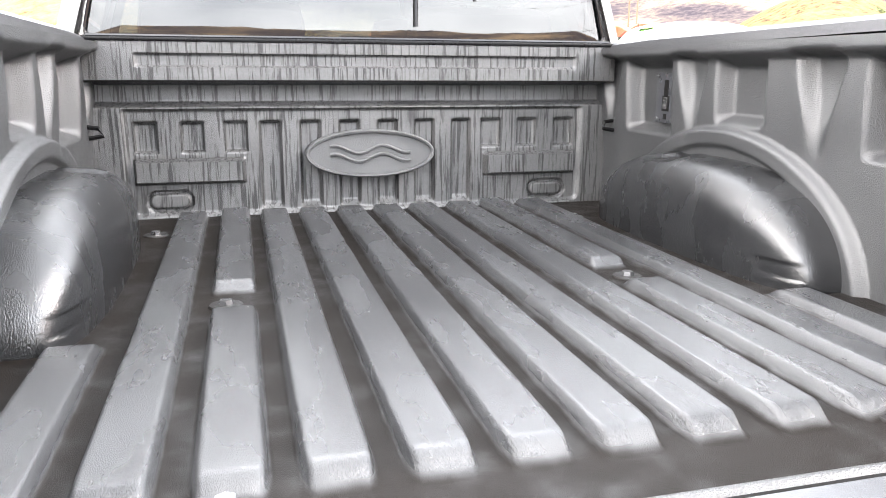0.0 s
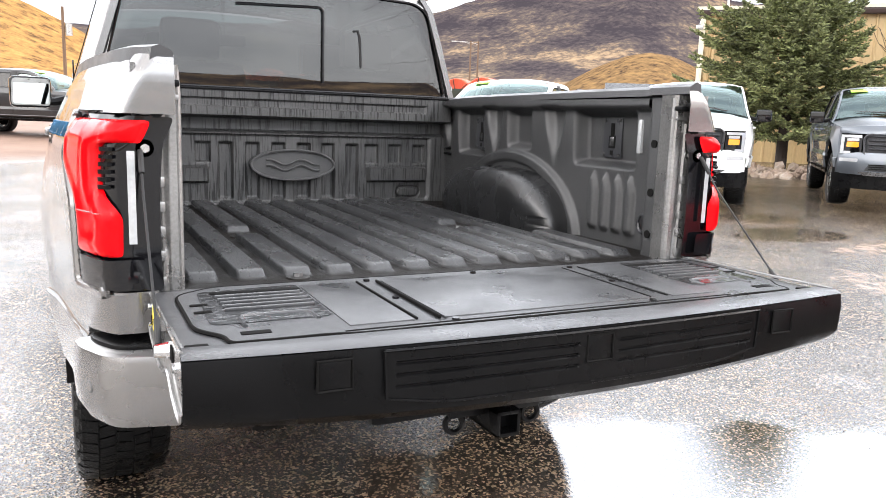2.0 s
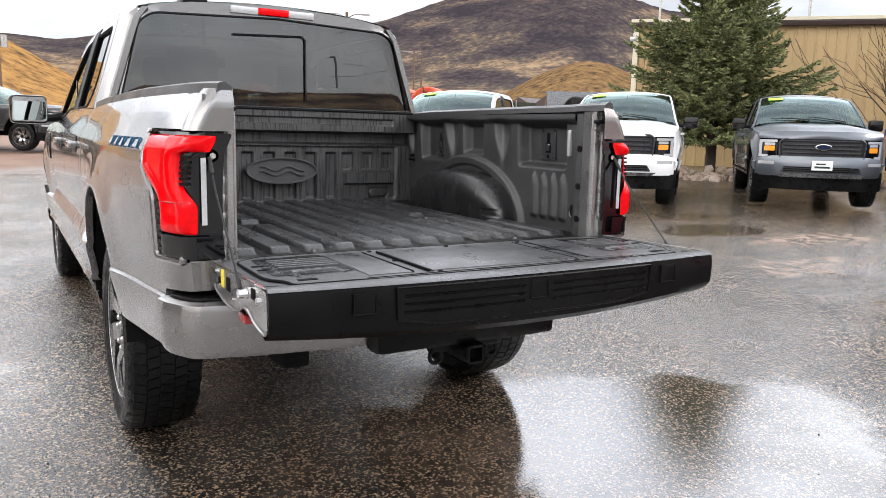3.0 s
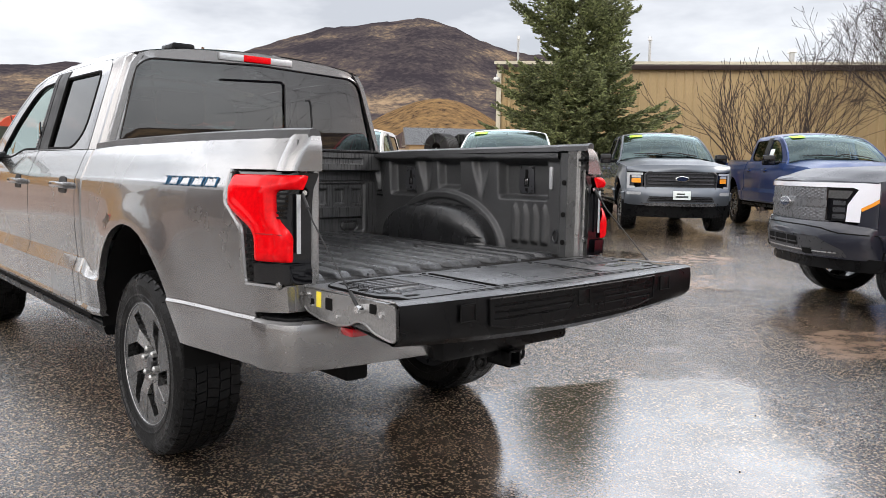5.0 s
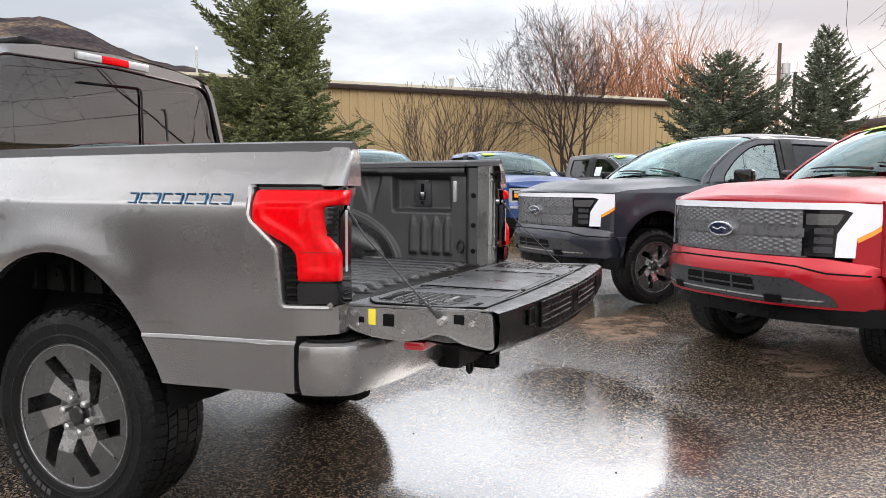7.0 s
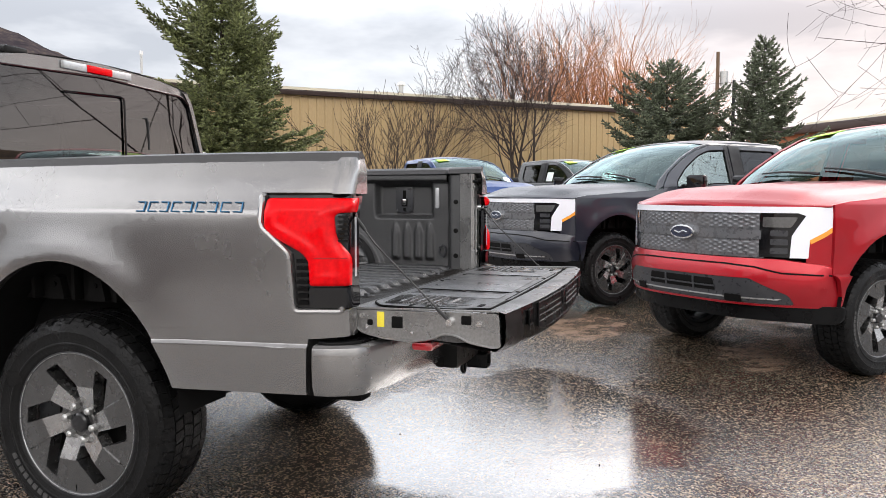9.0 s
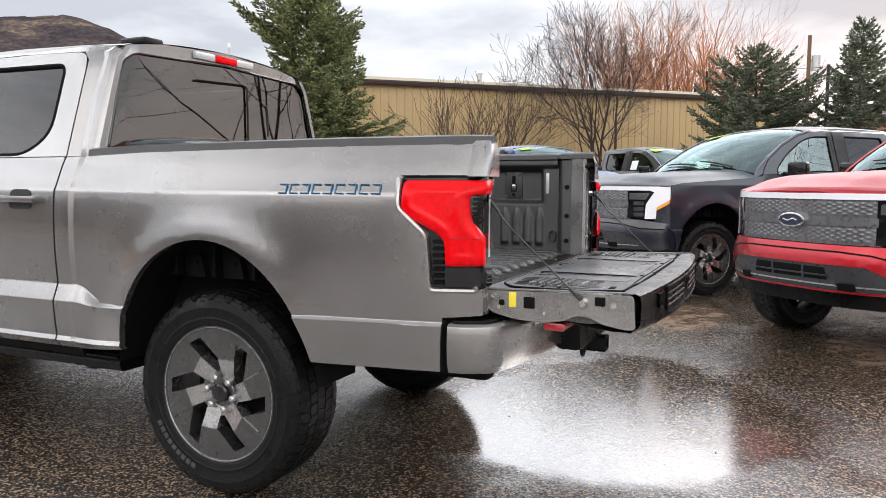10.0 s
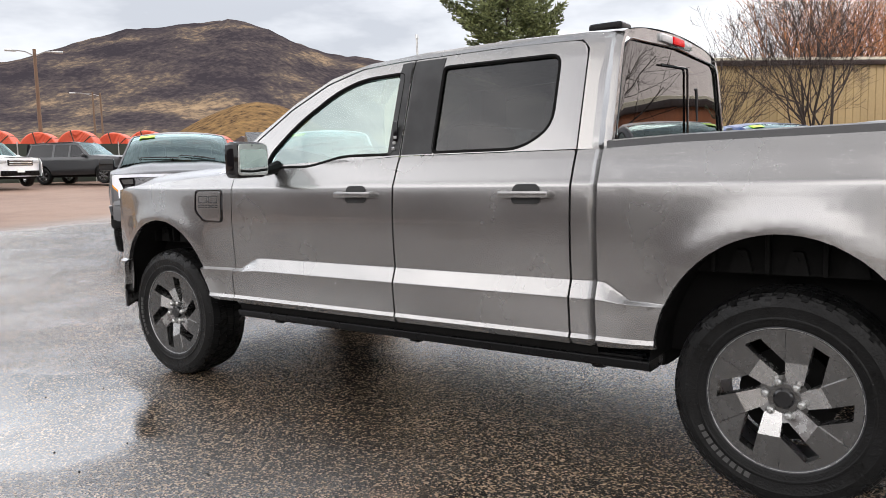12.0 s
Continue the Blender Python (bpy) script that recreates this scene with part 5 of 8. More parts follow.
        # lamp pocket closing the hole
        bm = bmesh.new()
        grid(bm, lambda u, v: (-0.797 - 0.012 * u, -1.08 + 0.20 * u, 0.88 + 0.40 * v), 3, 3)
        grid(bm, lambda u, v: (-0.797 - 0.10 * u, -1.05 + 0.26 * u, 0.882 + 0.398 * v), 3, 3)
        part("lamp_pocket", flip(bm), M_GLOSS, truck)


def tail_lamps(truck):
    """Wrap-round tail lamps: red hooked lens, dark louvred corner, black foot and clear reversing strip."""
    def lampfn(off):
        def fn(u, z):
            # u runs from the front edge (0.82) round the corner (1.10) onto the rear face
            if u < 1.07:
                y = -u
                x = side(y, z) - 0.004 + off
            else:
                w = u - 1.07
                a = min(w / 0.05, 1) * math.pi / 2
                x0 = side(-1.07, z) - 0.004 + off
                x = x0 - 0.032 * (1 - math.cos(a)) - max(0, w - 0.05)
                y = -1.07 - (0.032 + off) * math.sin(a)
            return (-x, y, z)
        return fn
    red = [(0.826, 1.264), (0.828, 1.152), (0.960, 1.082), (0.982, 1.055), (0.986, 0.972), (1.122, 0.972), (1.124, 1.055), (1.112, 1.075), (1.066, 1.125), (1.056, 1.212), (1.10, 1.216), (1.155, 1.216), (1.155, 1.264)]
    dark = [(0.905, 0.890), (1.20, 0.890), (1.20, 1.272), (0.812, 1.276), (0.818, 1.170), (0.918, 1.085), (0.932, 0.892)]
    foot = [(0.986, 0.900), (1.175, 0.900), (1.175, 0.966), (0.986, 0.966)]
    red_r = rounded(red, [0.02, 0.03, 0.04, 0.03, 0.01, 0.01, 0.02, 0.02, 0.03, 0.03, 0.02, 0.008, 0.012])
    def edge_gap(u, z):
        best = 1.0
        for (a0, b0), (a1, b1) in zip(red_r, red_r[1:] + red_r[:1]):
            du, dz = a1 - a0, b1 - b0
            k = min(1, max(0, ((u - a0) * du + (z - b0) * dz) / (du * du + dz * dz + 1e-12)))
            best = min(best, math.hypot(u - a0 - k * du, z - b0 - k * dz))
        return best
    def lensfn(u, z):
        # rounded towards its edge, with a shallow valley along the middle
        g = edge_gap(u, z)
        return lampfn(0.002 + 0.013 * math.sqrt(min(1, g / 0.026)) - 0.004 * smooth(0.032, 0.050, g))(u, z)
    for s in (-1, 1):
        def flip(b):
            return mirror(b) if s > 0 else b
        base = part("tail_lamp", flip(sheet(rounded(dark[1:], 0.012), lampfn(-0.010), step=0.02)), M_GLOSS, truck, "tail lamp in a gloss black housing", angle=40)
        part("red_lens", flip(sheet(red_r, lensfn, step=0.0085, lip=(0.012, 0, 0))), M_RED_LENS, base, "glossy red hooked lens", angle=40)
        bm = bmesh.new()
        tube(bm, [lampfn(0.0135)(u, 1.066) for u in np.linspace(1.005, 1.100, 14)], 0.0018, 5)
        part("lens_seam", flip(bm), M_RED_REFL, base)
        part("dark_foot", flip(sheet(rounded(foot, 0.01), lampfn(0.008), step=0.02, lip=(0.01, 0, 0))), M_GLOSS, base, "gloss black lower lens", angle=30)
        for i in range(7):
            z = 0.908 + i * 0.0235
            part("louvre", flip(sheet([(0.943, z), (0.980, z), (0.980, z + 0.013), (0.943, z + 0.013)], lampfn(0.004), step=0.02, lip=(0.008, 0, 0))), M_PLASTIC, base)
        for i in range(6):
            z = 1.118 + i * 0.016
            part("louvre", flip(sheet([(1.075, z), (1.105, z), (1.105, z + 0.008), (1.072, z + 0.008)], lampfn(0.003), step=0.02, lip=(0.008, 0, 0))), M_PLASTIC, base)
        bm = bmesh.new()
        grid(bm, lambda u, v: (-0.812 - 0.016 * u, -1.108, 1.00 + 0.20 * v), 4, 8)
        part("reversing_lens", flip(bm), M_CLEAR_LENS, base, "clear reversing lamp lens")
        # pale outline of the body round the lamp
        loop = [(0.808, 1.282), (0.815, 1.168), (0.915, 1.080), (0.928, 0.886), (1.09, 0.886)]
        bm = bmesh.new()
        tube(bm, [lampfn(0.002)(u, z) for u, z in rounded(loop, 0.02)], 0.011, 8)
        part("lamp_edge", flip(bm), M_GREY, base)


def tailgate(truck, mat):
    """The dropped tailgate: painted shell, ribbed inner panel with step plates, textured rear edge, cables."""
    zt = 0.890
    bm = bmesh.new()
    # shell: a shallow box whose outer skin hangs below
    sec = rounded([(-1.085, 0.872), (-1.60, 0.884), (-1.60, 0.805), (-1.45, 0.785), (-1.20, 0.80), (-1.10, 0.815)], 0.015)
    prism(bm, sec, 0, -0.775, 0.775)
    tg = part("tailgate", bm, M_RIM, truck, "open tailgate lying level", angle=30)
    # scalloped end plates
    for s in (-1, 1):
        bm = bmesh.new()
        plate = rounded([(-1.08, 0.880), (-1.60, 0.892), (-1.606, 0.782), (-1.575, 0.780), (-1.50, 0.792), (-1.455, 0.813), (-1.41, 0.816), (-1.372, 0.796), (-1.30, 0.783), (-1.20, 0.788), (-1.12, 0.803), (-1.085, 0.825)], 0.016)
        prism(bm, plate, 0, 0.777 * s, 0.789 * s)
        ep = part("gate_end_plate", bm, M_JAMB, tg, "grey painted end plate", angle=30)
        bm = bmesh.new()
        rim = [(0.792 * s, y, z) for y, z in plate if z < 0.85]
        tube(bm, rim, 0.004, 6)
        part("plate_flange", bm, M_JAMB, ep, "rolled lower flange")
        bm = bmesh.new()
        tube(bm, [(0.788 * s, -1.09, 0.886), (0.788 * s, -1.35, 0.893), (0.788 * s, -1.60, 0.899)], 0.004, 6)
        part("plate_flange", bm, M_JAMB, ep, "rolled upper flange")
        bm = bmesh.new()
        box(bm, (0.790 * s, -1.185, 0.852), (0.004, 0.026, 0.052), 0.001)
        part("warning_label", bm, M_YELLOW, ep, "small yellow label")
        for y, z, r in ((-1.115, 0.862, 0.008), (-1.135, 0.826, 0.008), (-1.535, 0.855, 0.009), (-1.30, 0.812, 0.005)):
            bm = bmesh.new()
            rod(bm, (0.788 * s, y, z), (0.796 * s, y, z), r, n=12)
            part("plate_bolt", bm, M_CHROME, ep)
        for y, z, sy, sz in ((-1.245, 0.845, 0.04, 0.04), (-1.49, 0.865, 0.035, 0.03), (-1.145, 0.84, 0.02, 0.02)):
            bm = bmesh.new()
            box(bm, (0.789 * s, y, z), (0.006, sy, sz), 0.004)
            part("latch_slot", bm, M_UNDER, ep, "dark latch slot")
        # hinge pin and link
        bm = bmesh.new()
        rod(bm, (0.76 * s, -1.075, 0.835), (0.80 * s, -1.075, 0.835), 0.022, n=16)
        part("hinge", bm, M_STEEL, ep)
        # stay cable
        bm = bmesh.new()
        tube(bm, [(0.800 * s, -1.098, 1.200), (0.802 * s, -1.17, 1.11), (0.806 * s, -1.43, 0.868)], 0.0028, 6)
        rod(bm, (0.800 * s, -1.098, 1.200), (0.801 * s, -1.135, 1.155), 0.006)
        rod(bm, (0.804 * s, -1.39, 0.905), (0.806 * s, -1.43, 0.868), 0.006)
        cb = part("stay_cable", bm, M_TRIM, ep, "black steel stay cable")
        bm = bmesh.new()
        rod(bm, (0.788 * s, -1.437, 0.858), (0.815 * s, -1.437, 0.858), 0.016, 0.012, 12)
        part("cable_bolt", bm, M_CHROME, cb, "bright cable end bolt")
    # inner panel with its border
    def panel_z(x, y):
        z = zt
        for xx in (-0.30, 0.30):
            z -= 0.007 * (smooth(0.030, 0.026, abs(x - xx)) - smooth(0.022, 0.018, abs(x - xx))) * smooth(-1.535, -1.52, y) * smooth(-1.135, -1.15, y)
        return z
    out = rounded([(-0.745, -1.165), (-0.66, -1.105), (0.66, -1.105), (0.745, -1.165), (0.745, -1.44), (0.70, -1.50), (0.70, -1.545), (0.62, -1.548), (0.52, -1.548), (0.46, -1.56), (-0.46, -1.56), (-0.52, -1.548), (-0.62, -1.548), (-0.70, -1.545), (-0.70, -1.50), (-0.745, -1.44)], 0.03)
    bm = bmesh.new()
    loop = [(x, y, zt + 0.001) for x, y in out]
    tube(bm, loop + loop[:1], 0.0042, 6)
    part("panel_joint", bm, M_UNDER, tg, "dark joint round the work surface")
    bm = bmesh.new()
    border = rounded([(-0.783, -1.092), (0.783, -1.092), (0.787, -1.575), (-0.787, -1.575)], 0.01)
    prism(bm, border, 2, zt - 0.014, zt - 0.003)
    part("gate_frame", bm, M_PLASTIC_WET_SHEEN, tg, "wet black frame of the gate")
    part("inner_panel", sheet(out, lambda x, y: (x, y, panel_z(x, y) + 0.004), step=0.017, lip=(0, 0, -0.016)), M_PLASTIC_WET_SHEEN, tg, "wet black plastic work surface of the gate", angle=40)
    for x0, x1 in ((-0.47, -0.335), (-0.268, 0.268), (0.335, 0.47)):
        bm = bmesh.new()
        box(bm, ((x0 + x1) / 2, -1.335, zt + 0.0035), (x1 - x0, 0.36, 0.006), 0.002)
        part("step_pad", bm, M_PLASTIC_WET_SHEEN, tg, "wet black knurled pad")
    bm = bmesh.new()
    box(bm, (0, -1.545, zt + 0.003), (0.98, 0.005, 0.005), 0.001)
    part("panel_slot", bm, M_UNDER, tg, "dark joint along the panel's edge")
    for x, y in ((-0.30, -1.145), (-0.30, -1.33), (-0.255, -1.535), (0.30, -1.145), (0.30, -1.33), (0.255, -1.535), (0.0, -1.135)):
        bm = bmesh.new()
        rod(bm, (x, y, zt), (x, y, zt + 0.008), 0.009, 0.008, 10)
        part("panel_bolt", bm, M_GLOSS, tg)
    for s in (-1, 1):
        bm = bmesh.new()
        box(bm, (0.575 * s, -1.175, zt + 0.003), (0.20, 0.020, 0.008), 0.003)
        part("panel_slot", bm, M_UNDER, tg, "dark slot in the panel")
        field = sheet(rounded([(0.475 * s, -1.135), (0.700 * s, -1.155), (0.715 * s, -1.43), (0.475 * s, -1.43)], 0.02), lambda x, y: (x, y, zt + 0.0052), step=0.05)
        part("splashed_field", field, M_PLASTIC_SPLASH, tg, "rain-splashed ribbed field")
        bm = bmesh.new()
        box(bm, (0.755 * s, -1.545, zt - 0.001), (0.040, 0.030, 0.006), 0.002)
        part("corner_pocket", bm, M_UNDER, tg, "dark pocket at the gate's corner")
        bm = bmesh.new()
        box(bm, (0.645 * s, -1.500, zt + 0.003), (0.055, 0.020, 0.006), 0.002)
        part("panel_slot", bm, M_UNDER, tg)
        # raised ribs and the U-shaped ridge of the pull
        for i in range(5):
            bm = bmesh.new()
            box(bm, (0.578 * s, -1.215 - i * 0.029, zt + 0.0075), (0.185, 0.0085, 0.007), 0.0025)
            part("panel_rib", bm, M_PLASTIC_WET_SHEEN, tg)
        bm = bmesh.new()
        tube(bm, [(s * x, y, zt + 0.003) for x, y in ((0.655, -1.455), (0.655, -1.395), (0.648, -1.383), (0.635, -1.378), (0.53, -1.378), (0.517, -1.383), (0.51, -1.395), (0.51, -1.44))], 0.0055, 8)
        part("pull_ridge", bm, M_PLASTIC_WET_SHEEN, tg, "raised ridge of the pull")
        bm = bmesh.new()
        box(bm, (0.578 * s, -1.391, zt + 0.0025), (0.125, 0.010, 0.005), 0.001)
        part("panel_slot", bm, M_UNDER, tg)
        for x in (0.275, 0.326):
            bm = bmesh.new()
            box(bm, (x * s, -1.325, zt + 0.003), (0.0045, 0.36, 0.007), 0.001)
            part("panel_slot", bm, M_UNDER, tg)
        for y in (-1.27, -1.33):
            bm = bmesh.new()
            box(bm, (0.712 * s, y, zt + 0.004), (0.035, 0.012, 0.006), 0.002)
            part("panel_slot", bm, M_UNDER, tg)
    # rear edge cover: textured black with a bulging middle
    def lowz(x):
        return 0.766 - 0.030 * (1 - (x / 0.79) ** 2)
    bm = bmesh.new()
    def ef(u, v):
        x = -0.79 + 1.58 * u
        bulge = 0.045 * (1 - (x / 0.79) ** 2)
        prof = [(-1.555, 0.893), (-1.60, 0.897), (-1.620, 0.890), (-1.625, 0.86), (-1.622, 0.80), (-1.615, lowz(x) + 0.02), (-1.590, lowz(x)), (-1.50, lowz(x) + 0.02)]
        y, z = prof[round(v * 7)]
        return (x, y - bulge * (1 if 0 < round(v * 7) < 7 else 0.5), z)
    grid(bm, ef, 44, 7)
    top = bmesh.new()
    grid(top, lambda u, v: Vector(ef(u, v * 2 / 7 if v < 1 else 2 / 7)) + Vector((0, 0, 0.0025)), 44, 2)
    bmesh.ops.recalc_face_normals(top, faces=top.faces[:])
    bmesh.ops.holes_fill(bm, edges=[e for e in bm.edges if e.is_boundary and (abs(e.verts[0].co.x) > 0.789 and abs(e.verts[1].co.x) > 0.789)], sides=10)
    bmesh.ops.recalc_face_normals(bm, faces=bm.faces[:])
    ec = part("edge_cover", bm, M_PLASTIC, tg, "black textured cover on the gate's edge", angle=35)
    # same cover, its upper face coloured paler for the sky's sheen
    part("edge_top", top, M_PLASTIC_WET_SHEEN, ec, "wet upper face of the edge cover, coloured paler for sky sheen", angle=35)
    def edge_y(x):
        return -1.6235 - 0.045 * (1 - (x / 0.79) ** 2)
    # flip-out step panel with grooves
    low_e = [(-0.45, 0.800), (-0.34, 0.782), (0.34, 0.782), (0.45, 0.800)]
    rows = (0.861, 0.839, 0.817)
    def sp(x, z):
        g = 0.0
        for zz in rows:
            g += 0.005 * smooth(0.004, 0.001, abs(z - zz)) * (1 if 0.05 < abs(x) < 0.435 else 0)
        return (x, edge_y(x) - 0.006 + g, z)
    cuts = [zz + d for zz in rows for d in (-0.0045, -0.001, 0.001, 0.0045)]
    outline = low_e + [(0.455, 0.884), (-0.455, 0.884)]
    part("step_cover", sheet(outline, sp, step=0.05, lines_u=(-0.436, -0.434, -0.051, -0.049, 0.049, 0.051, 0.434, 0.436), lines_v=cuts, lip=(0, 0.006, 0)), M_PLASTIC, ec, "black grooved step cover", angle=25)
    bm = bmesh.new()
    rim_pts = [Vector(sp(x, z)) + Vector((0, -0.001, 0)) for x, z in ([(x, 0.886) for x in np.linspace(-0.457, 0.457, 20)] + [(x, curve(x, low_e) - 0.002) for x in np.linspace(0.452, -0.452, 20)])]
    tube(bm, rim_pts + rim_pts[:1], 0.0032, 5)
    part("step_rim", bm, M_PLASTIC, ec)
    for x in (-0.545, 0.0, 0.545):
        bm = bmesh.new()
        box(bm, (x, edge_y(x) - 0.003, 0.850), (0.058, 0.008, 0.050), 0.003)
        bt = part("square_button", bm, M_PLASTIC, ec, "small square black button")
        bm = bmesh.new()
        sq = [(x + dx, edge_y(x) - 0.0065, 0.850 + dz) for dx, dz in ((-0.031, -0.027), (0.031, -0.027), (0.031, 0.027), (-0.031, 0.027))]
        tube(bm, sq + sq[:1], 0.0028, 5)
        part("button_rim", bm, M_UNDER, bt)
    # painted outer skin under the gate, with spoiler lip and reflector
    bm = bmesh.new()
    def sk(u, v):
        x = -0.775 + 1.55 * u
        y = -1.10 - 0.47 * v
        return (x, y, 0.796 - 0.030 * smooth(0.5, 1.0, v) - 0.01 * math.sin(v * math.pi))
    grid(bm, sk, 20, 12)
    part("outer_skin", bm, mat, tg, angle=40)
    bm = bmesh.new()
    box(bm, (0, -1.33, 0.765), (1.56, 0.075, 0.03), 0.012)
    part("light_strip", bm, M_RED_REFL, tg, "dark red light strip on the outer skin")


def bumper(truck, mat):
    half = [(0.0, -1.262), (0.35, -1.252), (0.62, -1.222)] + rounded([(0.72, -1.206), (0.885, -1.165), (0.938, -1.06), (0.946, -1.005)], [0, 0.045, 0.06, 0], 6)
    plan = [(-x, y) for x, y in half[:0:-1]] + half
    prof = [(0.075, 0.776), (0.014, 0.774), (0.004, 0.768), (0.0, 0.752), (-0.003, 0.70), (0.002, 0.64), (0.022, 0.604), (0.07, 0.592)]
    bm = bmesh.new()
    rows_b = []
    for k, (x, y) in enumerate(plan):
        p0, p1 = plan[max(k - 1, 0)], plan[min(k + 1, len(plan) - 1)]
        t_ = Vector((p1[0] - p0[0], p1[1] - p0[1], 0)).normalized()
        n_ = Vector((-t_.y, t_.x, 0))
        rows_b.append([bm.verts.new((x + n_.x * d, y + n_.y * d, z)) for d, z in prof])
    for r0, r1 in zip(rows_b, rows_b[1:]):
        for k in range(len(prof) - 1):
            bm.faces.new((r0[k], r0[k + 1], r1[k + 1], r1[k]))
    bmesh.ops.recalc_face_normals(bm, faces=bm.faces[:])
    bu = part("rear_bumper", bm, mat, truck, "body-coloured rear bumper", angle=35)
    bm = bmesh.new()
    prism(bm, rounded([(-0.915, -1.0), (-0.905, -1.06), (-0.862, -1.135), (-0.4, -1.215), (0.4, -1.215), (0.862, -1.135), (0.905, -1.06), (0.915, -1.0)], 0.03), 2, 0.768, 0.784, 0.004)
    part("bumper_step", bm, M_PLASTIC, bu, "black bumper step pad")
    for s in (-1, 1):
        for x, y, z, nx, ny in ((0.917, -1.10, 0.690, 0.89, -0.45), (0.76, -1.194, 0.692, 0.23, -1)):
            bm = bmesh.new()
            p = Vector((x * s, y, z))
            d = Vector((nx * s, ny, 0)).normalized()
            rod(bm, p - d * 0.02, p + d * 0.006, 0.016, 0.014, 18)
            part("parking_sensor", bm, M_JAMB, bu, "round parking sensor")
    both("bumper_gap", lambda: sheet([(-1.05, 0.59), (-0.95, 0.59), (-0.95, 0.80), (-1.05, 0.80)], lambda y, z: (-side(y, z) + 0.035, y, z), step=0.1), M_UNDER, truck, "dark gap ahead of the bumper")
    # plate recess, hitch receiver and chain bracket
    bm = bmesh.new()
    box(bm, (0, -1.27, 0.655), (0.70, 0.10, 0.13), 0.02)
    part("bumper_centre", bm, M_PLASTIC, bu, "black centre of the bumper")
    bm = bmesh.new()
    for dx, dz, sx, sz in ((-0.028, 0, 0.010, 0.066), (0.028, 0, 0.010, 0.066), (0, 0.028, 0.066, 0.010), (0, -0.028, 0.066, 0.010)):
        box(bm, (dx, -1.25, 0.560 + dz), (sx, 0.20, sz), 0.003)
    box(bm, (0, -1.30, 0.560), (0.047, 0.02, 0.047), 0.0)
    hi = part("hitch_receiver", bm, M_PLASTIC, truck, "square black hitch receiver")
    for s in (-1, 1):
        bm = bmesh.new()
        ring = [(0.11 * s + 0.024 * math.cos(a), -1.27, 0.548 + 0.024 * math.sin(a)) for a in np.linspace(0, math.tau, 17)]
        tube(bm, ring, 0.008, 6)
        box(bm, (0.07 * s, -1.27, 0.580), (0.12, 0.03, 0.03), 0.006)
        part("chain_loop", bm, M_PLASTIC, hi)
    bm = bmesh.new()
    rod(bm, (-0.45, -1.12, 0.62), (0.45, -1.12, 0.62), 0.035, n=14)
    part("hitch_bar", bm, M_UNDER, hi)


def bars(parent, name, mat, x_at, y0, y1, z, h, count, label=""):
    """A row of plain bars standing for a name that is not spelt."""
    w = (y1 - y0) / count
    for i in range(count):
        bm = bmesh.new()
        y = y0 + (i + 0.5) * w
        t = 0.0045
        for dz in (h / 2 - t / 2, -h / 2 + t / 2):
            box(bm, (-x_at(y, z + dz) - 0.002, y, z + dz), (0.006, w * 0.72, t), 0.001)
        lean = math.atan2(x_at(y, z - h / 2) - x_at(y, z + h / 2), h)
        box(bm, (-(x_at(y, z - h / 2) + x_at(y, z + h / 2)) / 2 - 0.002, y + w * (0.33 if i % 2 else -0.33), z), (0.006, t, h), 0.001, Matrix.Rotation(lean, 4, "Y"))
        part(name, bm, mat, parent, label)


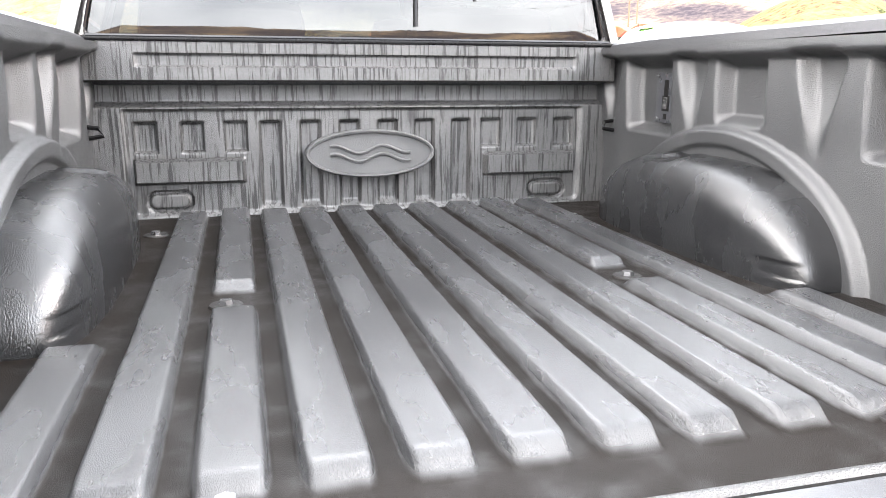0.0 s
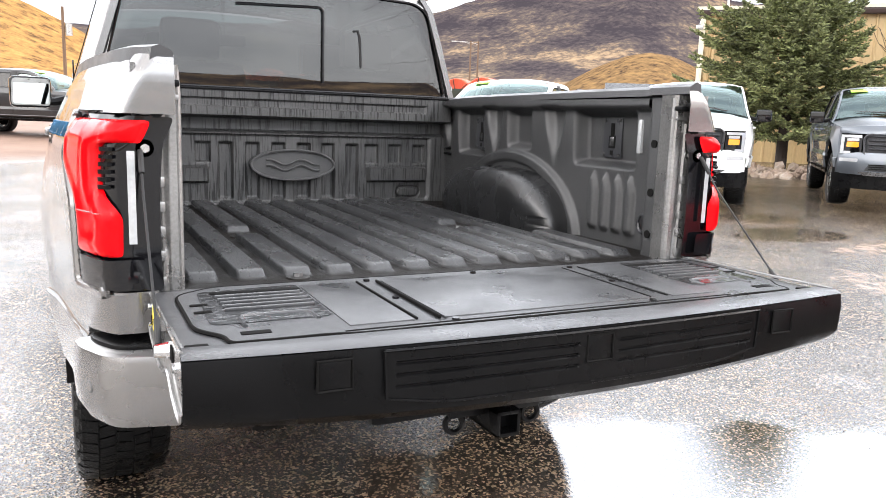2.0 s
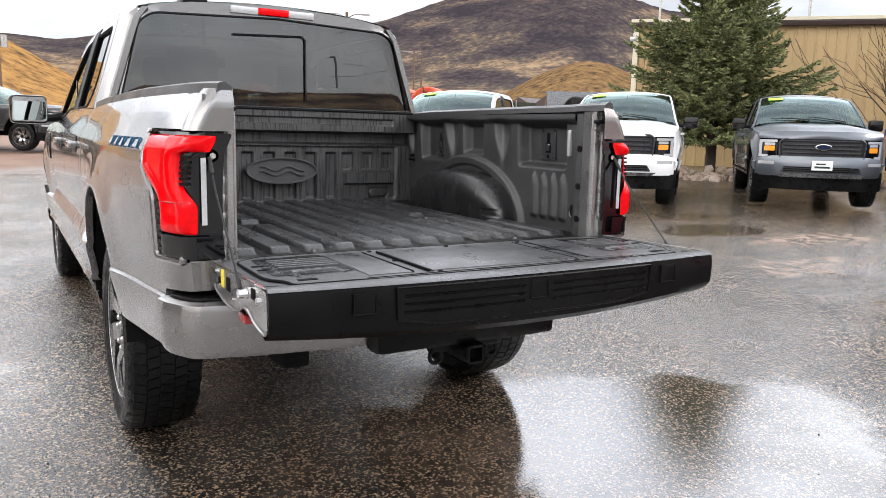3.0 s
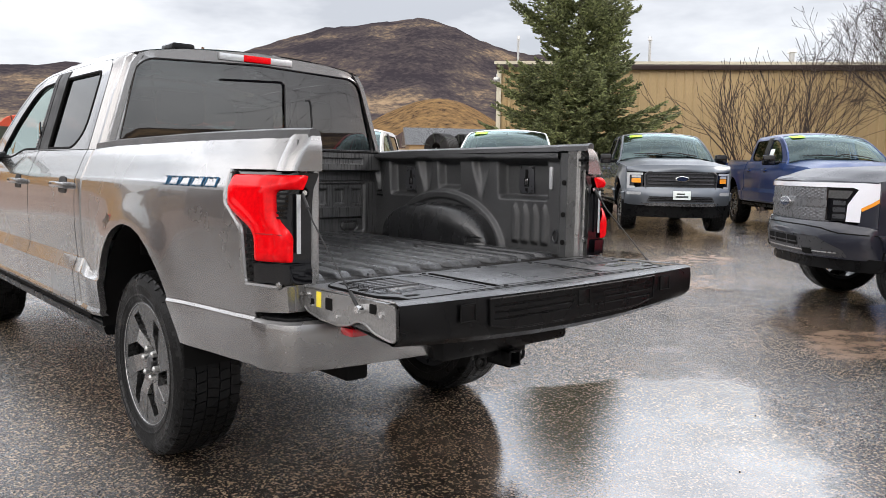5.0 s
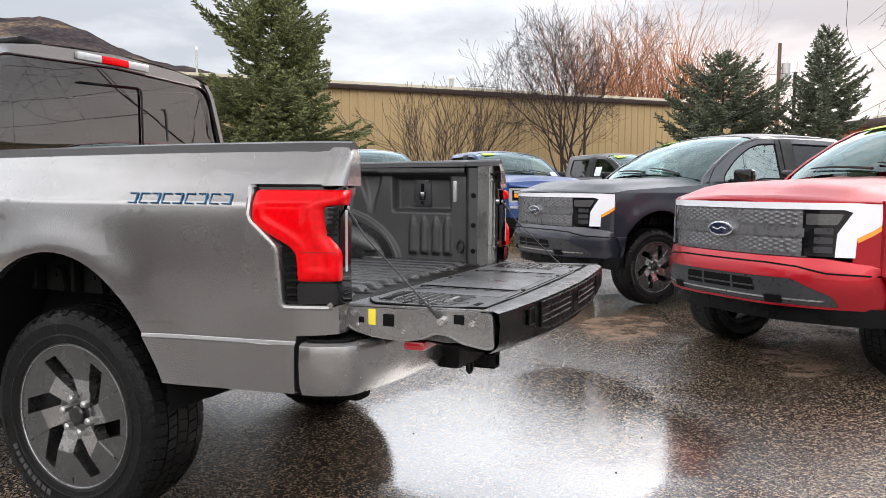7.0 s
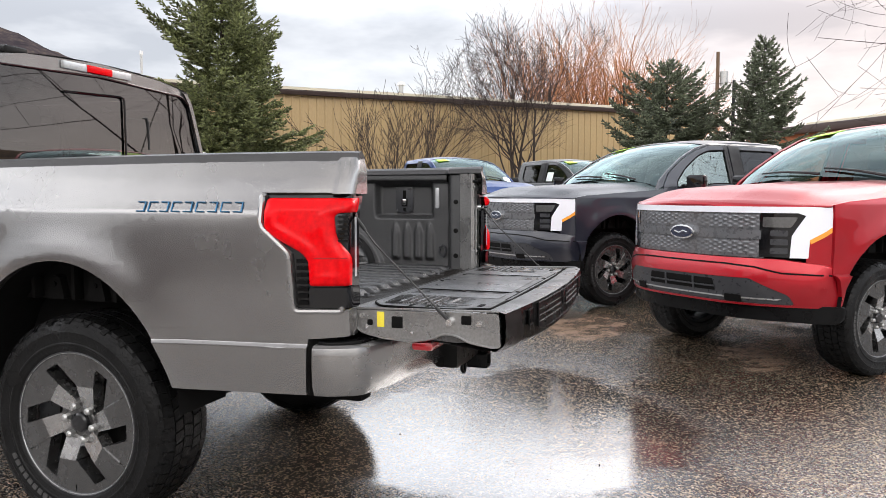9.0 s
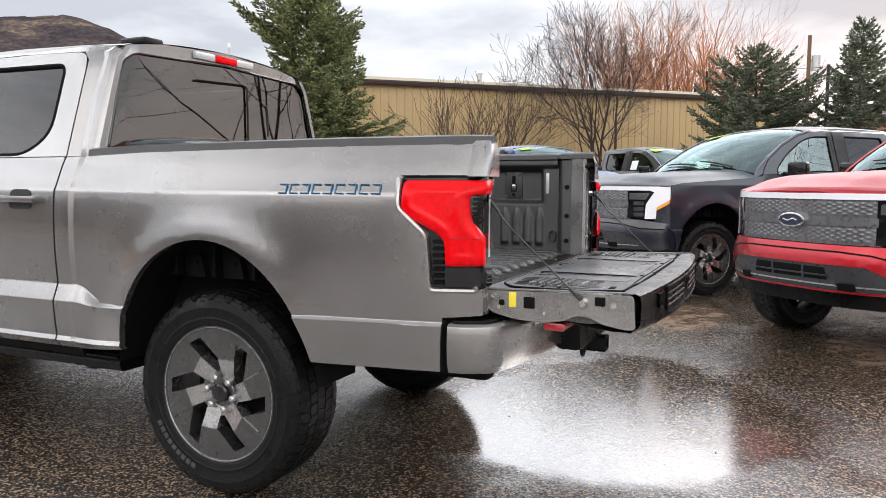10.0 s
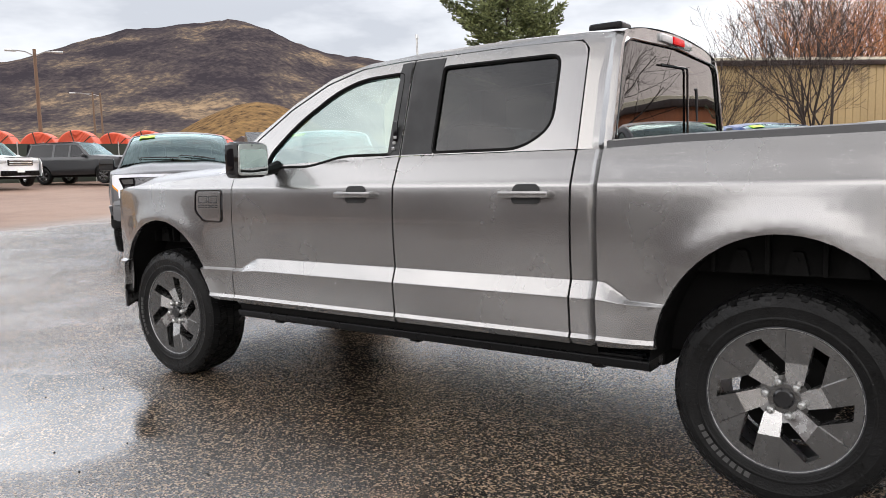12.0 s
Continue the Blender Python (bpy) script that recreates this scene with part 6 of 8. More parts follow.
def main_truck():
    mat = M_GREY
    truck = thing("pickup_truck", pose(0, 0, 0), "grey crew-cab electric pickup with its tailgate dropped", "pickup truck")
    door_parts(truck, mat)
    cab(truck, mat)
    wheels(truck)
    underbody(truck)
    side_mirrors(truck, mat)
    bed_sides(truck, mat)
    bed(truck, mat)
    posts(truck, mat)
    tail_lamps(truck)
    tailgate(truck, mat)
    bumper(truck, mat)
    # raised blue letters as plain bars
    bars(truck, "side_badge_bar", M_LETTER, side, -0.755, -0.335, 1.233, 0.036, 9, "blue chrome badge bar")
    # high stop lamp and roof aerial
    bm = bmesh.new()
    box(bm, (-0.02, 0.712, 1.897), (0.46, 0.03, 0.040), 0.010)
    st = part("stop_lamp", bm, M_CLEAR_LENS, truck, "high stop lamp with clear ends")
    bm = bmesh.new()
    box(bm, (-0.02, 0.706, 1.897), (0.17, 0.03, 0.038), 0.008)
    part("red_lens", bm, M_RED_LENS, st, "red centre lens")
    bm = bmesh.new()
    box(bm, (-0.40, 0.90, 1.934), (0.13, 0.17, 0.052), 0.020, None, 3)
    part("roof_aerial", bm, M_PLASTIC, truck, "black roof aerial housing")
    # charge flap on the fender
    bm = sheet(rounded([(3.10, 1.03), (3.25, 1.03), (3.32, 1.085), (3.32, 1.195), (3.10, 1.195)], 0.02), lambda y, z: (-side(y, z) - 0.004, y, z), step=0.05, lip=(0.004, 0, 0))
    fl = part("charge_flap", bm, M_GREY, truck, "charging flap with a plain badge")
    loop = rounded([(3.09, 1.02), (3.254, 1.02), (3.33, 1.08), (3.33, 1.205), (3.09, 1.205)], 0.025)
    bm = bmesh.new()
    pts = [(-side(y, z) - 0.002, y, z) for y, z in loop]
    tube(bm, pts + pts[:1], 0.006, 5)
    part("flap_seam", bm, M_GLOSS, fl)
    bars(fl, "flap_badge_bar", M_TRIM, side, 3.12, 3.305, 1.152, 0.042, 4)
    bars(fl, "flap_badge_bar", M_TRIM, side, 3.12, 3.305, 1.110, 0.016, 6)
    # key pad on the pillar
    bm = bmesh.new()
    box(bm, (-cabside(1.83, 1.46) - 0.008, 1.83, 1.46), (0.008, 0.03, 0.16), 0.004)
    kp = part("key_pad", bm, M_GLOSS, truck)
    for i in range(5):
        bm = bmesh.new()
        box(bm, (-cabside(1.83, 1.46) - 0.013 - (i - 2) * -0.0095, 1.83, 1.46 + (i - 2) * 0.028), (0.004, 0.018, 0.014), 0.001)
        part("key", bm, M_RIM_CUT, kp)
    return truck


main = main_truck()


# ---- ground, building, far hills ----
def ground():
    radii = [0.0] + list(np.geomspace(0.6, 3000, 90))
    n = 96
    bm = bmesh.new()
    rings = []
    for r in radii[1:]:
        rings.append([bm.verts.new((r * math.cos(k * math.tau / n), r * math.sin(k * math.tau / n), 0)) for k in range(n)])
    centre = bm.verts.new((0, 0, 0))
    for k in range(n):
        bm.faces.new((centre, rings[0][k], rings[0][(k + 1) % n]))
    for a, b in zip(rings, rings[1:]):
        for k in range(n):
            bm.faces.new((a[k], b[k], b[(k + 1) % n], a[(k + 1) % n]))
    for v in bm.verts:
        r = math.hypot(v.co.x, v.co.y)
        v.co.z = ground_z(v.co.x, v.co.y) if r < 60 else ground_z(v.co.x * 60 / r, v.co.y * 60 / r)
    m = bpy.data.materials.new("wet_asphalt_and_gravel")
    m.use_nodes = True
    nt = m.node_tree
    L = nt.links.new
    b = nt.nodes["Principled BSDF"]
    co = nt.nodes.new("ShaderNodeTexCoord")
    def noise_node(scale, detail=5, rough=0.55):
        n_ = nt.nodes.new("ShaderNodeTexNoise")
        n_.inputs["Scale"].default_value, n_.inputs["Detail"].default_value, n_.inputs["Roughness"].default_value = scale, detail, rough
        L(co.outputs["Object"], n_.inputs["Vector"])
        return n_.outputs["Fac"]
    def rng(value, a, c, d=0.0, e=1.0):
        n_ = nt.nodes.new("ShaderNodeMapRange")
        n_.interpolation_type = "SMOOTHSTEP"
        for k, v in zip(("From Min", "From Max", "To Min", "To Max"), (a, c, d, e)):
            n_.inputs[k].default_value = v
        L(value, n_.inputs["Value"])
        return n_.outputs["Result"]
    def mix(f, c1, c2, blend="MIX"):
        n_ = nt.nodes.new("ShaderNodeMixRGB")
        n_.blend_type = blend
        for k, v in zip(("Fac", "Color1", "Color2"), (f, c1, c2)):
            if isinstance(v, (int, float)):
                n_.inputs[k].default_value = v
            elif isinstance(v, tuple):
                n_.inputs[k].default_value = (*v, 1)
            else:
                L(v, n_.inputs[k])
        return n_.outputs["Color"]
    def mth(op, a, c):
        n_ = nt.nodes.new("ShaderNodeMath")
        n_.operation = op
        for i, v in enumerate((a, c)):
            if isinstance(v, (int, float)):
                n_.inputs[i].default_value = v
            else:
                L(v, n_.inputs[i])
        return n_.outputs[0]
    # aggregate
    vo = nt.nodes.new("ShaderNodeTexVoronoi")
    vo.inputs["Scale"].default_value = 115
    L(co.outputs["Object"], vo.inputs["Vector"])
    stone = mix(rng(vo.outputs["Color"], 0.48, 0.95), (0.0055, 0.0048, 0.0042), (0.46, 0.335, 0.22))
    asphalt = mix(rng(noise_node(0.8), 0.35, 0.7), mix(0.35, stone, (0.010, 0.0093, 0.009)), stone)
    # wetness: puddles, then film
    sep = nt.nodes.new("ShaderNodeSeparateXYZ")
    L(co.outputs["Object"], sep.inputs[0])
    def blob(cx, cy, ax, ay):
        mp = nt.nodes.new("ShaderNodeMapping")
        mp.vector_type = "TEXTURE"
        mp.inputs["Location"].default_value, mp.inputs["Scale"].default_value = (cx, cy, 0), (ax, ay, 1)
        L(co.outputs["Object"], mp.inputs["Vector"])
        ln = nt.nodes.new("ShaderNodeVectorMath")
        ln.operation = "LENGTH"
        L(mp.outputs["Vector"], ln.inputs[0])
        return rng(ln.outputs["Value"], 0.2, 1.0, 0.34, 0.0)
    pools = 0.0
    for p in ((1.0, -1.15, 1.5, 1.15), (-1.9, 3.9, 1.0, 1.9), (6.8, 3.4, 1.2, 0.7), (5.6, -0.9, 0.8, 0.4)):
        pools = mth("ADD", pools, blob(*p))
    pud = rng(mth("ADD", mth("ADD", noise_node(0.30, 3, 0.5), mth("MULTIPLY", noise_node(1.6, 5, 0.65), 0.30)), pools), 0.68, 0.82)
    film = rng(noise_node(0.55, 5, 0.6), 0.36, 0.62)
    # gravel beyond the lot
    far = mth("ADD", mth("MULTIPLY", sep.outputs["Y"], 1.0), mth("MULTIPLY", noise_node(0.25), 5.0))
    grav = rng(mth("SUBTRACT", far, mth("MULTIPLY", sep.outputs["X"], 0.15)), 17.5, 20.5)
    gravel = mix(rng(noise_node(0.18, 8, 0.7), 0.35, 0.65), (0.20, 0.130, 0.100), (0.29, 0.20, 0.155))
    mud = mix(mth("MULTIPLY", rng(noise_node(0.33, 6, 0.6), 0.55, 0.72), rng(noise_node(7.0, 4, 0.6), 0.3, 0.6)), asphalt, (0.15, 0.105, 0.075))
    silt = 0.0
    for p in ((4.1, -1.2, 1.3, 0.6), (5.6, 1.2, 1.4, 0.7), (3.3, -2.6, 0.9, 0.5), (7.5, 2.2, 1.6, 0.8), (2.8, 2.4, 1.0, 0.6)):
        silt = mth("ADD", silt, blob(*p))
    mud = mix(mth("MULTIPLY", rng(mth("ADD", noise_node(1.3, 6, 0.65), silt), 0.62, 0.78), rng(noise_node(5.0, 5, 0.7), 0.38, 0.58)), mud, (0.30, 0.205, 0.145))
    base = mix(grav, mud, gravel)
    L(base, b.inputs["Base Color"])
    rough = mth("SUBTRACT", 0.20, mth("MULTIPLY", film, 0.07))
    rough = mix(pud, rough, (0.085, 0.085, 0.085))
    rough = mix(grav, rough, (0.7, 0.7, 0.7))
    b.inputs["Roughness"].default_value = 0.7
    L(mix(grav, rng(film, 0.0, 1.0, 0.75, 1.0), (0.05, 0.05, 0.05)), b.inputs["Coat Weight"])
    L(rough, b.inputs["Coat Roughness"])
    b.inputs["Coat IOR"].default_value = 3.05
    b.inputs["Specular IOR Level"].default_value = 0.1
    h = mth("MULTIPLY", mth("SUBTRACT", 1.0, mth("MULTIPLY", pud, 0.92)), mth("ADD", mth("MULTIPLY", vo.outputs["Distance"], 0.6), noise_node(120, 3)))
    bp = nt.nodes.new("ShaderNodeBump")
    bp.inputs["Strength"].default_value, bp.inputs["Distance"].default_value = 0.6, 0.006
    L(h, bp.inputs["Height"])
    L(bp.outputs["Normal"], b.inputs["Normal"])
    bp2 = nt.nodes.new("ShaderNodeBump")
    bp2.inputs["Strength"].default_value, bp2.inputs["Distance"].default_value = 0.62, 0.006
    L(h, bp2.inputs["Height"])
    L(bp2.outputs["Normal"], b.inputs["Coat Normal"])
    tagged(part("ground", bm, m, None), "wet dark asphalt lot with puddles running into gravel", "ground", kind="structure")


ground()


def hills():
    """Burnt-brown mountain with scrub and a golden foothill, far behind the lot."""
    def height(az, r):
        # az degrees clockwise from straight ahead
        def hump(a0, wl, wr, r0, wr_, h, p=2.0):
            w = wl if az < a0 else wr
            return h * math.exp(-abs((az - a0) / w) ** p) * math.exp(-((r - r0) / wr_) ** 2)
        z = 0
        # past 130 degrees the low crest is unseen, added for reflections
        crest = curve(az, [(-30, 140), (-8, 185), (0, 178), (4, 176), (10, 205), (18, 228), (25, 262), (29, 300), (33, 342), (36, 366), (39.2, 378), (41, 362), (44, 322), (47, 290), (51, 262), (56, 225), (64, 160), (75, 100), (100, 90), (130, 110), (180, 120), (230, 100), (280, 110), (330, 140)])
        z = max(z, crest * math.exp(-((r - 1950) / 620) ** 2))
        z = max(z, hump(41, 8.0, 7.0, 900, 190, 84))
        z = max(z, hump(30, 16, 8, 1050, 260, 58))
        z = max(z, hump(-7, 12, 12, 620, 170, 86))
        z = max(z, hump(100, 30, 40, 2200, 500, 60))
        return z
    bm = bmesh.new()
    azs = np.linspace(-30, 330, 640)
    rs = np.geomspace(260, 3000, 90)
    vs = []
    for a in azs:
        row = []
        for r in rs:
            x, y = r * math.sin(radians(a)), r * math.cos(radians(a))
            z = height(a, r)
            nz = noise.fractal(Vector((x, y, 0)) * 0.004, 0.9, 2.1, 7)
            z += nz * 0.065 * z + noise.fractal(Vector((x, y, 7)) * 0.02, 0.9, 2.1, 4) * 0.016 * z
            row.append(bm.verts.new((x, y, z - 1.0)))
        vs.append(row)
    for i in range(len(azs) - 1):
        for j in range(len(rs) - 1):
            bm.faces.new((vs[i][j], vs[i][j + 1], vs[i + 1][j + 1], vs[i + 1][j]))
    bmesh.ops.remove_doubles(bm, verts=bm.verts[:], dist=0.5)
    m = bpy.data.materials.new("dry_scrub_hillside")
    m.use_nodes = True
    nt = m.node_tree
    L = nt.links.new
    b = nt.nodes["Principled BSDF"]
    b.inputs["Roughness"].default_value = 1.0
    b.inputs["Specular IOR Level"].default_value = 0.0
    co = nt.nodes.new("ShaderNodeTexCoord")
    def ns(scale, detail=8, rough=0.65):
        n_ = nt.nodes.new("ShaderNodeTexNoise")
        n_.inputs["Scale"].default_value, n_.inputs["Detail"].default_value, n_.inputs["Roughness"].default_value = scale, detail, rough
        L(flat.outputs["Vector"], n_.inputs["Vector"])
        return n_.outputs["Fac"]
    turn = nt.nodes.new("ShaderNodeMapping")
    turn.inputs["Rotation"].default_value = (0, 0, radians(37))
    flat = nt.nodes.new("ShaderNodeMapping")
    flat.inputs["Scale"].default_value = (1.0, 0.26, 1.0)
    L(co.outputs["Object"], turn.inputs["Vector"])
    L(turn.outputs["Vector"], flat.inputs["Vector"])
    def rmp(v, stops):
        r = nt.nodes.new("ShaderNodeValToRGB")
        while len(r.color_ramp.elements) < len(stops):
            r.color_ramp.elements.new(0.5)
        for e, (p, c) in zip(r.color_ramp.elements, stops):
            e.position, e.color = p, (*c, 1)
        L(v, r.inputs["Fac"])
        return r.outputs["Color"]
    def mixc(f, c1, c2, blend="MIX"):
        n_ = nt.nodes.new("ShaderNodeMixRGB")
        n_.blend_type = blend
        for k, v in zip(("Fac", "Color1", "Color2"), (f, c1, c2)):
            if isinstance(v, float):
                n_.inputs[k].default_value = v
            elif isinstance(v, tuple):
                n_.inputs[k].default_value = (*v, 1)
            else:
                L(v, n_.inputs[k])
        return n_.outputs["Color"]
    def span(v, a, c, d=0.0, e=1.0):
        n_ = nt.nodes.new("ShaderNodeMapRange")
        for k, q in zip(("From Min", "From Max", "To Min", "To Max"), (a, c, d, e)):
            n_.inputs[k].default_value = q
        L(v, n_.inputs["Value"])
        return n_.outputs["Result"]
    def plain(scale, detail=4, rough=0.6, stretch=(1, 1, 1)):
        mp_ = nt.nodes.new("ShaderNodeMapping")
        mp_.inputs["Scale"].default_value = stretch
        L(co.outputs["Object"], mp_.inputs["Vector"])
        n_ = nt.nodes.new("ShaderNodeTexNoise")
        n_.inputs["Scale"].default_value, n_.inputs["Detail"].default_value, n_.inputs["Roughness"].default_value = scale, detail, rough
        L(mp_.outputs["Vector"], n_.inputs["Vector"])
        return n_.outputs["Fac"]
    # dark brush over dry soil: broad stands, then single bushes; the brush thins towards the foot
    sepz = nt.nodes.new("ShaderNodeSeparateXYZ")
    L(co.outputs["Object"], sepz.inputs[0])
    stand = plain(0.0065, 6, 0.62, (1, 1, 2.4))
    bush = plain(0.085, 5, 0.7)
    thin = span(sepz.outputs["Z"], 30.0, 190.0, 0.16, -0.03)
    cover = nt.nodes.new("ShaderNodeMath")
    cover.operation = "ADD"
    L(stand, cover.inputs[0])
    L(thin, cover.inputs[1])
    cover2 = nt.nodes.new("ShaderNodeMath")
    cover2.operation = "MULTIPLY_ADD"
    L(bush, cover2.inputs[0])
    cover2.inputs[1].default_value = 0.62
    L(cover.outputs[0], cover2.inputs[2])
    scrub = rmp(span(cover2.outputs[0], 0.55, 1.15), [(0.22, (0.036, 0.031, 0.036)), (0.42, (0.060, 0.050, 0.052)), (0.58, (0.100, 0.080, 0.068)), (0.72, (0.20, 0.145, 0.098)), (0.90, (0.30, 0.215, 0.135))])
    grass = rmp(plain(0.11, 6, 0.7), [(0.34, (0.06, 0.045, 0.034)), (0.46, (0.20, 0.13, 0.065)), (0.72, (0.38, 0.245, 0.105))])
    sep = nt.nodes.new("ShaderNodeSeparateXYZ")
    L(co.outputs["Object"], sep.inputs[0])
    ln = nt.nodes.new("ShaderNodeVectorMath")
    ln.operation = "LENGTH"
    L(co.outputs["Object"], ln.inputs[0])
    mr = nt.nodes.new("ShaderNodeMapRange")
    for k, v in zip(("From Min", "From Max", "To Min", "To Max"), (900, 1180, 1, 0)):
        mr.inputs[k].default_value = v
    ad = nt.nodes.new("ShaderNodeMath")
    ad.operation = "MULTIPLY_ADD"
    L(ns(0.006, 5), ad.inputs[0])
    ad.inputs[1].default_value = 500
    L(ln.outputs["Value"], ad.inputs[2])
    mr.inputs["From Min"].default_value, mr.inputs["From Max"].default_value = 1130, 1380
    L(ad.outputs[0], mr.inputs["Value"])
    grass = mixc(span(sepz.outputs["X"], 60.0, 260.0), mixc(1.0, grass, (1.25, 1.1, 0.9), "MULTIPLY"), mixc(1.0, grass, (0.72, 0.70, 0.72), "MULTIPLY"))
    mx = nt.nodes.new("ShaderNodeMixRGB")
    front = nt.nodes.new("ShaderNodeMath")
    front.operation = "GREATER_THAN"
    L(sep.outputs["Y"], front.inputs[0])
    front.inputs[1].default_value = 120.0
    both_ = nt.nodes.new("ShaderNodeMath")
    both_.operation = "MULTIPLY"
    L(mr.outputs["Result"], both_.inputs[0])
    L(front.outputs[0], both_.inputs[1])
    east = nt.nodes.new("ShaderNodeMath")
    east.operation = "GREATER_THAN"
    L(sep.outputs["X"], east.inputs[0])
    east.inputs[1].default_value = -150.0
    three = nt.nodes.new("ShaderNodeMath")
    three.operation = "MULTIPLY"
    L(both_.outputs[0], three.inputs[0])
    L(east.outputs[0], three.inputs[1])
    L(three.outputs[0], mx.inputs["Fac"])
    L(scrub, mx.inputs["Color1"])
    L(grass, mx.inputs["Color2"])
    L(mx.outputs["Color"], b.inputs["Base Color"])
    tagged(part("backdrop", bm, m, None, angle=180), "brown scrub mountain with golden foothills under cloud", "mountain", kind="structure")


hills()


def reflection_wall():
    """Unseen plain wall closing the lot, added to darken the doors' reflections."""
    bm = bmesh.new()
    box(bm, (-21.0, 17.0, 2.4), (0.3, 28.0, 5.2), 0.0)
    tagged(part("wall_west", bm, M_BROWN, None), "unseen plain dark wall added for the doors' reflections", "wall", kind="structure")


reflection_wall()


# ---- front ends of the parked pickups ----
def nose(x, z=1.0):
    """The plan curve of the front."""
    return 4.63 - 0.40 * (abs(x) / 0.91) ** 3.2


def front_at(x):
    """Plan of the front: the nose, then round the corner and back along the side."""
    a = abs(x)
    if a <= 0.88:
        return x, nose(x)
    w = a - 0.88
    return math.copysign(0.88 + 0.085 * (1 - math.exp(-w / 0.085)), x), nose(0.88) - w


def front_plate(outline, off, step=0.05, holes=(), lip=0.02, bulge=None):
    def fn(x, z):
        px, py = front_at(x * 0.97)
        if abs(x) > 0.86:
            px = math.copysign(min(abs(px), side(py, max(z, 0.6)) + 0.002), x)
        k = smooth(0.60, 1.0, abs(x))
        o = off + (bulge(x, z) if bulge else 0)
        o += (min(o, 0.004) - o) * smooth(0.88, 1.0, abs(x))
        return (px + math.copysign(o * k, x), py + o * (1 - 0.6 * k), z)
    return sheet(outline, fn, holes=holes, step=step, lip=(0, -lip, 0))


def bar_front(truck, mat):
    """Closed dimpled grille under a full-width white light bar."""
    def dim(x, z):
        if abs(x) > 0.58 or not (0.86 < z < 0.955 or 1.045 < z < 1.13):
            return 0.0
        return 0.0055 * (0.5 + 0.5 * math.sin(x * 84 + (int(z * 66) % 2) * math.pi)) * abs(math.sin(z * 66 * math.pi)) * smooth(0.02, 0.35, abs(x + 0.1) + 0.15)
    bm = bmesh.new()
    grid(bm, lambda u, v: (-0.61 + 1.22 * u, nose(-0.61 + 1.22 * u) - 0.010 + dim(-0.61 + 1.22 * u, 0.845 + 0.31 * v), 0.845 + 0.31 * v), 180, 44)
    g = part("grille", outward(bm), M_GRILLE, truck, "closed grey dimpled grille", angle=60)
    bm = bmesh.new()
    for z in (1.0,):
        grid(bm, lambda u, v: (-0.60 + 1.2 * u, nose(-0.60 + 1.2 * u) + 0.004, 0.972 + 0.06 * v), 20, 2)
    part("grille_band", outward(bm), M_GRILLE, g)
    bm = bmesh.new()
    ov = [(0.118 * math.cos(a), 1.002 + 0.052 * math.sin(a)) for a in np.linspace(0, math.tau, 33)[:-1]]
    prism(bm, ov, 1, nose(0) - 0.01, nose(0) + 0.028, 0.004)
    em = part("oval_emblem", bm, M_CHROME, g, "chrome-rimmed oval emblem")
    bm = bmesh.new()
    prism(bm, [(x * 0.86, 1.002 + (z - 1.002) * 0.80) for x, z in ov], 1, nose(0) + 0.02, nose(0) + 0.031)
    part("emblem_field", bm, M_OVAL, em, "dark blue emblem field")
    bm = bmesh.new()
    tube(bm, [(-0.06, nose(0) + 0.033, 1.0), (-0.02, nose(0) + 0.033, 1.012), (0.02, nose(0) + 0.033, 0.995), (0.065, nose(0) + 0.033, 1.008)], 0.006, 5)
    part("emblem_stroke", bm, M_CHROME, em)
    bar = [(-0.952, 1.152), (-0.86, 1.152), (0.86, 1.152), (0.952, 1.152), (0.945, 1.195), (-0.945, 1.195)]
    lb = part("light_bar", front_plate(bar, 0.006, 0.04), M_WHITE_LENS, truck, "white full-width light bar", angle=40)
    for s in (-1, 1):
        def flip(b):
            return mirror(b) if s > 0 else b
        part("light_bar_end", flip(front_plate([(-0.848, 0.85), (-0.768, 0.85), (-0.775, 1.0), (-0.835, 1.135), (-0.80, 1.153), (-0.952, 1.153), (-0.955, 1.065), (-0.852, 0.972)], 0.008, 0.03)), M_WHITE_LENS, lb, angle=40)
        hl = part("headlamp", flip(front_plate([(-0.780, 0.852), (-0.602, 0.852), (-0.602, 1.151), (-0.82, 1.151), (-0.845, 1.133), (-0.788, 1.0)], -0.006, 0.05)), M_GLOSS, truck, "dark smoked headlamp")
        part("corner_panel", flip(front_plate([(-0.840, 0.80), (-1.01, 0.76), (-1.01, 1.06), (-0.95, 1.066), (-0.846, 0.968)], 0.004, 0.04)), mat, truck, angle=40)
        part("lamp_unit", flip(front_plate(rounded([(-0.77, 1.055), (-0.622, 1.055), (-0.622, 1.125), (-0.80, 1.125)], 0.01), -0.002, 0.05, lip=0.006)), M_SMOKE, hl, "smoked upper lens")
        for i in range(3):
            part("projector", flip(front_plate(rounded([(-0.755, 0.875 + i * 0.060), (-0.665, 0.875 + i * 0.060), (-0.665, 0.915 + i * 0.060), (-0.755, 0.915 + i * 0.060)], 0.01), -0.002, 0.05, lip=0.005)), M_GRILLE_BLACK, hl, "dim projector lens")
        part("side_marker", flip(front_plate([(-0.853, 0.972), (-0.956, 1.065), (-0.962, 1.035), (-0.858, 0.945)], 0.007, 0.03)), M_AMBER, hl, "amber side marker")
    low_front(truck, mat, True)


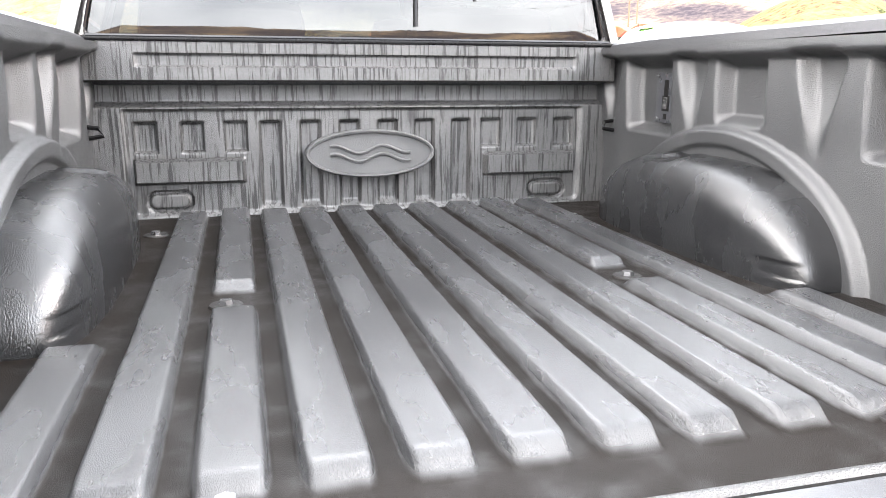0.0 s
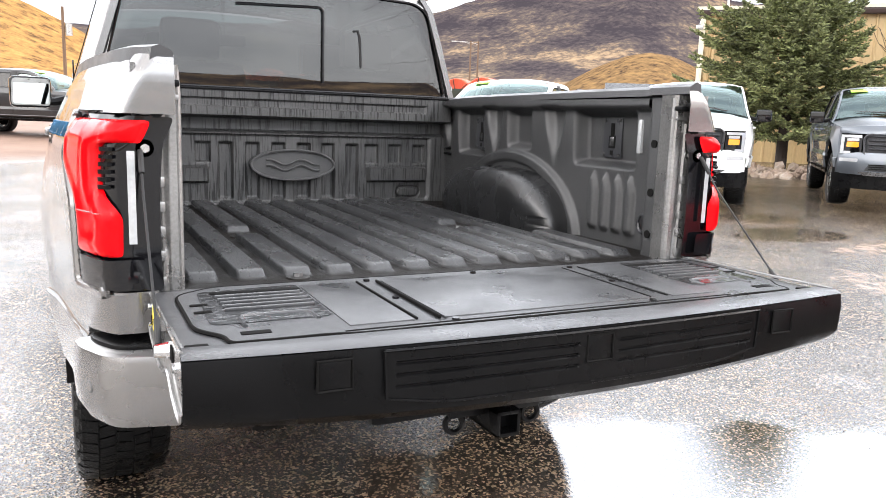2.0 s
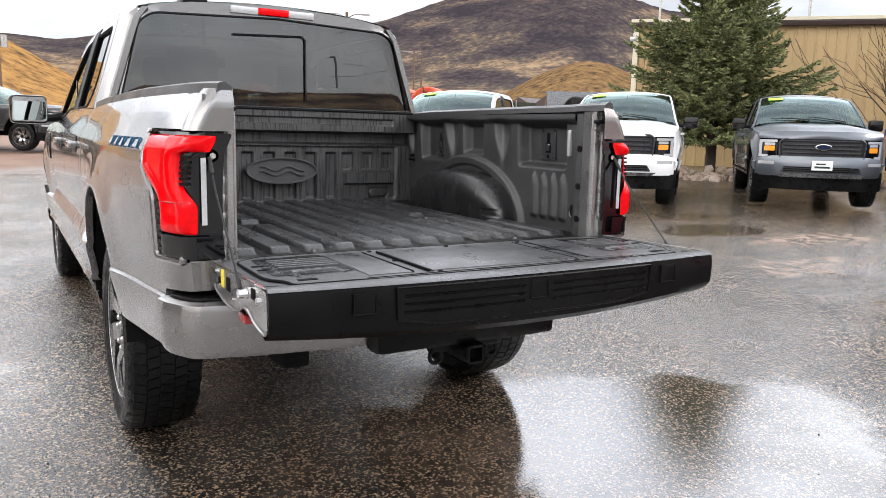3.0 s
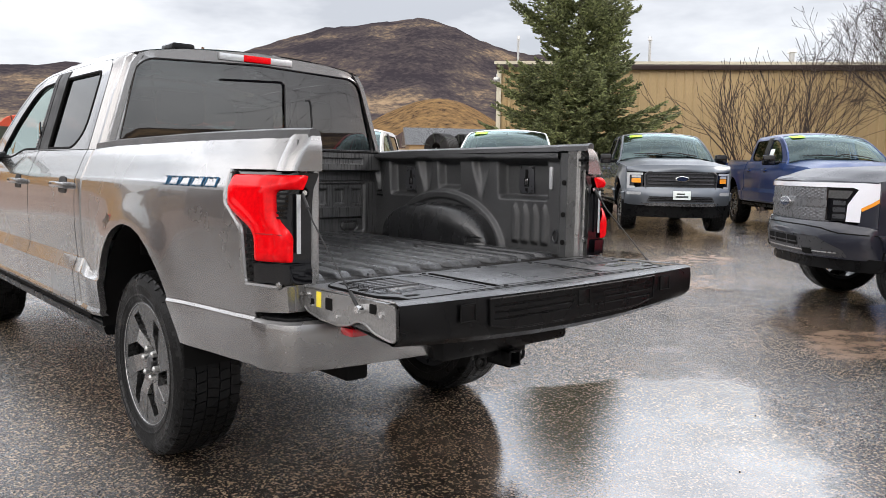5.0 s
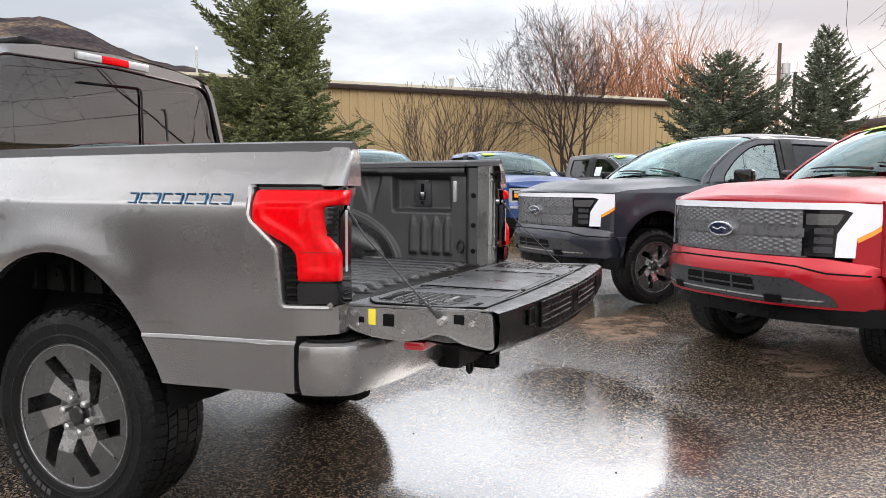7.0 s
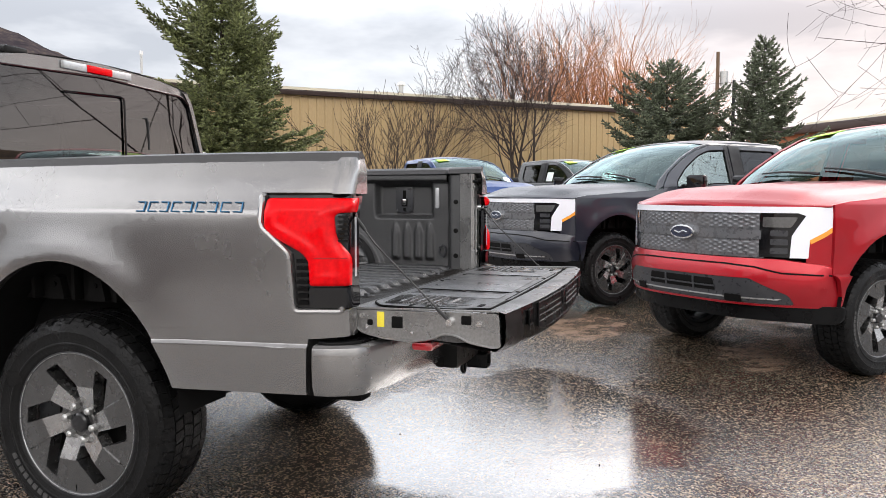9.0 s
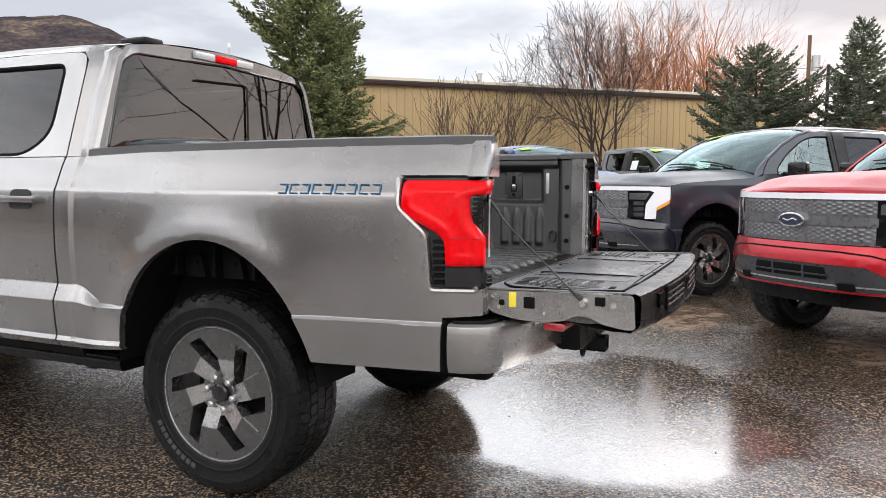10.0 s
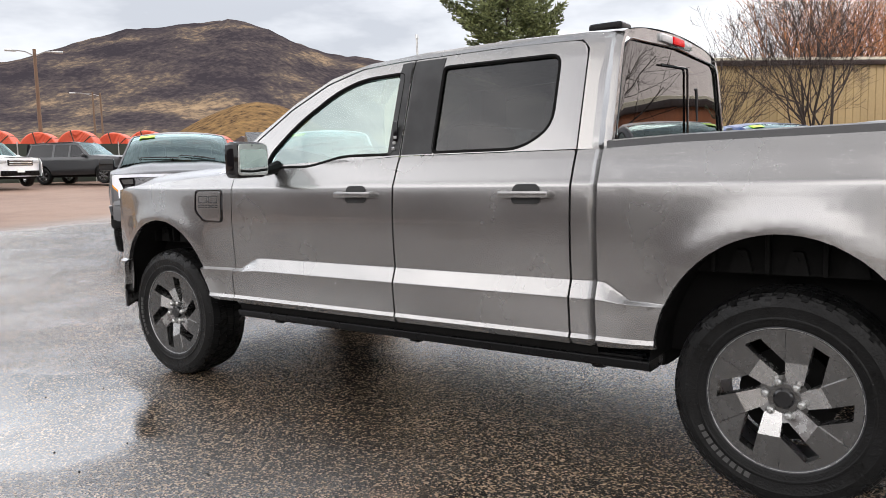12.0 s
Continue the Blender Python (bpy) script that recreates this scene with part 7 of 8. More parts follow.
def grille_front(truck, mat, bumper_mat, tall=0.0):
    """Open black grille with bars between clamp-shaped headlamps."""
    z0, z1 = 0.79, 1.12 + tall
    g = part("grille", front_plate(rounded([(-0.64, z0), (0.64, z0), (0.66, z1 - 0.06), (0.60, z1), (-0.60, z1), (-0.66, z1 - 0.06)], 0.04), -0.03, 0.06), M_GRILLE_BLACK, truck, "black barred grille")
    for i in range(5):
        z = z0 + 0.045 + i * (z1 - z0 - 0.08) / 4
        bm = bmesh.new()
        grid(bm, lambda u, v: (-0.57 + 1.14 * u, nose(-0.57 + 1.14 * u) - 0.012 + 0.022 * math.sin(v * math.pi), z - 0.018 + 0.036 * v), 16, 4)
        part("grille_bar", bm, M_GRILLE_BLACK, g)
    bm = bmesh.new()
    loop = [(x, nose(x) + 0.004, z) for x, z in rounded([(-0.61, z0 + 0.01), (0.61, z0 + 0.01), (0.63, z1 - 0.06), (0.57, z1 - 0.01), (-0.57, z1 - 0.01), (-0.63, z1 - 0.06)], 0.05)]
    tube(bm, loop + loop[:1], 0.016, 6)
    part("grille_surround", bm, M_GRILLE_BLACK, g)
    bm = bmesh.new()
    ov = [(0.12 * math.cos(a), 0.99 + tall / 2 + 0.05 * math.sin(a)) for a in np.linspace(0, math.tau, 33)[:-1]]
    prism(bm, ov, 1, nose(0) - 0.01, nose(0) + 0.035, 0.004)
    em = part("oval_emblem", bm, M_CHROME, g, "chrome-rimmed oval emblem")
    bm = bmesh.new()
    prism(bm, [(x * 0.86, 0.99 + tall / 2 + (z - 0.99 - tall / 2) * 0.8) for x, z in ov], 1, nose(0) + 0.02, nose(0) + 0.038)
    part("emblem_field", bm, M_OVAL, em)
    for s in (-1, 1):
        def flip(b):
            return mirror(b) if s > 0 else b
        hl = part("headlamp", flip(front_plate(rounded([(-0.93, 0.81), (-0.67, 0.81), (-0.67, 1.10), (-0.935, 1.10)], 0.03), 0.0, 0.04)), M_GLOSS, truck, "headlamp with a clear C-shaped edge")
        part("lamp_edge", flip(front_plate([(-0.932, 0.815), (-0.80, 0.815), (-0.80, 0.855), (-0.885, 0.855), (-0.885, 1.055), (-0.68, 1.055), (-0.68, 1.095), (-0.932, 1.095)], 0.008, 0.04)), M_CLEAR_LENS, hl, "clear daytime lamp")
        part("turn_signal", flip(front_plate(rounded([(-0.855, 0.915), (-0.71, 0.915), (-0.71, 0.995), (-0.855, 0.995)], 0.015), 0.010, 0.05)), M_AMBER, hl, "amber turn signal")
        part("lamp_unit", flip(front_plate(rounded([(-0.855, 1.005), (-0.71, 1.005), (-0.71, 1.045), (-0.855, 1.045)], 0.01), 0.008, 0.05)), M_CLEAR_LENS, hl)
    low_front(truck, mat, False, bumper_mat)


def low_front(truck, mat, electric, bumper_mat=None):
    bm_mat = bumper_mat or mat
    def roll(x, z):
        return 0.035 * math.sin(min(1, max(0, (z - 0.52) / 0.32)) * math.pi)
    hole = rounded([(-0.80, 0.53), (0.80, 0.53), (0.77, 0.60), (0.58, 0.705), (-0.58, 0.705), (-0.77, 0.60)], 0.02) if electric else rounded([(-0.62, 0.575), (0.62, 0.575), (0.56, 0.675), (-0.56, 0.675)], 0.03)
    out = rounded([(-1.00, 0.515), (1.00, 0.515), (1.035, 0.66), (1.03, 0.735), (0.94, 0.80), (0.72, 0.84), (-0.72, 0.84), (-0.94, 0.80), (-1.03, 0.735), (-1.035, 0.66)], 0.03)
    fb = part("front_bumper", front_plate(out, 0.012, 0.05, (hole,), 0.05, roll), bm_mat, truck, "front bumper with a dark lower intake", angle=40)
    part("intake", front_plate(hole, 0.004, 0.1, (), 0.02, roll), M_GRILLE_BLACK, fb, "dark grey lower insert")
    if electric:
        part("intake_opening", front_plate(rounded([(-0.33, 0.60), (0.33, 0.60), (0.31, 0.685), (-0.31, 0.685)], 0.01), 0.008, 0.1, (), 0.003, roll), M_UNDER, fb)
        for x in (-0.14, 0.14):
            part("intake_post", front_plate([(x - 0.008, 0.60), (x + 0.008, 0.60), (x + 0.008, 0.685), (x - 0.008, 0.685)], 0.014, 0.1, (), 0.006, roll), M_GRILLE_BLACK, fb)
        part("intake_bar", front_plate([(-0.33, 0.625), (0.33, 0.625), (0.33, 0.636), (-0.33, 0.636)], 0.014, 0.1, (), 0.006, roll), M_GRILLE_BLACK, fb)
        part("lip_line", front_plate([(-0.72, 0.560), (0.72, 0.560), (0.74, 0.570), (-0.74, 0.570)], 0.012, 0.1, (), 0.008, roll), M_RIM_CUT, fb, "bright lower lip line")
        for s in (-1, 1):
            hk = front_plate(rounded([(-0.52, 0.535), (-0.40, 0.535), (-0.40, 0.585), (-0.52, 0.585)], 0.015), 0.014, 0.1, (), 0.004, roll)
            part("tow_eye_slot", mirror(hk) if s > 0 else hk, M_UNDER, fb)
            sn = front_plate(rounded([(-0.925, 0.625), (-0.895, 0.625), (-0.895, 0.655), (-0.925, 0.655)], 0.01), 0.016, 0.1, (), 0.004, roll)
            part("parking_sensor", mirror(sn) if s > 0 else sn, bm_mat, fb)
        seam = [(-1.02, 0.730), (-0.74, 0.742), (-0.60, 0.778), (-0.40, 0.792), (0.40, 0.792), (0.60, 0.778), (0.74, 0.742), (1.02, 0.730)]
        part("bumper_seam", front_plate(seam + [(x, z + 0.011) for x, z in seam[::-1]], 0.0145, 0.05, (), 0.003, roll), M_UNDER, fb)
    else:
        for i in range(3):
            bm = bmesh.new()
            z = 0.60 + i * 0.03
            grid(bm, lambda u, v: (-0.55 + 1.1 * u, nose(-0.55 + 1.1 * u) + 0.05, z + 0.012 * v), 12, 1)
            part("intake_slat", bm, M_PLASTIC, fb)
        for s in (-1, 1):
            bm = front_plate(rounded([(-0.90, 0.70), (-0.70, 0.70), (-0.70, 0.75), (-0.90, 0.75)], 0.015), 0.05, 0.08)
            part("fog_lamp_bezel", mirror(bm) if s > 0 else bm, M_CLEAR_LENS, fb)
        part("skid_plate", front_plate(rounded([(-0.62, 0.505), (0.62, 0.505), (0.70, 0.56), (-0.70, 0.56)], 0.02), 0.042, 0.08), M_RIM, fb, "grey skid plate")
    dam = 0.41 if electric else 0.30
    va = front_plate(rounded([(-0.95, dam), (0.95, dam), (0.99, 0.44), (1.00, 0.53), (-1.00, 0.53), (-0.99, 0.44)], 0.03), -0.045, 0.06)
    part("valance", va, M_PLASTIC, fb, "black lower valance")
    # strip between hood, lamps and fender ends
    bm = bmesh.new()
    def lip_fn(u, v):
        a = Vector(hood(u, 1.0))
        px, py = front_at(a.x)
        b = Vector((a.x, max(py, a.y) + 0.004, 1.190 if electric else 1.115))
        return a.lerp(b, v) + Vector((0, 0.018 * math.sin(v * math.pi), 0))
    grid(bm, lip_fn, 36, 5)
    part("hood_lip", bm, mat, truck)
    bm = bmesh.new()
    grid(bm, lambda u, v: (-0.90 + 1.8 * u, nose(-0.9 + 1.8 * u) - 0.09, 0.42 + 0.75 * v), 10, 4)
    part("radiator_panel", bm, M_UNDER, truck)


def plain_bed(truck, mat):
    """Bed of a parked pickup: sides, floor, walls and a shut tailgate."""
    bed_sides(truck, mat)
    bm = bmesh.new()
    box(bm, (0, -0.2, 0.87), (1.60, 1.70, 0.03), 0.005)
    box(bm, (0, 0.66, 1.12), (1.60, 0.04, 0.52), 0.005)
    for s in (-1, 1):
        box(bm, (0.80 * s, -0.2, 1.12), (0.03, 1.70, 0.52), 0.005)
    part("bed_liner", bm, M_LINER, truck, "black bed liner")
    bm = bmesh.new()
    box(bm, (0, -1.075, 1.10), (1.58, 0.07, 0.54), 0.02)
    part("tailgate", bm, mat, truck)
    both("rear_corner", lambda: sheet([(0.78, 0.80), (0.90, 0.80), (0.90, 1.37), (0.78, 1.37)], lambda x, z: (-x, -1.09, z), step=0.1), mat, truck)
    both("tail_lamp", lambda: sheet([(-1.10, 0.89), (-0.94, 0.89), (-0.83, 1.17), (-0.82, 1.28), (-1.10, 1.28)], lambda y, z: (-side(y, z) - 0.003, y, z), step=0.08), M_RED_LENS, truck, "red tail lamp")
    bm = bmesh.new()
    box(bm, (0, -1.14, 0.69), (1.84, 0.22, 0.19), 0.04)
    part("rear_bumper", bm, mat, truck)


def year_sticker(truck):
    """Lime model-year sticker at the top of the windscreen, and a paper sheet in the side window."""
    cu = bpy.data.curves.new("year", "FONT")
    cu.body, cu.size, cu.align_x, cu.align_y, cu.extrude = "23", 0.20, "CENTER", "CENTER", 0.002
    tmp = bpy.data.objects.new("year", cu)
    scene.collection.objects.link(tmp)
    dg = bpy.context.evaluated_depsgraph_get()
    me = bpy.data.meshes.new_from_object(tmp.evaluated_get(dg))
    bpy.data.objects.remove(tmp)
    p, ex = on_shield(0.83, 0.17, 0.004), on_shield(0.73, 0.17, 0.004) - on_shield(0.83, 0.17, 0.004)
    ey = on_shield(0.83, 0.09, 0.004) - p
    ex.normalize()
    ez = ex.cross(ey).normalized()
    ey = ez.cross(ex)
    m = Matrix(((ex.x, ey.x, ez.x, p.x), (ex.y, ey.y, ez.y, p.y), (ex.z, ey.z, ez.z, p.z), (0, 0, 0, 1)))
    bm = bmesh.new()
    box(bm, (0, 0, 0), (0.25, 0.22, 0.003), 0.001)
    bm.transform(m)
    st = part("year_sticker", bm, M_LIME, truck, "lime model-year sticker reading 23")
    bm = bmesh.new()
    bm.from_mesh(me)
    bm.transform(m)
    part("numerals", bm, M_YELLOW, st, "yellow numerals 23", angle=60)
    bm = bmesh.new()
    grid(bm, lambda u, v: on_shield(0.40 + 0.09 * u, 0.16 + 0.03 * v, -0.004), 2, 1)
    solid(bm, 0.002)
    part("toll_tag", bm, M_PAPER, truck, "small white tag behind the windscreen")


def window_sheet(truck):
    bm = bmesh.new()
    box(bm, (cabside(2.05, 1.5) - 0.008, 2.02, 1.50), (0.004, 0.22, 0.22), 0.001, Matrix.Rotation(radians(-17), 4, "Y"))
    part("price_sheet", bm, M_PAPER, truck, "white price sheet in the side window")


def plate(truck):
    bm = bmesh.new()
    box(bm, (0, nose(0) + 0.062, 0.70), (0.305, 0.008, 0.152), 0.004)
    p = part("dealer_plate", bm, M_PAPER, truck, "white dealer plate")
    bm = bmesh.new()
    box(bm, (0.0, nose(0) + 0.068, 0.675), (0.22, 0.004, 0.03), 0.001)
    part("plate_bar", bm, M_INK, p)
    bm = bmesh.new()
    box(bm, (0.02, nose(0) + 0.068, 0.725), (0.14, 0.004, 0.025), 0.001)
    part("plate_bar", bm, M_FENCE, p)


def parked(x, y, rz, mat, electric, label, bumper_mat=None, rim_label="dark alloy rim", extras=(), tall=0.0):
    t = thing("pickup_truck", pose(x, y, ground_z(x, y) - 0.004, 0, 0, rz), label, "pickup truck", "parked pickups")
    door_parts(t, mat)
    cab(t, mat)
    wheels(t, rim_label)
    underbody(t)
    side_mirrors(t, M_PLASTIC if not electric else mat)
    plain_bed(t, mat)
    if electric:
        bar_front(t, mat)
    else:
        grille_front(t, mat, bumper_mat, tall)
    year_sticker(t)
    for e in extras:
        e(t)
    return t


# the main pickup wears the same front end
bar_front(main, M_GREY)
parked(8.71, -3.15, 46.8, M_NAVY, True, "dark navy crew-cab electric pickup with a white light bar", extras=(window_sheet,))
parked(6.15, -5.26, 46.8, M_RED, True, "red crew-cab electric pickup with a white light bar")
parked(13.35, 7.12, 132.7, M_SILVER, False, "blue-grey crew-cab pickup with a dealer plate", M_SILVER, extras=(plate,))
parked(10.43, 8.63, 131.5, M_WHITE, False, "white crew-cab pickup with a black grille", M_WHITE, tall=0.03)
parked(8.10, 10.90, 132.0, M_WHITE, False, "white crew-cab pickup parked in the row", M_WHITE)
parked(14.92, 4.56, 134.1, M_BLUE, False, "bright blue crew-cab pickup with a window sheet", M_BLUE, extras=(window_sheet,))
parked(16.6, 2.2, 140.0, M_BLACKP, False, "black crew-cab pickup with a window sheet", M_BLACKP, extras=(window_sheet,))
parked(5.70, 12.72, 143.0, M_SLATE, True, "grey crew-cab electric pickup facing the lot")
parked(-3.2, 24.5, 235.0, M_BLACKP, False, "black crew-cab pickup far across the lot", M_BLACKP)


# ---- sport utility wagons at the lot's far side ----
def wagon(x, y, rz, mat, label):
    t = thing("suv", pose(x, y, ground_z(x, y) - 0.004, 0, 0, rz), label, "suv", "suvs by the fence")
    def wx(z):
        return curve(z, [(0.35, 0.92), (0.6, 0.985), (1.1, 0.985), (1.22, 0.95), (1.85, 0.74), (1.93, 0.60)])
    def fn(yy, z):
        xx = wx(z)
        xx -= 0.12 * smooth(3.9, 4.35, yy) + 0.10 * smooth(-0.7, -1.0, yy)
        return (-xx, yy, z)
    W = 3.11
    def arch(cy):
        return [(cy + 0.44 * math.cos(a), 0.42 + 0.46 * math.sin(a)) for a in np.linspace(0, math.pi, 14)]
    out = [(-1.02, 0.42)] + [(-0.98, 1.15), (-0.80, 1.86), (-0.6, 1.91), (1.3, 1.93), (1.75, 1.88), (2.45, 1.30), (3.9, 1.16), (4.1, 0.95), (4.08, 0.42)] + [p for p in arch(W)] + [p for p in arch(0)]
    wins = [rounded([(0.62, 1.24), (1.35, 1.24), (1.35, 1.80), (0.62, 1.82)], 0.04), rounded([(-0.75, 1.28), (0.50, 1.24), (0.50, 1.82), (-0.62, 1.80)], 0.06), rounded([(1.45, 1.24), (2.30, 1.24), (1.75, 1.76), (1.45, 1.80)], 0.05)]
    both("body_side", lambda: sheet(out, fn, holes=wins, step=0.09, lip=(0.03, 0, 0)), mat, t, angle=35)
    for w in wins:
        both("window_pane", lambda: sheet(w, lambda yy, z: (fn(yy, z)[0] + 0.01, yy, z), step=0.3), M_GLASS_DARK, t)
    bm = bmesh.new()
    prof = [(-1.02, 0.45), (-0.98, 1.15), (-0.80, 1.86), (-0.6, 1.91), (1.3, 1.93), (1.75, 1.88)]
    grid(bm, lambda u, v: ((2 * u - 1) * -fn(curve(v, [(0, -0.80), (0.2, -0.6), (0.8, 1.3), (1, 1.75)]), 1.88)[0] * 1.0, curve(v, [(0, -0.80), (0.2, -0.6), (0.8, 1.3), (1, 1.75)]), curve(v, [(0, 1.86), (0.2, 1.91), (0.8, 1.93), (1, 1.88)]) + 0.03 * (1 - (2 * u - 1) ** 2)), 10, 8)
    part("roof", bm, mat, t)
    bm = bmesh.new()
    grid(bm, lambda u, v: ((2 * u - 1) * (0.72 + 0.20 * v), 1.75 + 0.72 * v + 0.08 * (1 - (2 * u - 1) ** 2), 1.88 - 0.60 * v), 10, 6)
    part("windscreen", outward(bm), M_GLASS_SHIELD, t)
    bm = bmesh.new()
    grid(bm, lambda u, v: ((2 * u - 1) * (0.93 - 0.10 * v), 2.40 + 1.62 * v, 1.29 - 0.12 * v + 0.05 * (1 - (2 * u - 1) ** 2)), 12, 8)
    part("hood", bm, mat, t)
    bm = bmesh.new()
    grid(bm, lambda u, v: ((2 * u - 1) * 0.88, 4.10 - 0.16 * abs(2 * u - 1) ** 3, 0.42 + 0.76 * v), 12, 8)
    fr = part("front_fascia", bm, mat, t)
    bm = bmesh.new()
    box(bm, (0, 4.10, 0.98), (1.05, 0.06, 0.24), 0.03)
    gr = part("grille", bm, M_GLOSS, t, "black grille")
    for z in (0.91, 0.98, 1.05):
        bm = bmesh.new()
        box(bm, (0, 4.135, z), (0.98, 0.02, 0.03), 0.008)
        part("grille_bar", bm, M_CHROME if mat is M_WHITE else M_PLASTIC, gr)
    for s in (-1, 1):
        bm = bmesh.new()
        box(bm, (0.68 * s, 4.02, 1.02), (0.28, 0.12, 0.14), 0.03)
        part("headlamp", bm, M_CLEAR_LENS, t)
        bm = bmesh.new()
        box(bm, (1.06 * s, 2.22, 1.28), (0.18, 0.12, 0.16), 0.04)
        part("side_mirror", bm, mat, t)
    bm = bmesh.new()
    box(bm, (0, 4.06, 0.55), (1.60, 0.10, 0.22), 0.04)
    part("lower_bumper", bm, M_PLASTIC, t)
    bm = bmesh.new()
    box(bm, (0, 4.12, 0.66), (0.305, 0.02, 0.15), 0.004)
    part("front_plate", bm, M_PAPER, t, "white number plate with no characters")
    bm = bmesh.new()
    box(bm, (0, 1.5, 0.42), (1.5, 4.9, 0.20), 0.04)
    box(bm, (0, 0.6, 1.10), (1.5, 0.5, 0.5), 0.1)
    part("underbody", bm, M_UNDER, t)
    bm = bmesh.new()
    grid(bm, lambda u, v: ((2 * u - 1) * 0.86, -1.0 + 0.2 * v, 0.45 + 1.41 * v), 6, 6)
    part("rear_panel", bm, mat, t)
    for k, (wxx, wy, rz2) in enumerate(((-0.84, 0, 0), (-0.84, W, 0), (0.84, 0, 180), (0.84, W, 180))):
        bm = bmesh.new()
        lathe(bm, [(0.24, -0.11), (0.33, -0.13), (0.38, -0.11), (0.39, -0.05), (0.39, 0.05), (0.38, 0.11), (0.24, 0.12)], 40)
        wh = part("wheel", bm, M_RUBBER, t, "black tyre")
        bm = bmesh.new()
        for i in range(6):
            a = i * math.tau / 6
            box(bm, (-0.10, 0.13 * math.sin(a), 0.13 * math.cos(a)), (0.03, 0.06, 0.24), 0.01, Matrix.Rotation(-a, 4, "X"))
        lathe(bm, [(0.0, -0.09), (0.06, -0.10), (0.06, -0.06)], 16)
        lathe(bm, [(0.25, -0.11), (0.235, -0.10), (0.22, 0.05)], 36)
        part("rim", bm, M_RIM, wh, "dark alloy rim")
        wh.matrix_basis = pose(wxx, wy, 0.39, 0, 0, rz2)
    return t


wagon(14.8, 35.0, 204, M_BLACKP, "black full-size suv parked before the fence")
wagon(11.0, 35.5, 186, M_WHITE, "white suv with a bright barred grille")


# ---- tan steel building ----
def building():
    a, b = Vector((17.2, 15.7, 0)), Vector((33.6, -1.9, 0))
    d = (b - a).normalized()
    ang = math.degrees(math.atan2(d.y, d.x))
    length = (b - a).length
    t = thing("steel_building", Matrix.Translation((a.x, a.y, ground_z(a.x, a.y) - 0.1)) @ pose(0, 0, 0, 0, 0, ang), "long tan steel building with ribbed siding and brown eaves", "building")
    H = 4.55
    # siding: raised ribs every 0.61 m with two small beads between
    bm = bmesh.new()
    xs, ys = [], []
    n = int(length / 0.305)
    for i in range(n):
        x0 = i * 0.305
        xs += [x0, x0 + 0.20, x0 + 0.225, x0 + 0.265, x0 + 0.29]
        ys += [0, 0, 0.035, 0.035, 0]
    xs.append(n * 0.305)
    ys.append(0)
    lo = [bm.verts.new((x, y * -1, 0)) for x, y in zip(xs, ys)]
    hi = [bm.verts.new((x, y * -1, H)) for x, y in zip(xs, ys)]
    for i in range(len(xs) - 1):
        bm.faces.new((lo[i], lo[i + 1], hi[i + 1], hi[i]))
    part("wall", bm, M_TAN, t, "tan ribbed steel siding", angle=20)
    # the end wall that faces the lot's far side
    bm = bmesh.new()
    box(bm, (0.05, 8.0, H / 2), (0.10, 16.0, H), 0.0)
    box(bm, (length - 0.05, 8.0, H / 2), (0.10, 16.0, H), 0.0)
    box(bm, (length / 2, 15.95, H / 2), (length, 0.10, H), 0.0)
    part("end_wall", bm, M_TAN, t)
    bm = bmesh.new()
    box(bm, (-0.03, -0.04, H / 2), (0.16, 0.12, H), 0.01)
    part("corner_trim", bm, M_CREAM, t, "cream corner trim")
    bm = bmesh.new()
    tube(bm, [(-0.1, -0.10, H - 0.25), (-0.1, -0.32, H - 0.22), (-0.1, -0.36, H - 0.32)], 0.02, 6)
    box(bm, (-0.1, -0.36, H - 0.40), (0.22, 0.16, 0.14), 0.03)
    part("flood_light", bm, M_STEEL, t, "grey flood light on the corner")
    bm = bmesh.new()
    tube(bm, [(0.35, -0.26, H + 0.02), (0.35, -0.10, H - 0.2), (0.35, -0.09, 0.15), (0.35, -0.22, 0.05)], 0.05, 8)
    part("downspout", bm, M_TAN, t, "tan downspout")
    bm = bmesh.new()
    prism(bm, rounded([(-0.22, H - 0.02), (0.0, H - 0.02), (0.0, H + 0.20), (-0.24, H + 0.20), (-0.26, H + 0.10)], 0.02), 0, -0.15, length + 0.15)
    part("gutter", bm, M_BROWN, t, "dark brown gutter")
    bm = bmesh.new()
    grid(bm, lambda u, v: (-0.2 + (length + 0.4) * u, -0.27 + 8.3 * v, H + 0.205 + 0.85 * v), 30, 2)
    grid(bm, lambda u, v: (-0.2 + (length + 0.4) * u, 16.3 - 8.27 * v, H + 0.205 + 0.85 * v), 30, 2)
    grid(bm, lambda u, v: (-0.2 + (length + 0.4) * u, -0.272, H + 0.14 + 0.10 * v), 30, 1)
    part("roof", bm, M_CREAM, t, "pale cream roof sheet")
    for i in range(int(length / 0.61)):
        bm = bmesh.new()
        tube(bm, [(0.3 + i * 0.61, -0.28, H + 0.23), (0.3 + i * 0.61, 8.0, H + 1.08)], 0.022, 4)
        part("roof_seam", bm, M_CREAM, t)
    for x, y, h, r in ((5.6, 3.0, 1.05, 0.05), (11.5, 5, 0.9, 0.11), (0.6, 3.0, 1.1, 0.04)):
        bm = bmesh.new()
        rod(bm, (x, y, H + 0.4), (x, y, H + 0.5 + h), r, n=12)
        rod(bm, (x, y, H + 0.42 + h), (x, y, H + 0.56 + h), r * 1.7, r * 1.4, 12)
        part("roof_pipe", bm, M_STEEL, t, "galvanised roof vent pipe")


building()


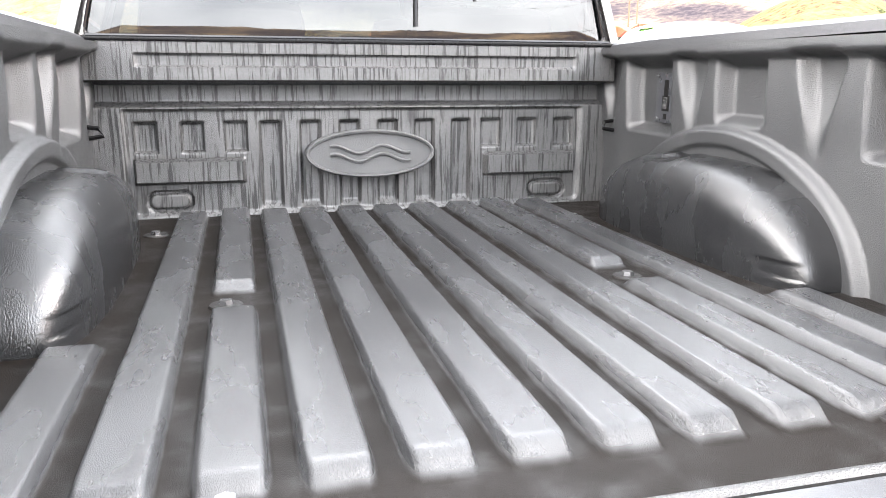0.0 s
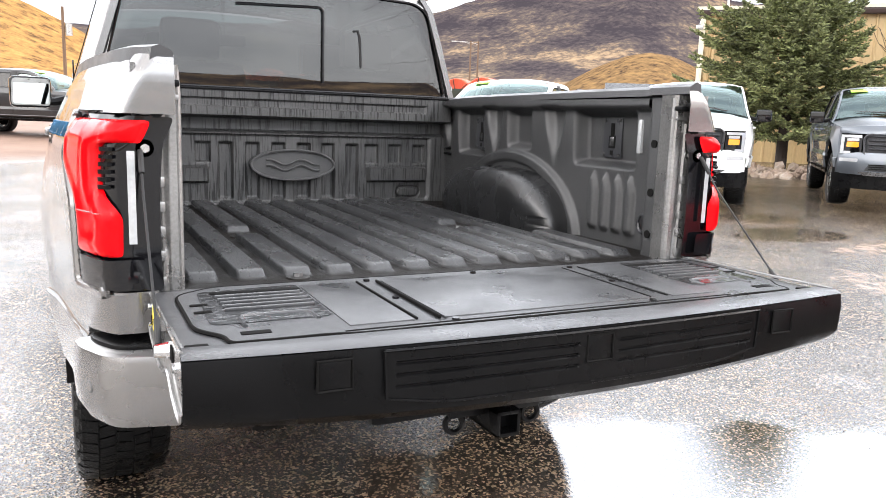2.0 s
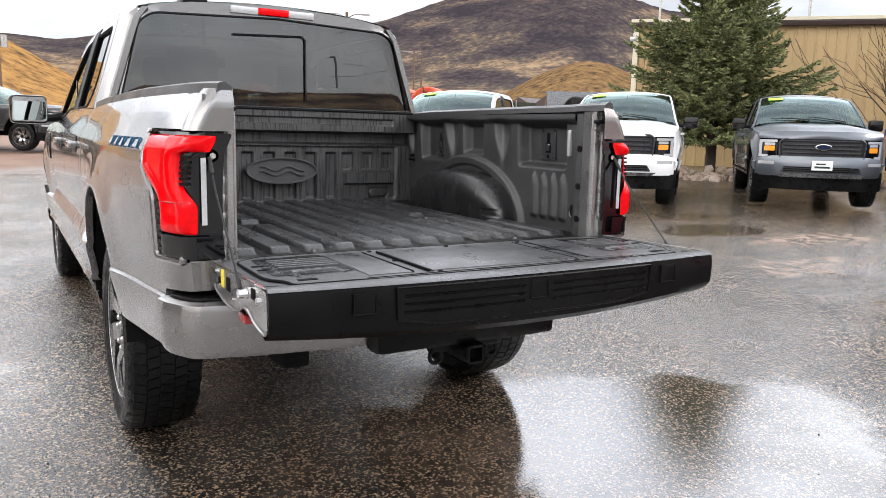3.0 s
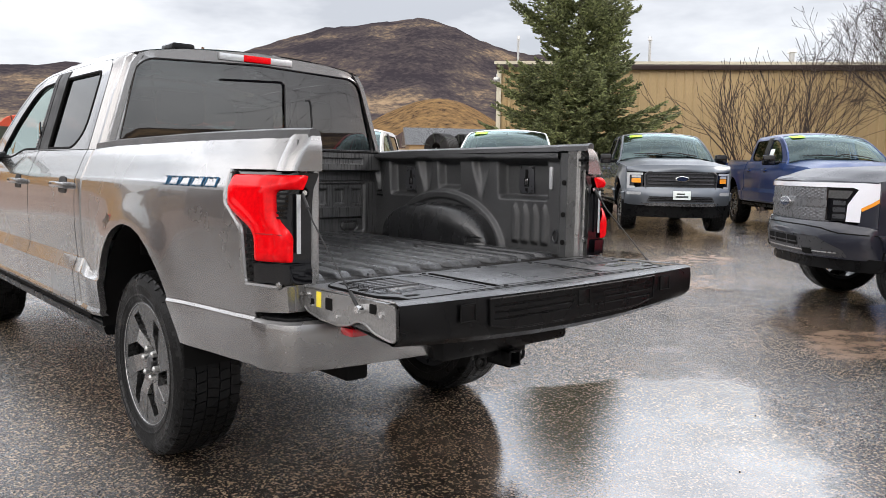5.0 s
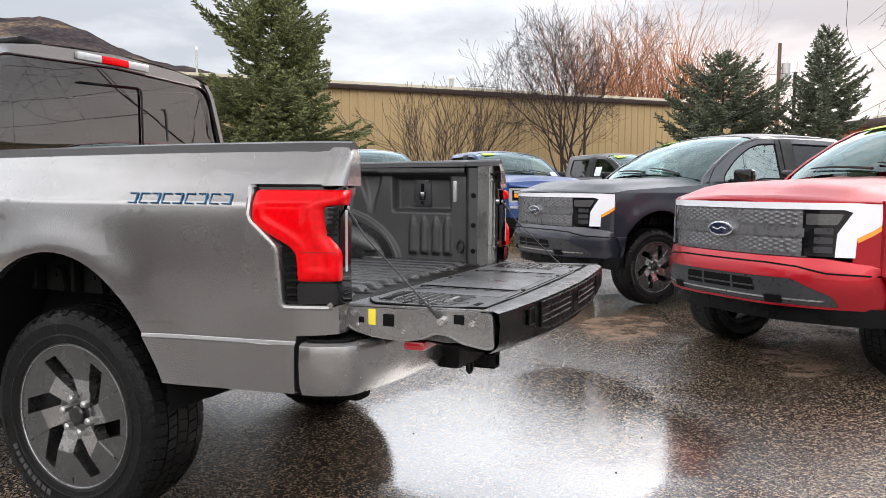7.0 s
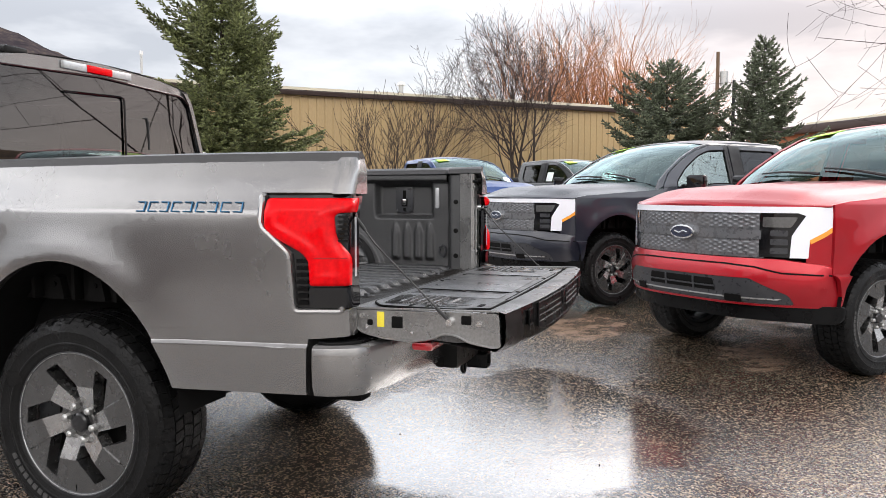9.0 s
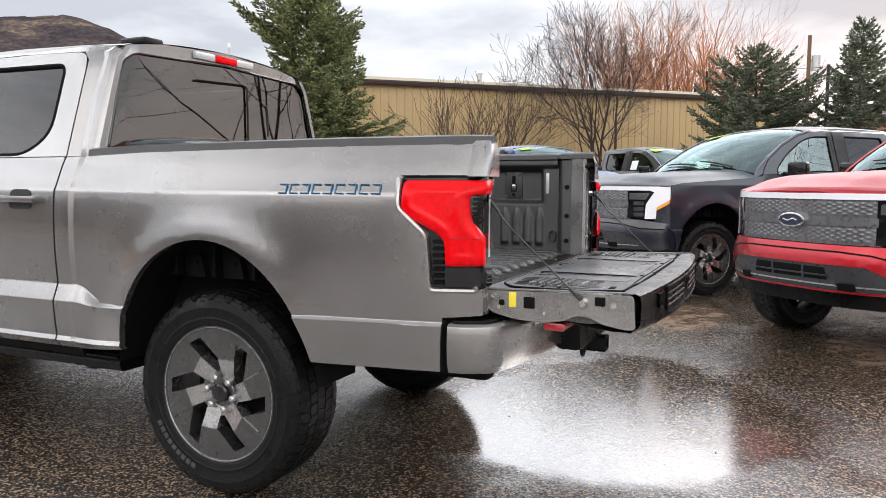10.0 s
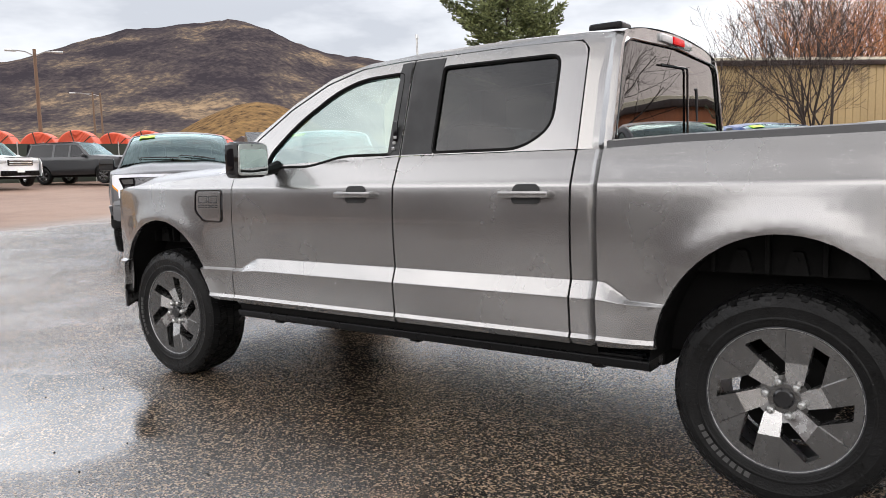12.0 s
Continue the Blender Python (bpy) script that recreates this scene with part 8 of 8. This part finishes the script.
# ---- trees ----
def spruce(x, y, h, rad, foot, mat, label, seed, dens=1.0, taper=0.75):
    rnd = random.Random(seed)
    t = thing("spruce_tree", pose(x, y, ground_z(x, y) - 0.05), label, "tree")
    bm = bmesh.new()
    tube(bm, [(0, 0, 0), (0.02, 0.01, h * 0.3), (0, 0.02, h * 0.65), (0, 0, h)], [0.035 * h * 0.55, 0.014 * h, 0.008 * h, 0.01], 10)
    part("trunk", bm, M_BARK, t, "brown tapered trunk")
    verts, faces = [], []
    def spindle(p, d, ln, w):
        s = d.orthogonal().normalized()
        u = d.cross(s)
        k = len(verts)
        a = rnd.random() * 3
        s, u = s * math.cos(a) + u * math.sin(a), u * math.cos(a) - s * math.sin(a)
        m_ = p + d * ln * 0.4
        verts.extend([p, m_ + s * w, m_ - s * w * 0.5 + u * w * 0.87, m_ - s * w * 0.5 - u * w * 0.87, p + d * ln])
        faces.extend([(k, k + 1, k + 2), (k, k + 2, k + 3), (k, k + 3, k + 1), (k + 4, k + 2, k + 1), (k + 4, k + 3, k + 2), (k + 4, k + 1, k + 3)])
    # whorls of boughs; each bough carries side sprays thick with short needle shoots
    z = foot
    while z < h - 0.10:
        f = (z - foot) / (h - foot)
        reach = rad * ((1 - f) ** taper) * (0.80 + 0.34 * noise.noise(Vector((seed, z * 1.1, 0)))) * (0.74 + 0.26 * smooth(0, 0.10, f)) + 0.08
        nb = max(5, int((7 + 5 * (1 - f)) * dens))
        a0 = rnd.random() * 6.3
        for i in range(nb):
            a = a0 + i * math.tau / nb + rnd.uniform(-0.3, 0.3)
            lump = 0.80 + 0.55 * noise.noise(Vector((math.cos(a) * 1.3, math.sin(a) * 1.3, z * 0.8 + seed)))
            ln = reach * rnd.uniform(0.70, 1.12) * min(1.25, max(0.62, lump))
            out = Vector((math.cos(a), math.sin(a), 0))
            side_v = Vector((-out.y, out.x, 0))
            zz = z + rnd.uniform(-0.10, 0.10)
            sag, lift = 0.26 * (1 - f), 0.30 + 0.25 * f
            def at(s):
                return out * (ln * s) + Vector((0, 0, zz - sag * ln * s + lift * ln * s * s))
            steps = max(4, int(ln / 0.085))
            for k in range(1, steps + 1):
                s = k / steps
                if s < 0.22:
                    continue
                p = at(s)
                fwd = (at(s + 0.05) - at(s - 0.05)).normalized()
                wl = min((0.10 + 0.34 * ln * (1 - s) ** 0.6) * rnd.uniform(0.65, 1.1), 0.62)
                for sd in (-1, 1):
                    d = (fwd * 0.8 + side_v * sd * rnd.uniform(0.6, 0.95) + Vector((0, 0, rnd.uniform(-0.35, 0.05)))).normalized()
                    m = max(1, int(wl / 0.075))
                    for j in range(m):
                        q = p + d * (j * 0.072)
                        for _ in range(2):
                            spindle(q, (d + Vector((rnd.uniform(-0.6, 0.6), rnd.uniform(-0.6, 0.6), rnd.uniform(-0.30, 0.45)))).normalized(), rnd.uniform(0.09, 0.15), rnd.uniform(0.018, 0.030))
                spindle(p, (fwd + Vector((0, 0, rnd.uniform(0.0, 0.6)))).normalized(), 0.15, 0.03)
        z += (0.15 + 0.14 * (1 - f)) * rnd.uniform(0.8, 1.2)
    for k in range(10):
        spindle(Vector((0, 0, h - 0.35 + k * 0.035)), Vector((rnd.uniform(-0.5, 0.5), rnd.uniform(-0.5, 0.5), 1)).normalized(), 0.2, 0.02)
    me = bpy.data.meshes.new("crown")
    me.from_pydata([tuple(v) for v in verts], [], faces)
    me.materials.append(mat)
    ob = new("crown", me)
    ob.parent = t
    tagged(ob, "dense drooping needle branches")
    return t


spruce(15.0, 10.45, 7.7, 3.3, 1.1, M_SPRUCE, "tall green spruce standing in a bed of rocks", 3, 1.4, 0.48)
spruce(23.8, -1.0, 5.5, 5.2, 0.4, M_SPRUCE_BLUE, "broad dark green spruce beside the building", 5)
spruce(23.6, -4.0, 6.1, 3.3, 0.4, M_SPRUCE_BLUE, "slender blue-green spruce beside the lot lamp", 8)


def bare_tree(x, y, h, stems, spread, label, seed, mat=None, depth=5, name="bare_tree", lean=(0, 0), thick=1.0, up=0.25, first=0.36, fan_out=0.45):
    rnd = random.Random(seed)
    t = thing(name, pose(x, y, ground_z(x, y) - 0.05), label, "tree")
    mat = mat or M_TWIG
    trunk, crown = bmesh.new(), bmesh.new()
    def limb(bm, p, d, ln, r, lev):
        pts, rad = [p.copy()], [r]
        n = 6 if lev < 2 else (4 if lev < 4 else 3)
        for k in range(n):
            d = (d + Vector((rnd.uniform(-1, 1), rnd.uniform(-1, 1), rnd.uniform(-0.6, 0.7))) * 0.17 + Vector((0, 0, up * 0.22))).normalized()
            p = p + d * (ln / n)
            pts.append(p.copy())
            rad.append(max(r * (1 - 0.62 * (k + 1) / n), 0.0050 * thick ** 0.5))
        tube(bm, pts, rad, 7 if lev < 2 else (4 if lev < 3 else 3), caps=lev < 2)
        if lev >= depth:
            return
        kids = 5 if lev < 2 else 3
        for i in range(kids):
            s = 0.28 + 0.72 * (i + rnd.uniform(0.1, 0.9)) / kids
            q = s * n
            i0 = min(int(q), n - 1)
            base = pts[i0].lerp(pts[i0 + 1], q - i0)
            fwd = (pts[i0 + 1] - pts[i0]).normalized()
            turn = Matrix.Rotation(rnd.uniform(0, math.tau), 3, fwd)
            nd = (fwd * 0.8 + (turn @ fwd.orthogonal().normalized()) * spread * rnd.uniform(0.7, 1.25)).normalized()
            limb(crown, base, nd, ln * (0.86 - 0.34 * s) * rnd.uniform(0.8, 1.15), rad[min(i0 + 1, n)] * 0.66, lev + 1)
    for s in range(stems):
        a = s * math.tau / max(stems, 1) + rnd.random()
        fan = fan_out * rnd.uniform(0.55, 1.2) * (stems > 1)
        d = Vector((math.cos(a) * fan + lean[0], math.sin(a) * fan + lean[1], 1)).normalized()
        limb(trunk, Vector((0.08 * math.cos(a), 0.08 * math.sin(a), 0)), d, h * first * rnd.uniform(0.8, 1.1), 0.018 * h * thick / (1 + 0.25 * (stems - 1)), 0)
    part("trunk", trunk, M_BARK, t, "dark bare trunk")
    part("crown", crown, mat, t, "fine leafless twigs")
    return t


bare_tree(23.2, 3.9, 7.6, 4, 0.70, "large leafless tree with many dark twigs", 19, depth=5, up=0.30, first=0.56, thick=0.95, fan_out=0.30)
bare_tree(19.1, 6.9, 4.2, 13, 0.55, "leafless brown multi-stemmed shrub", 21, depth=2, name="bare_shrub", thick=1.7, first=0.72, fan_out=0.85, up=0.30)
bare_tree(12.6, -8.6, 8.6, 3, 1.00, "leafless tree whose branches reach over the lot", 31, depth=4, lean=(-0.1, 0.45), thick=0.50, first=0.70)
bare_tree(27.0, -13.0, 9.0, 2, 0.8, "leafless tree beyond the lot", 41, depth=3, first=0.75)
for i, (az, r, h) in enumerate(((78.5, 62, 13.0), (81.0, 66, 13.5), (83.5, 64, 13.0), (86.0, 68, 12.0), (88.5, 72, 11.0))):
    bare_tree(-3 + r * math.sin(radians(az)), -2 + r * math.cos(radians(az)), h, 6, 0.50, "leafless orange-twigged willow behind the building", 60 + i, M_WILLOW, 3, "willow_tree", up=0.30, thick=2.2, first=0.70, fan_out=0.35)


# ---- rocks round the tall spruce ----
def rocks():
    rnd = random.Random(4)
    bm = bmesh.new()
    for i in range(420):
        u = rnd.uniform(-3.6, 4.2)
        v = rnd.uniform(-1.1, 1.3)
        x, y = 15.0 + u * 0.60 - v * 0.80 - 0.3, 10.3 - u * 0.80 * 0.9 + v * -0.60
        r = rnd.uniform(0.05, 0.16)
        vs = bmesh.ops.create_icosphere(bm, subdivisions=1, radius=r, matrix=Matrix.Translation((x, y, ground_z(x, y) + rnd.uniform(0.0, 0.22) * (1 - abs(v) / 1.5))) @ pose(0, 0, 0, rnd.uniform(0, 360), rnd.uniform(0, 360), 0))["verts"]
        for q in vs:
            q.co += Vector((rnd.uniform(-1, 1), rnd.uniform(-1, 1), rnd.uniform(-1, 1))) * r * 0.28
    tagged(part("rock_bed", bm, M_STONE, None, angle=20), "bed of mixed tan and grey rocks", "rocks", kind="stuff")


rocks()


# ---- fence, conduit reels, poles ----
def place(az, r, x0=-3.87, y0=-0.57):
    x, y = x0 + r * math.sin(radians(az)), y0 + r * math.cos(radians(az))
    return x, y, ground_z(x, y)


def fence():
    a, b = Vector(place(12, 44)), Vector(place(42, 44))
    d = (b - a)
    n = 20
    t = thing("screen_fence", pose(0, 0, 0), "dark green screened fence behind the lot", "fence")
    for i in range(n):
        p, q = a + d * (i / n), a + d * ((i + 1) / n)
        bm = bmesh.new()
        vs = [bm.verts.new(c) for c in ((p.x, p.y, p.z), (q.x, q.y, q.z), (q.x, q.y, q.z + 1.9), (p.x, p.y, p.z + 1.9))]
        bm.faces.new(vs)
        bmesh.ops.subdivide_edges(bm, edges=bm.edges[:], cuts=5, use_grid_fill=True)
        for v in bm.verts:
            v.co += Vector((0.3, 1, 0)).normalized() * 0.04 * noise.noise(v.co * 1.3)
        solid(bm, 0.01)
        part("fence_screen", bm, M_FENCE, t)
        bm = bmesh.new()
        rod(bm, (p.x, p.y, p.z - 0.1), (p.x, p.y, p.z + 2.0), 0.03, n=8)
        part("fence_post", bm, M_STEEL, t)


fence()


def reel(az, r, rad, width, mat, turn, label):
    """A free-standing coil of conduit: ridged windings with an open eye and straps."""
    x, y, z = place(az, r)
    t = thing("conduit_reel", Matrix.Translation((x, y, z)) @ pose(0, 0, 0, 0, 0, turn) @ pose(0, 0, rad + 0.5), label, "cable reel", "conduit reels")
    prof = []
    rows = 9
    for i in range(rows + 1):
        for k in range(4):
            a = k * math.pi / 4
            rr = rad * (0.36 + 0.64 * (i + 0.5 - 0.5 * math.cos(a)) / (rows + 1))
            prof.append((rr, -width / 2 - 0.05 * math.sin(a)))
    for i in range(8):
        for k in range(4):
            a = k * math.pi / 4
            prof.append((rad + 0.05 * math.sin(a), -width / 2 + width * (i + 0.5 - 0.5 * math.cos(a)) / 8))
    prof += [(rr, -h) for rr, h in prof[:rows * 4][::-1]]
    bm = bmesh.new()
    lathe(bm, prof, 28)
    lathe(bm, [(rad * 0.36, width / 2), (rad * 0.36, -width / 2)], 40)
    part("coil", bm, mat, t, "stacked conduit windings")
    for i in range(6):
        a = i * math.tau / 6 + 0.3
        bm = bmesh.new()
        c, s = math.cos(a), math.sin(a)
        tube(bm, [(-width / 2 - 0.06, rad * 0.36 * c, rad * 0.36 * s), (-width / 2 - 0.06, rad * 1.03 * c, rad * 1.03 * s), (width / 2 + 0.06, rad * 1.03 * c, rad * 1.03 * s)], 0.03, 5)
        part("strap", bm, M_FENCE, t, "dark strap round the coil")
    for s in (-1, 1):
        bm = bmesh.new()
        tube(bm, [(width / 2 * s, -0.9, -rad - 0.5), (width / 2 * s, 0, 0), (width / 2 * s, 0.9, -rad - 0.5)], 0.05, 6)
        part("stand", bm, M_STEEL, t)


for az, r, rad in ((15.0, 49, 1.0), (17.5, 49, 1.05), (20.5, 49, 1.0), (22.4, 50, 1.0), (24.3, 48, 1.05), (26.9, 50, 1.0), (29.2, 48, 1.05), (31.5, 50, 1.0), (33.6, 48, 1.05), (36.2, 50, 1.0), (38.2, 49, 0.95)):
    reel(az, r, rad, 1.5, M_ORANGE, 75 - az, "large coil of orange conduit on a stand")
for az, r in ((45.0, 47), (46.8, 48), (48.6, 47)):
    reel(az, r, 0.9, 1.2, M_TRIM, 60 - az, "coil of black conduit on a stand")


def pole(az, r, h, label, arm=0.0, x0=-3.87, y0=-0.57, mat=None, double=False, rad=0.13):
    x, y, z = place(az, r, x0, y0)
    t = thing("street_lamp" if arm else "utility_pole", pose(x, y, z - 0.1, 0, 0, -az), label, "pole")
    bm = bmesh.new()
    rod(bm, (0, 0, 0), (0, 0, h), rad, rad * 0.72, 12)
    part("pole_shaft", bm, mat or M_WOODPOLE, t)
    if arm:
        for s in ((-1, 1) if double else (-1 if mat is None else 1,)):
            bm = bmesh.new()
            tube(bm, [(0, 0, h - 0.4), (0.5 * arm * s, 0, h - 0.15), (arm * s, 0, h - 0.1)], 0.035, 6)
            am = part("lamp_arm", bm, mat or M_STEEL, t)
            bm = bmesh.new()
            box(bm, (arm * s + 0.25 * s, 0, h - 0.12), (0.6, 0.22, 0.12), 0.04)
            part("lamp_head", bm, mat or M_STEEL, t)
    else:
        bm = bmesh.new()
        box(bm, (0.12, 0.0, h - 1.35), (0.45, 0.08, 0.08), 0.01)
        part("cross_arm", bm, M_WOODPOLE, t)
        bm = bmesh.new()
        rod(bm, (0.35, 0, h - 1.9), (0.35, 0, h - 1.1), 0.22, n=16)
        part("transformer", bm, M_STEEL, t, "grey transformer can")


pole(26.9, 52, 7.6, "tall tan wooden lamp post by the fence", 1.0, double=True)
pole(30.2, 95, 7.8, "distant lamp post on the hillside road", 1.8)
pole(0.2, 60, 6.4, "wooden pole at the foot of the golden hill", 0.0, -1.1, -3.14)
pole(28.6, 100, 8.0, "distant street lamp above the row", 1.8, -1.34, -3.39)
pole(90.8, 46, 8.9, "dark wooden utility pole with a transformer", 0.0, -3.16, -2.21)
pole(91.9, 31, 5.4, "lot lamp with a curved arm", 0.5, -3.16, -2.21, M_TRIM, rad=0.08)


def brick_house():
    x, y, z = place(101, 40, -3.16, -2.21)
    t = thing("brick_building", pose(x, y, z - 0.1, 0, 0, -55), "low orange brick building with a grey flat roof", "building")
    bm = bmesh.new()
    box(bm, (0, 0, 1.9), (7.5, 9, 3.8), 0.0)
    part("wall", bm, M_BRICK, t)
    bm = bmesh.new()
    box(bm, (0, 0, 3.95), (8.1, 9.8, 0.35), 0.05)
    part("roof", bm, M_BROWN, t)
    bm = bmesh.new()
    box(bm, (1.2, 0, 4.35), (4.5, 7.0, 0.5), 0.05)
    part("parapet", bm, M_CREAM, t)
    for i in range(2):
        bm = bmesh.new()
        box(bm, (-1.6 + i * 3, -4.52, 1.9), (1.2, 0.06, 1.3), 0.02)
        part("window", bm, M_GLOSS, t)


brick_house()


# ---- low houses on the slope behind the row ----
def house(az, r, w, d, h, mat, roof_mat, turn):
    x, y, z = place(az, r, -2.3, -3.06)
    z = ground_z(x * min(1, 60 / r), y * min(1, 60 / r))
    t = thing("house", pose(x, y, z, 0, 0, turn), "low house with a grey gabled roof far beyond the lot", "house", "houses below the hill")
    bm = bmesh.new()
    box(bm, (0, 0, h / 2), (w, d, h), 0.0)
    part("wall", bm, mat, t)
    bm = bmesh.new()
    prism(bm, [(-d / 2 - 0.5, h), (d / 2 + 0.5, h), (0, h + d * 0.28)], 0, -w / 2 - 0.5, w / 2 + 0.5)
    part("roof", bm, roof_mat, t)
    for i in range(3):
        bm = bmesh.new()
        box(bm, (-w / 3 + i * w / 3, -d / 2 - 0.03, h * 0.5), (1.2, 0.08, 1.2), 0.0)
        part("window", bm, M_GLOSS, t)


house(41.0, 120, 15, 9, 2.6, M_CREAM, M_BROWN, 10)
house(43.0, 95, 14, 8, 2.4, M_TAN, M_RIM, -35)
house(38.0, 140, 14, 9, 3.0, M_BROWN, M_BROWN, 20)


# ---- grit scattered on the wet asphalt ----
def grit():
    rnd = random.Random(77)
    bm = bmesh.new()
    for i in range(260):
        x, y = rnd.uniform(-4.5, 5.0), rnd.uniform(-3.2, 7.0)
        r = rnd.uniform(0.002, 0.006)
        vs = bmesh.ops.create_icosphere(bm, subdivisions=1, radius=r, matrix=Matrix.Translation((x, y, ground_z(x, y) + r * 0.4)))["verts"]
        for q in vs:
            q.co += Vector((rnd.uniform(-1, 1), rnd.uniform(-1, 1), rnd.uniform(-1, 0.5))) * r * 0.3
    tagged(part("grit", bm, M_UNDER, None, angle=20), "dark grit scattered on the wet asphalt", "grit", kind="stuff")


grit()
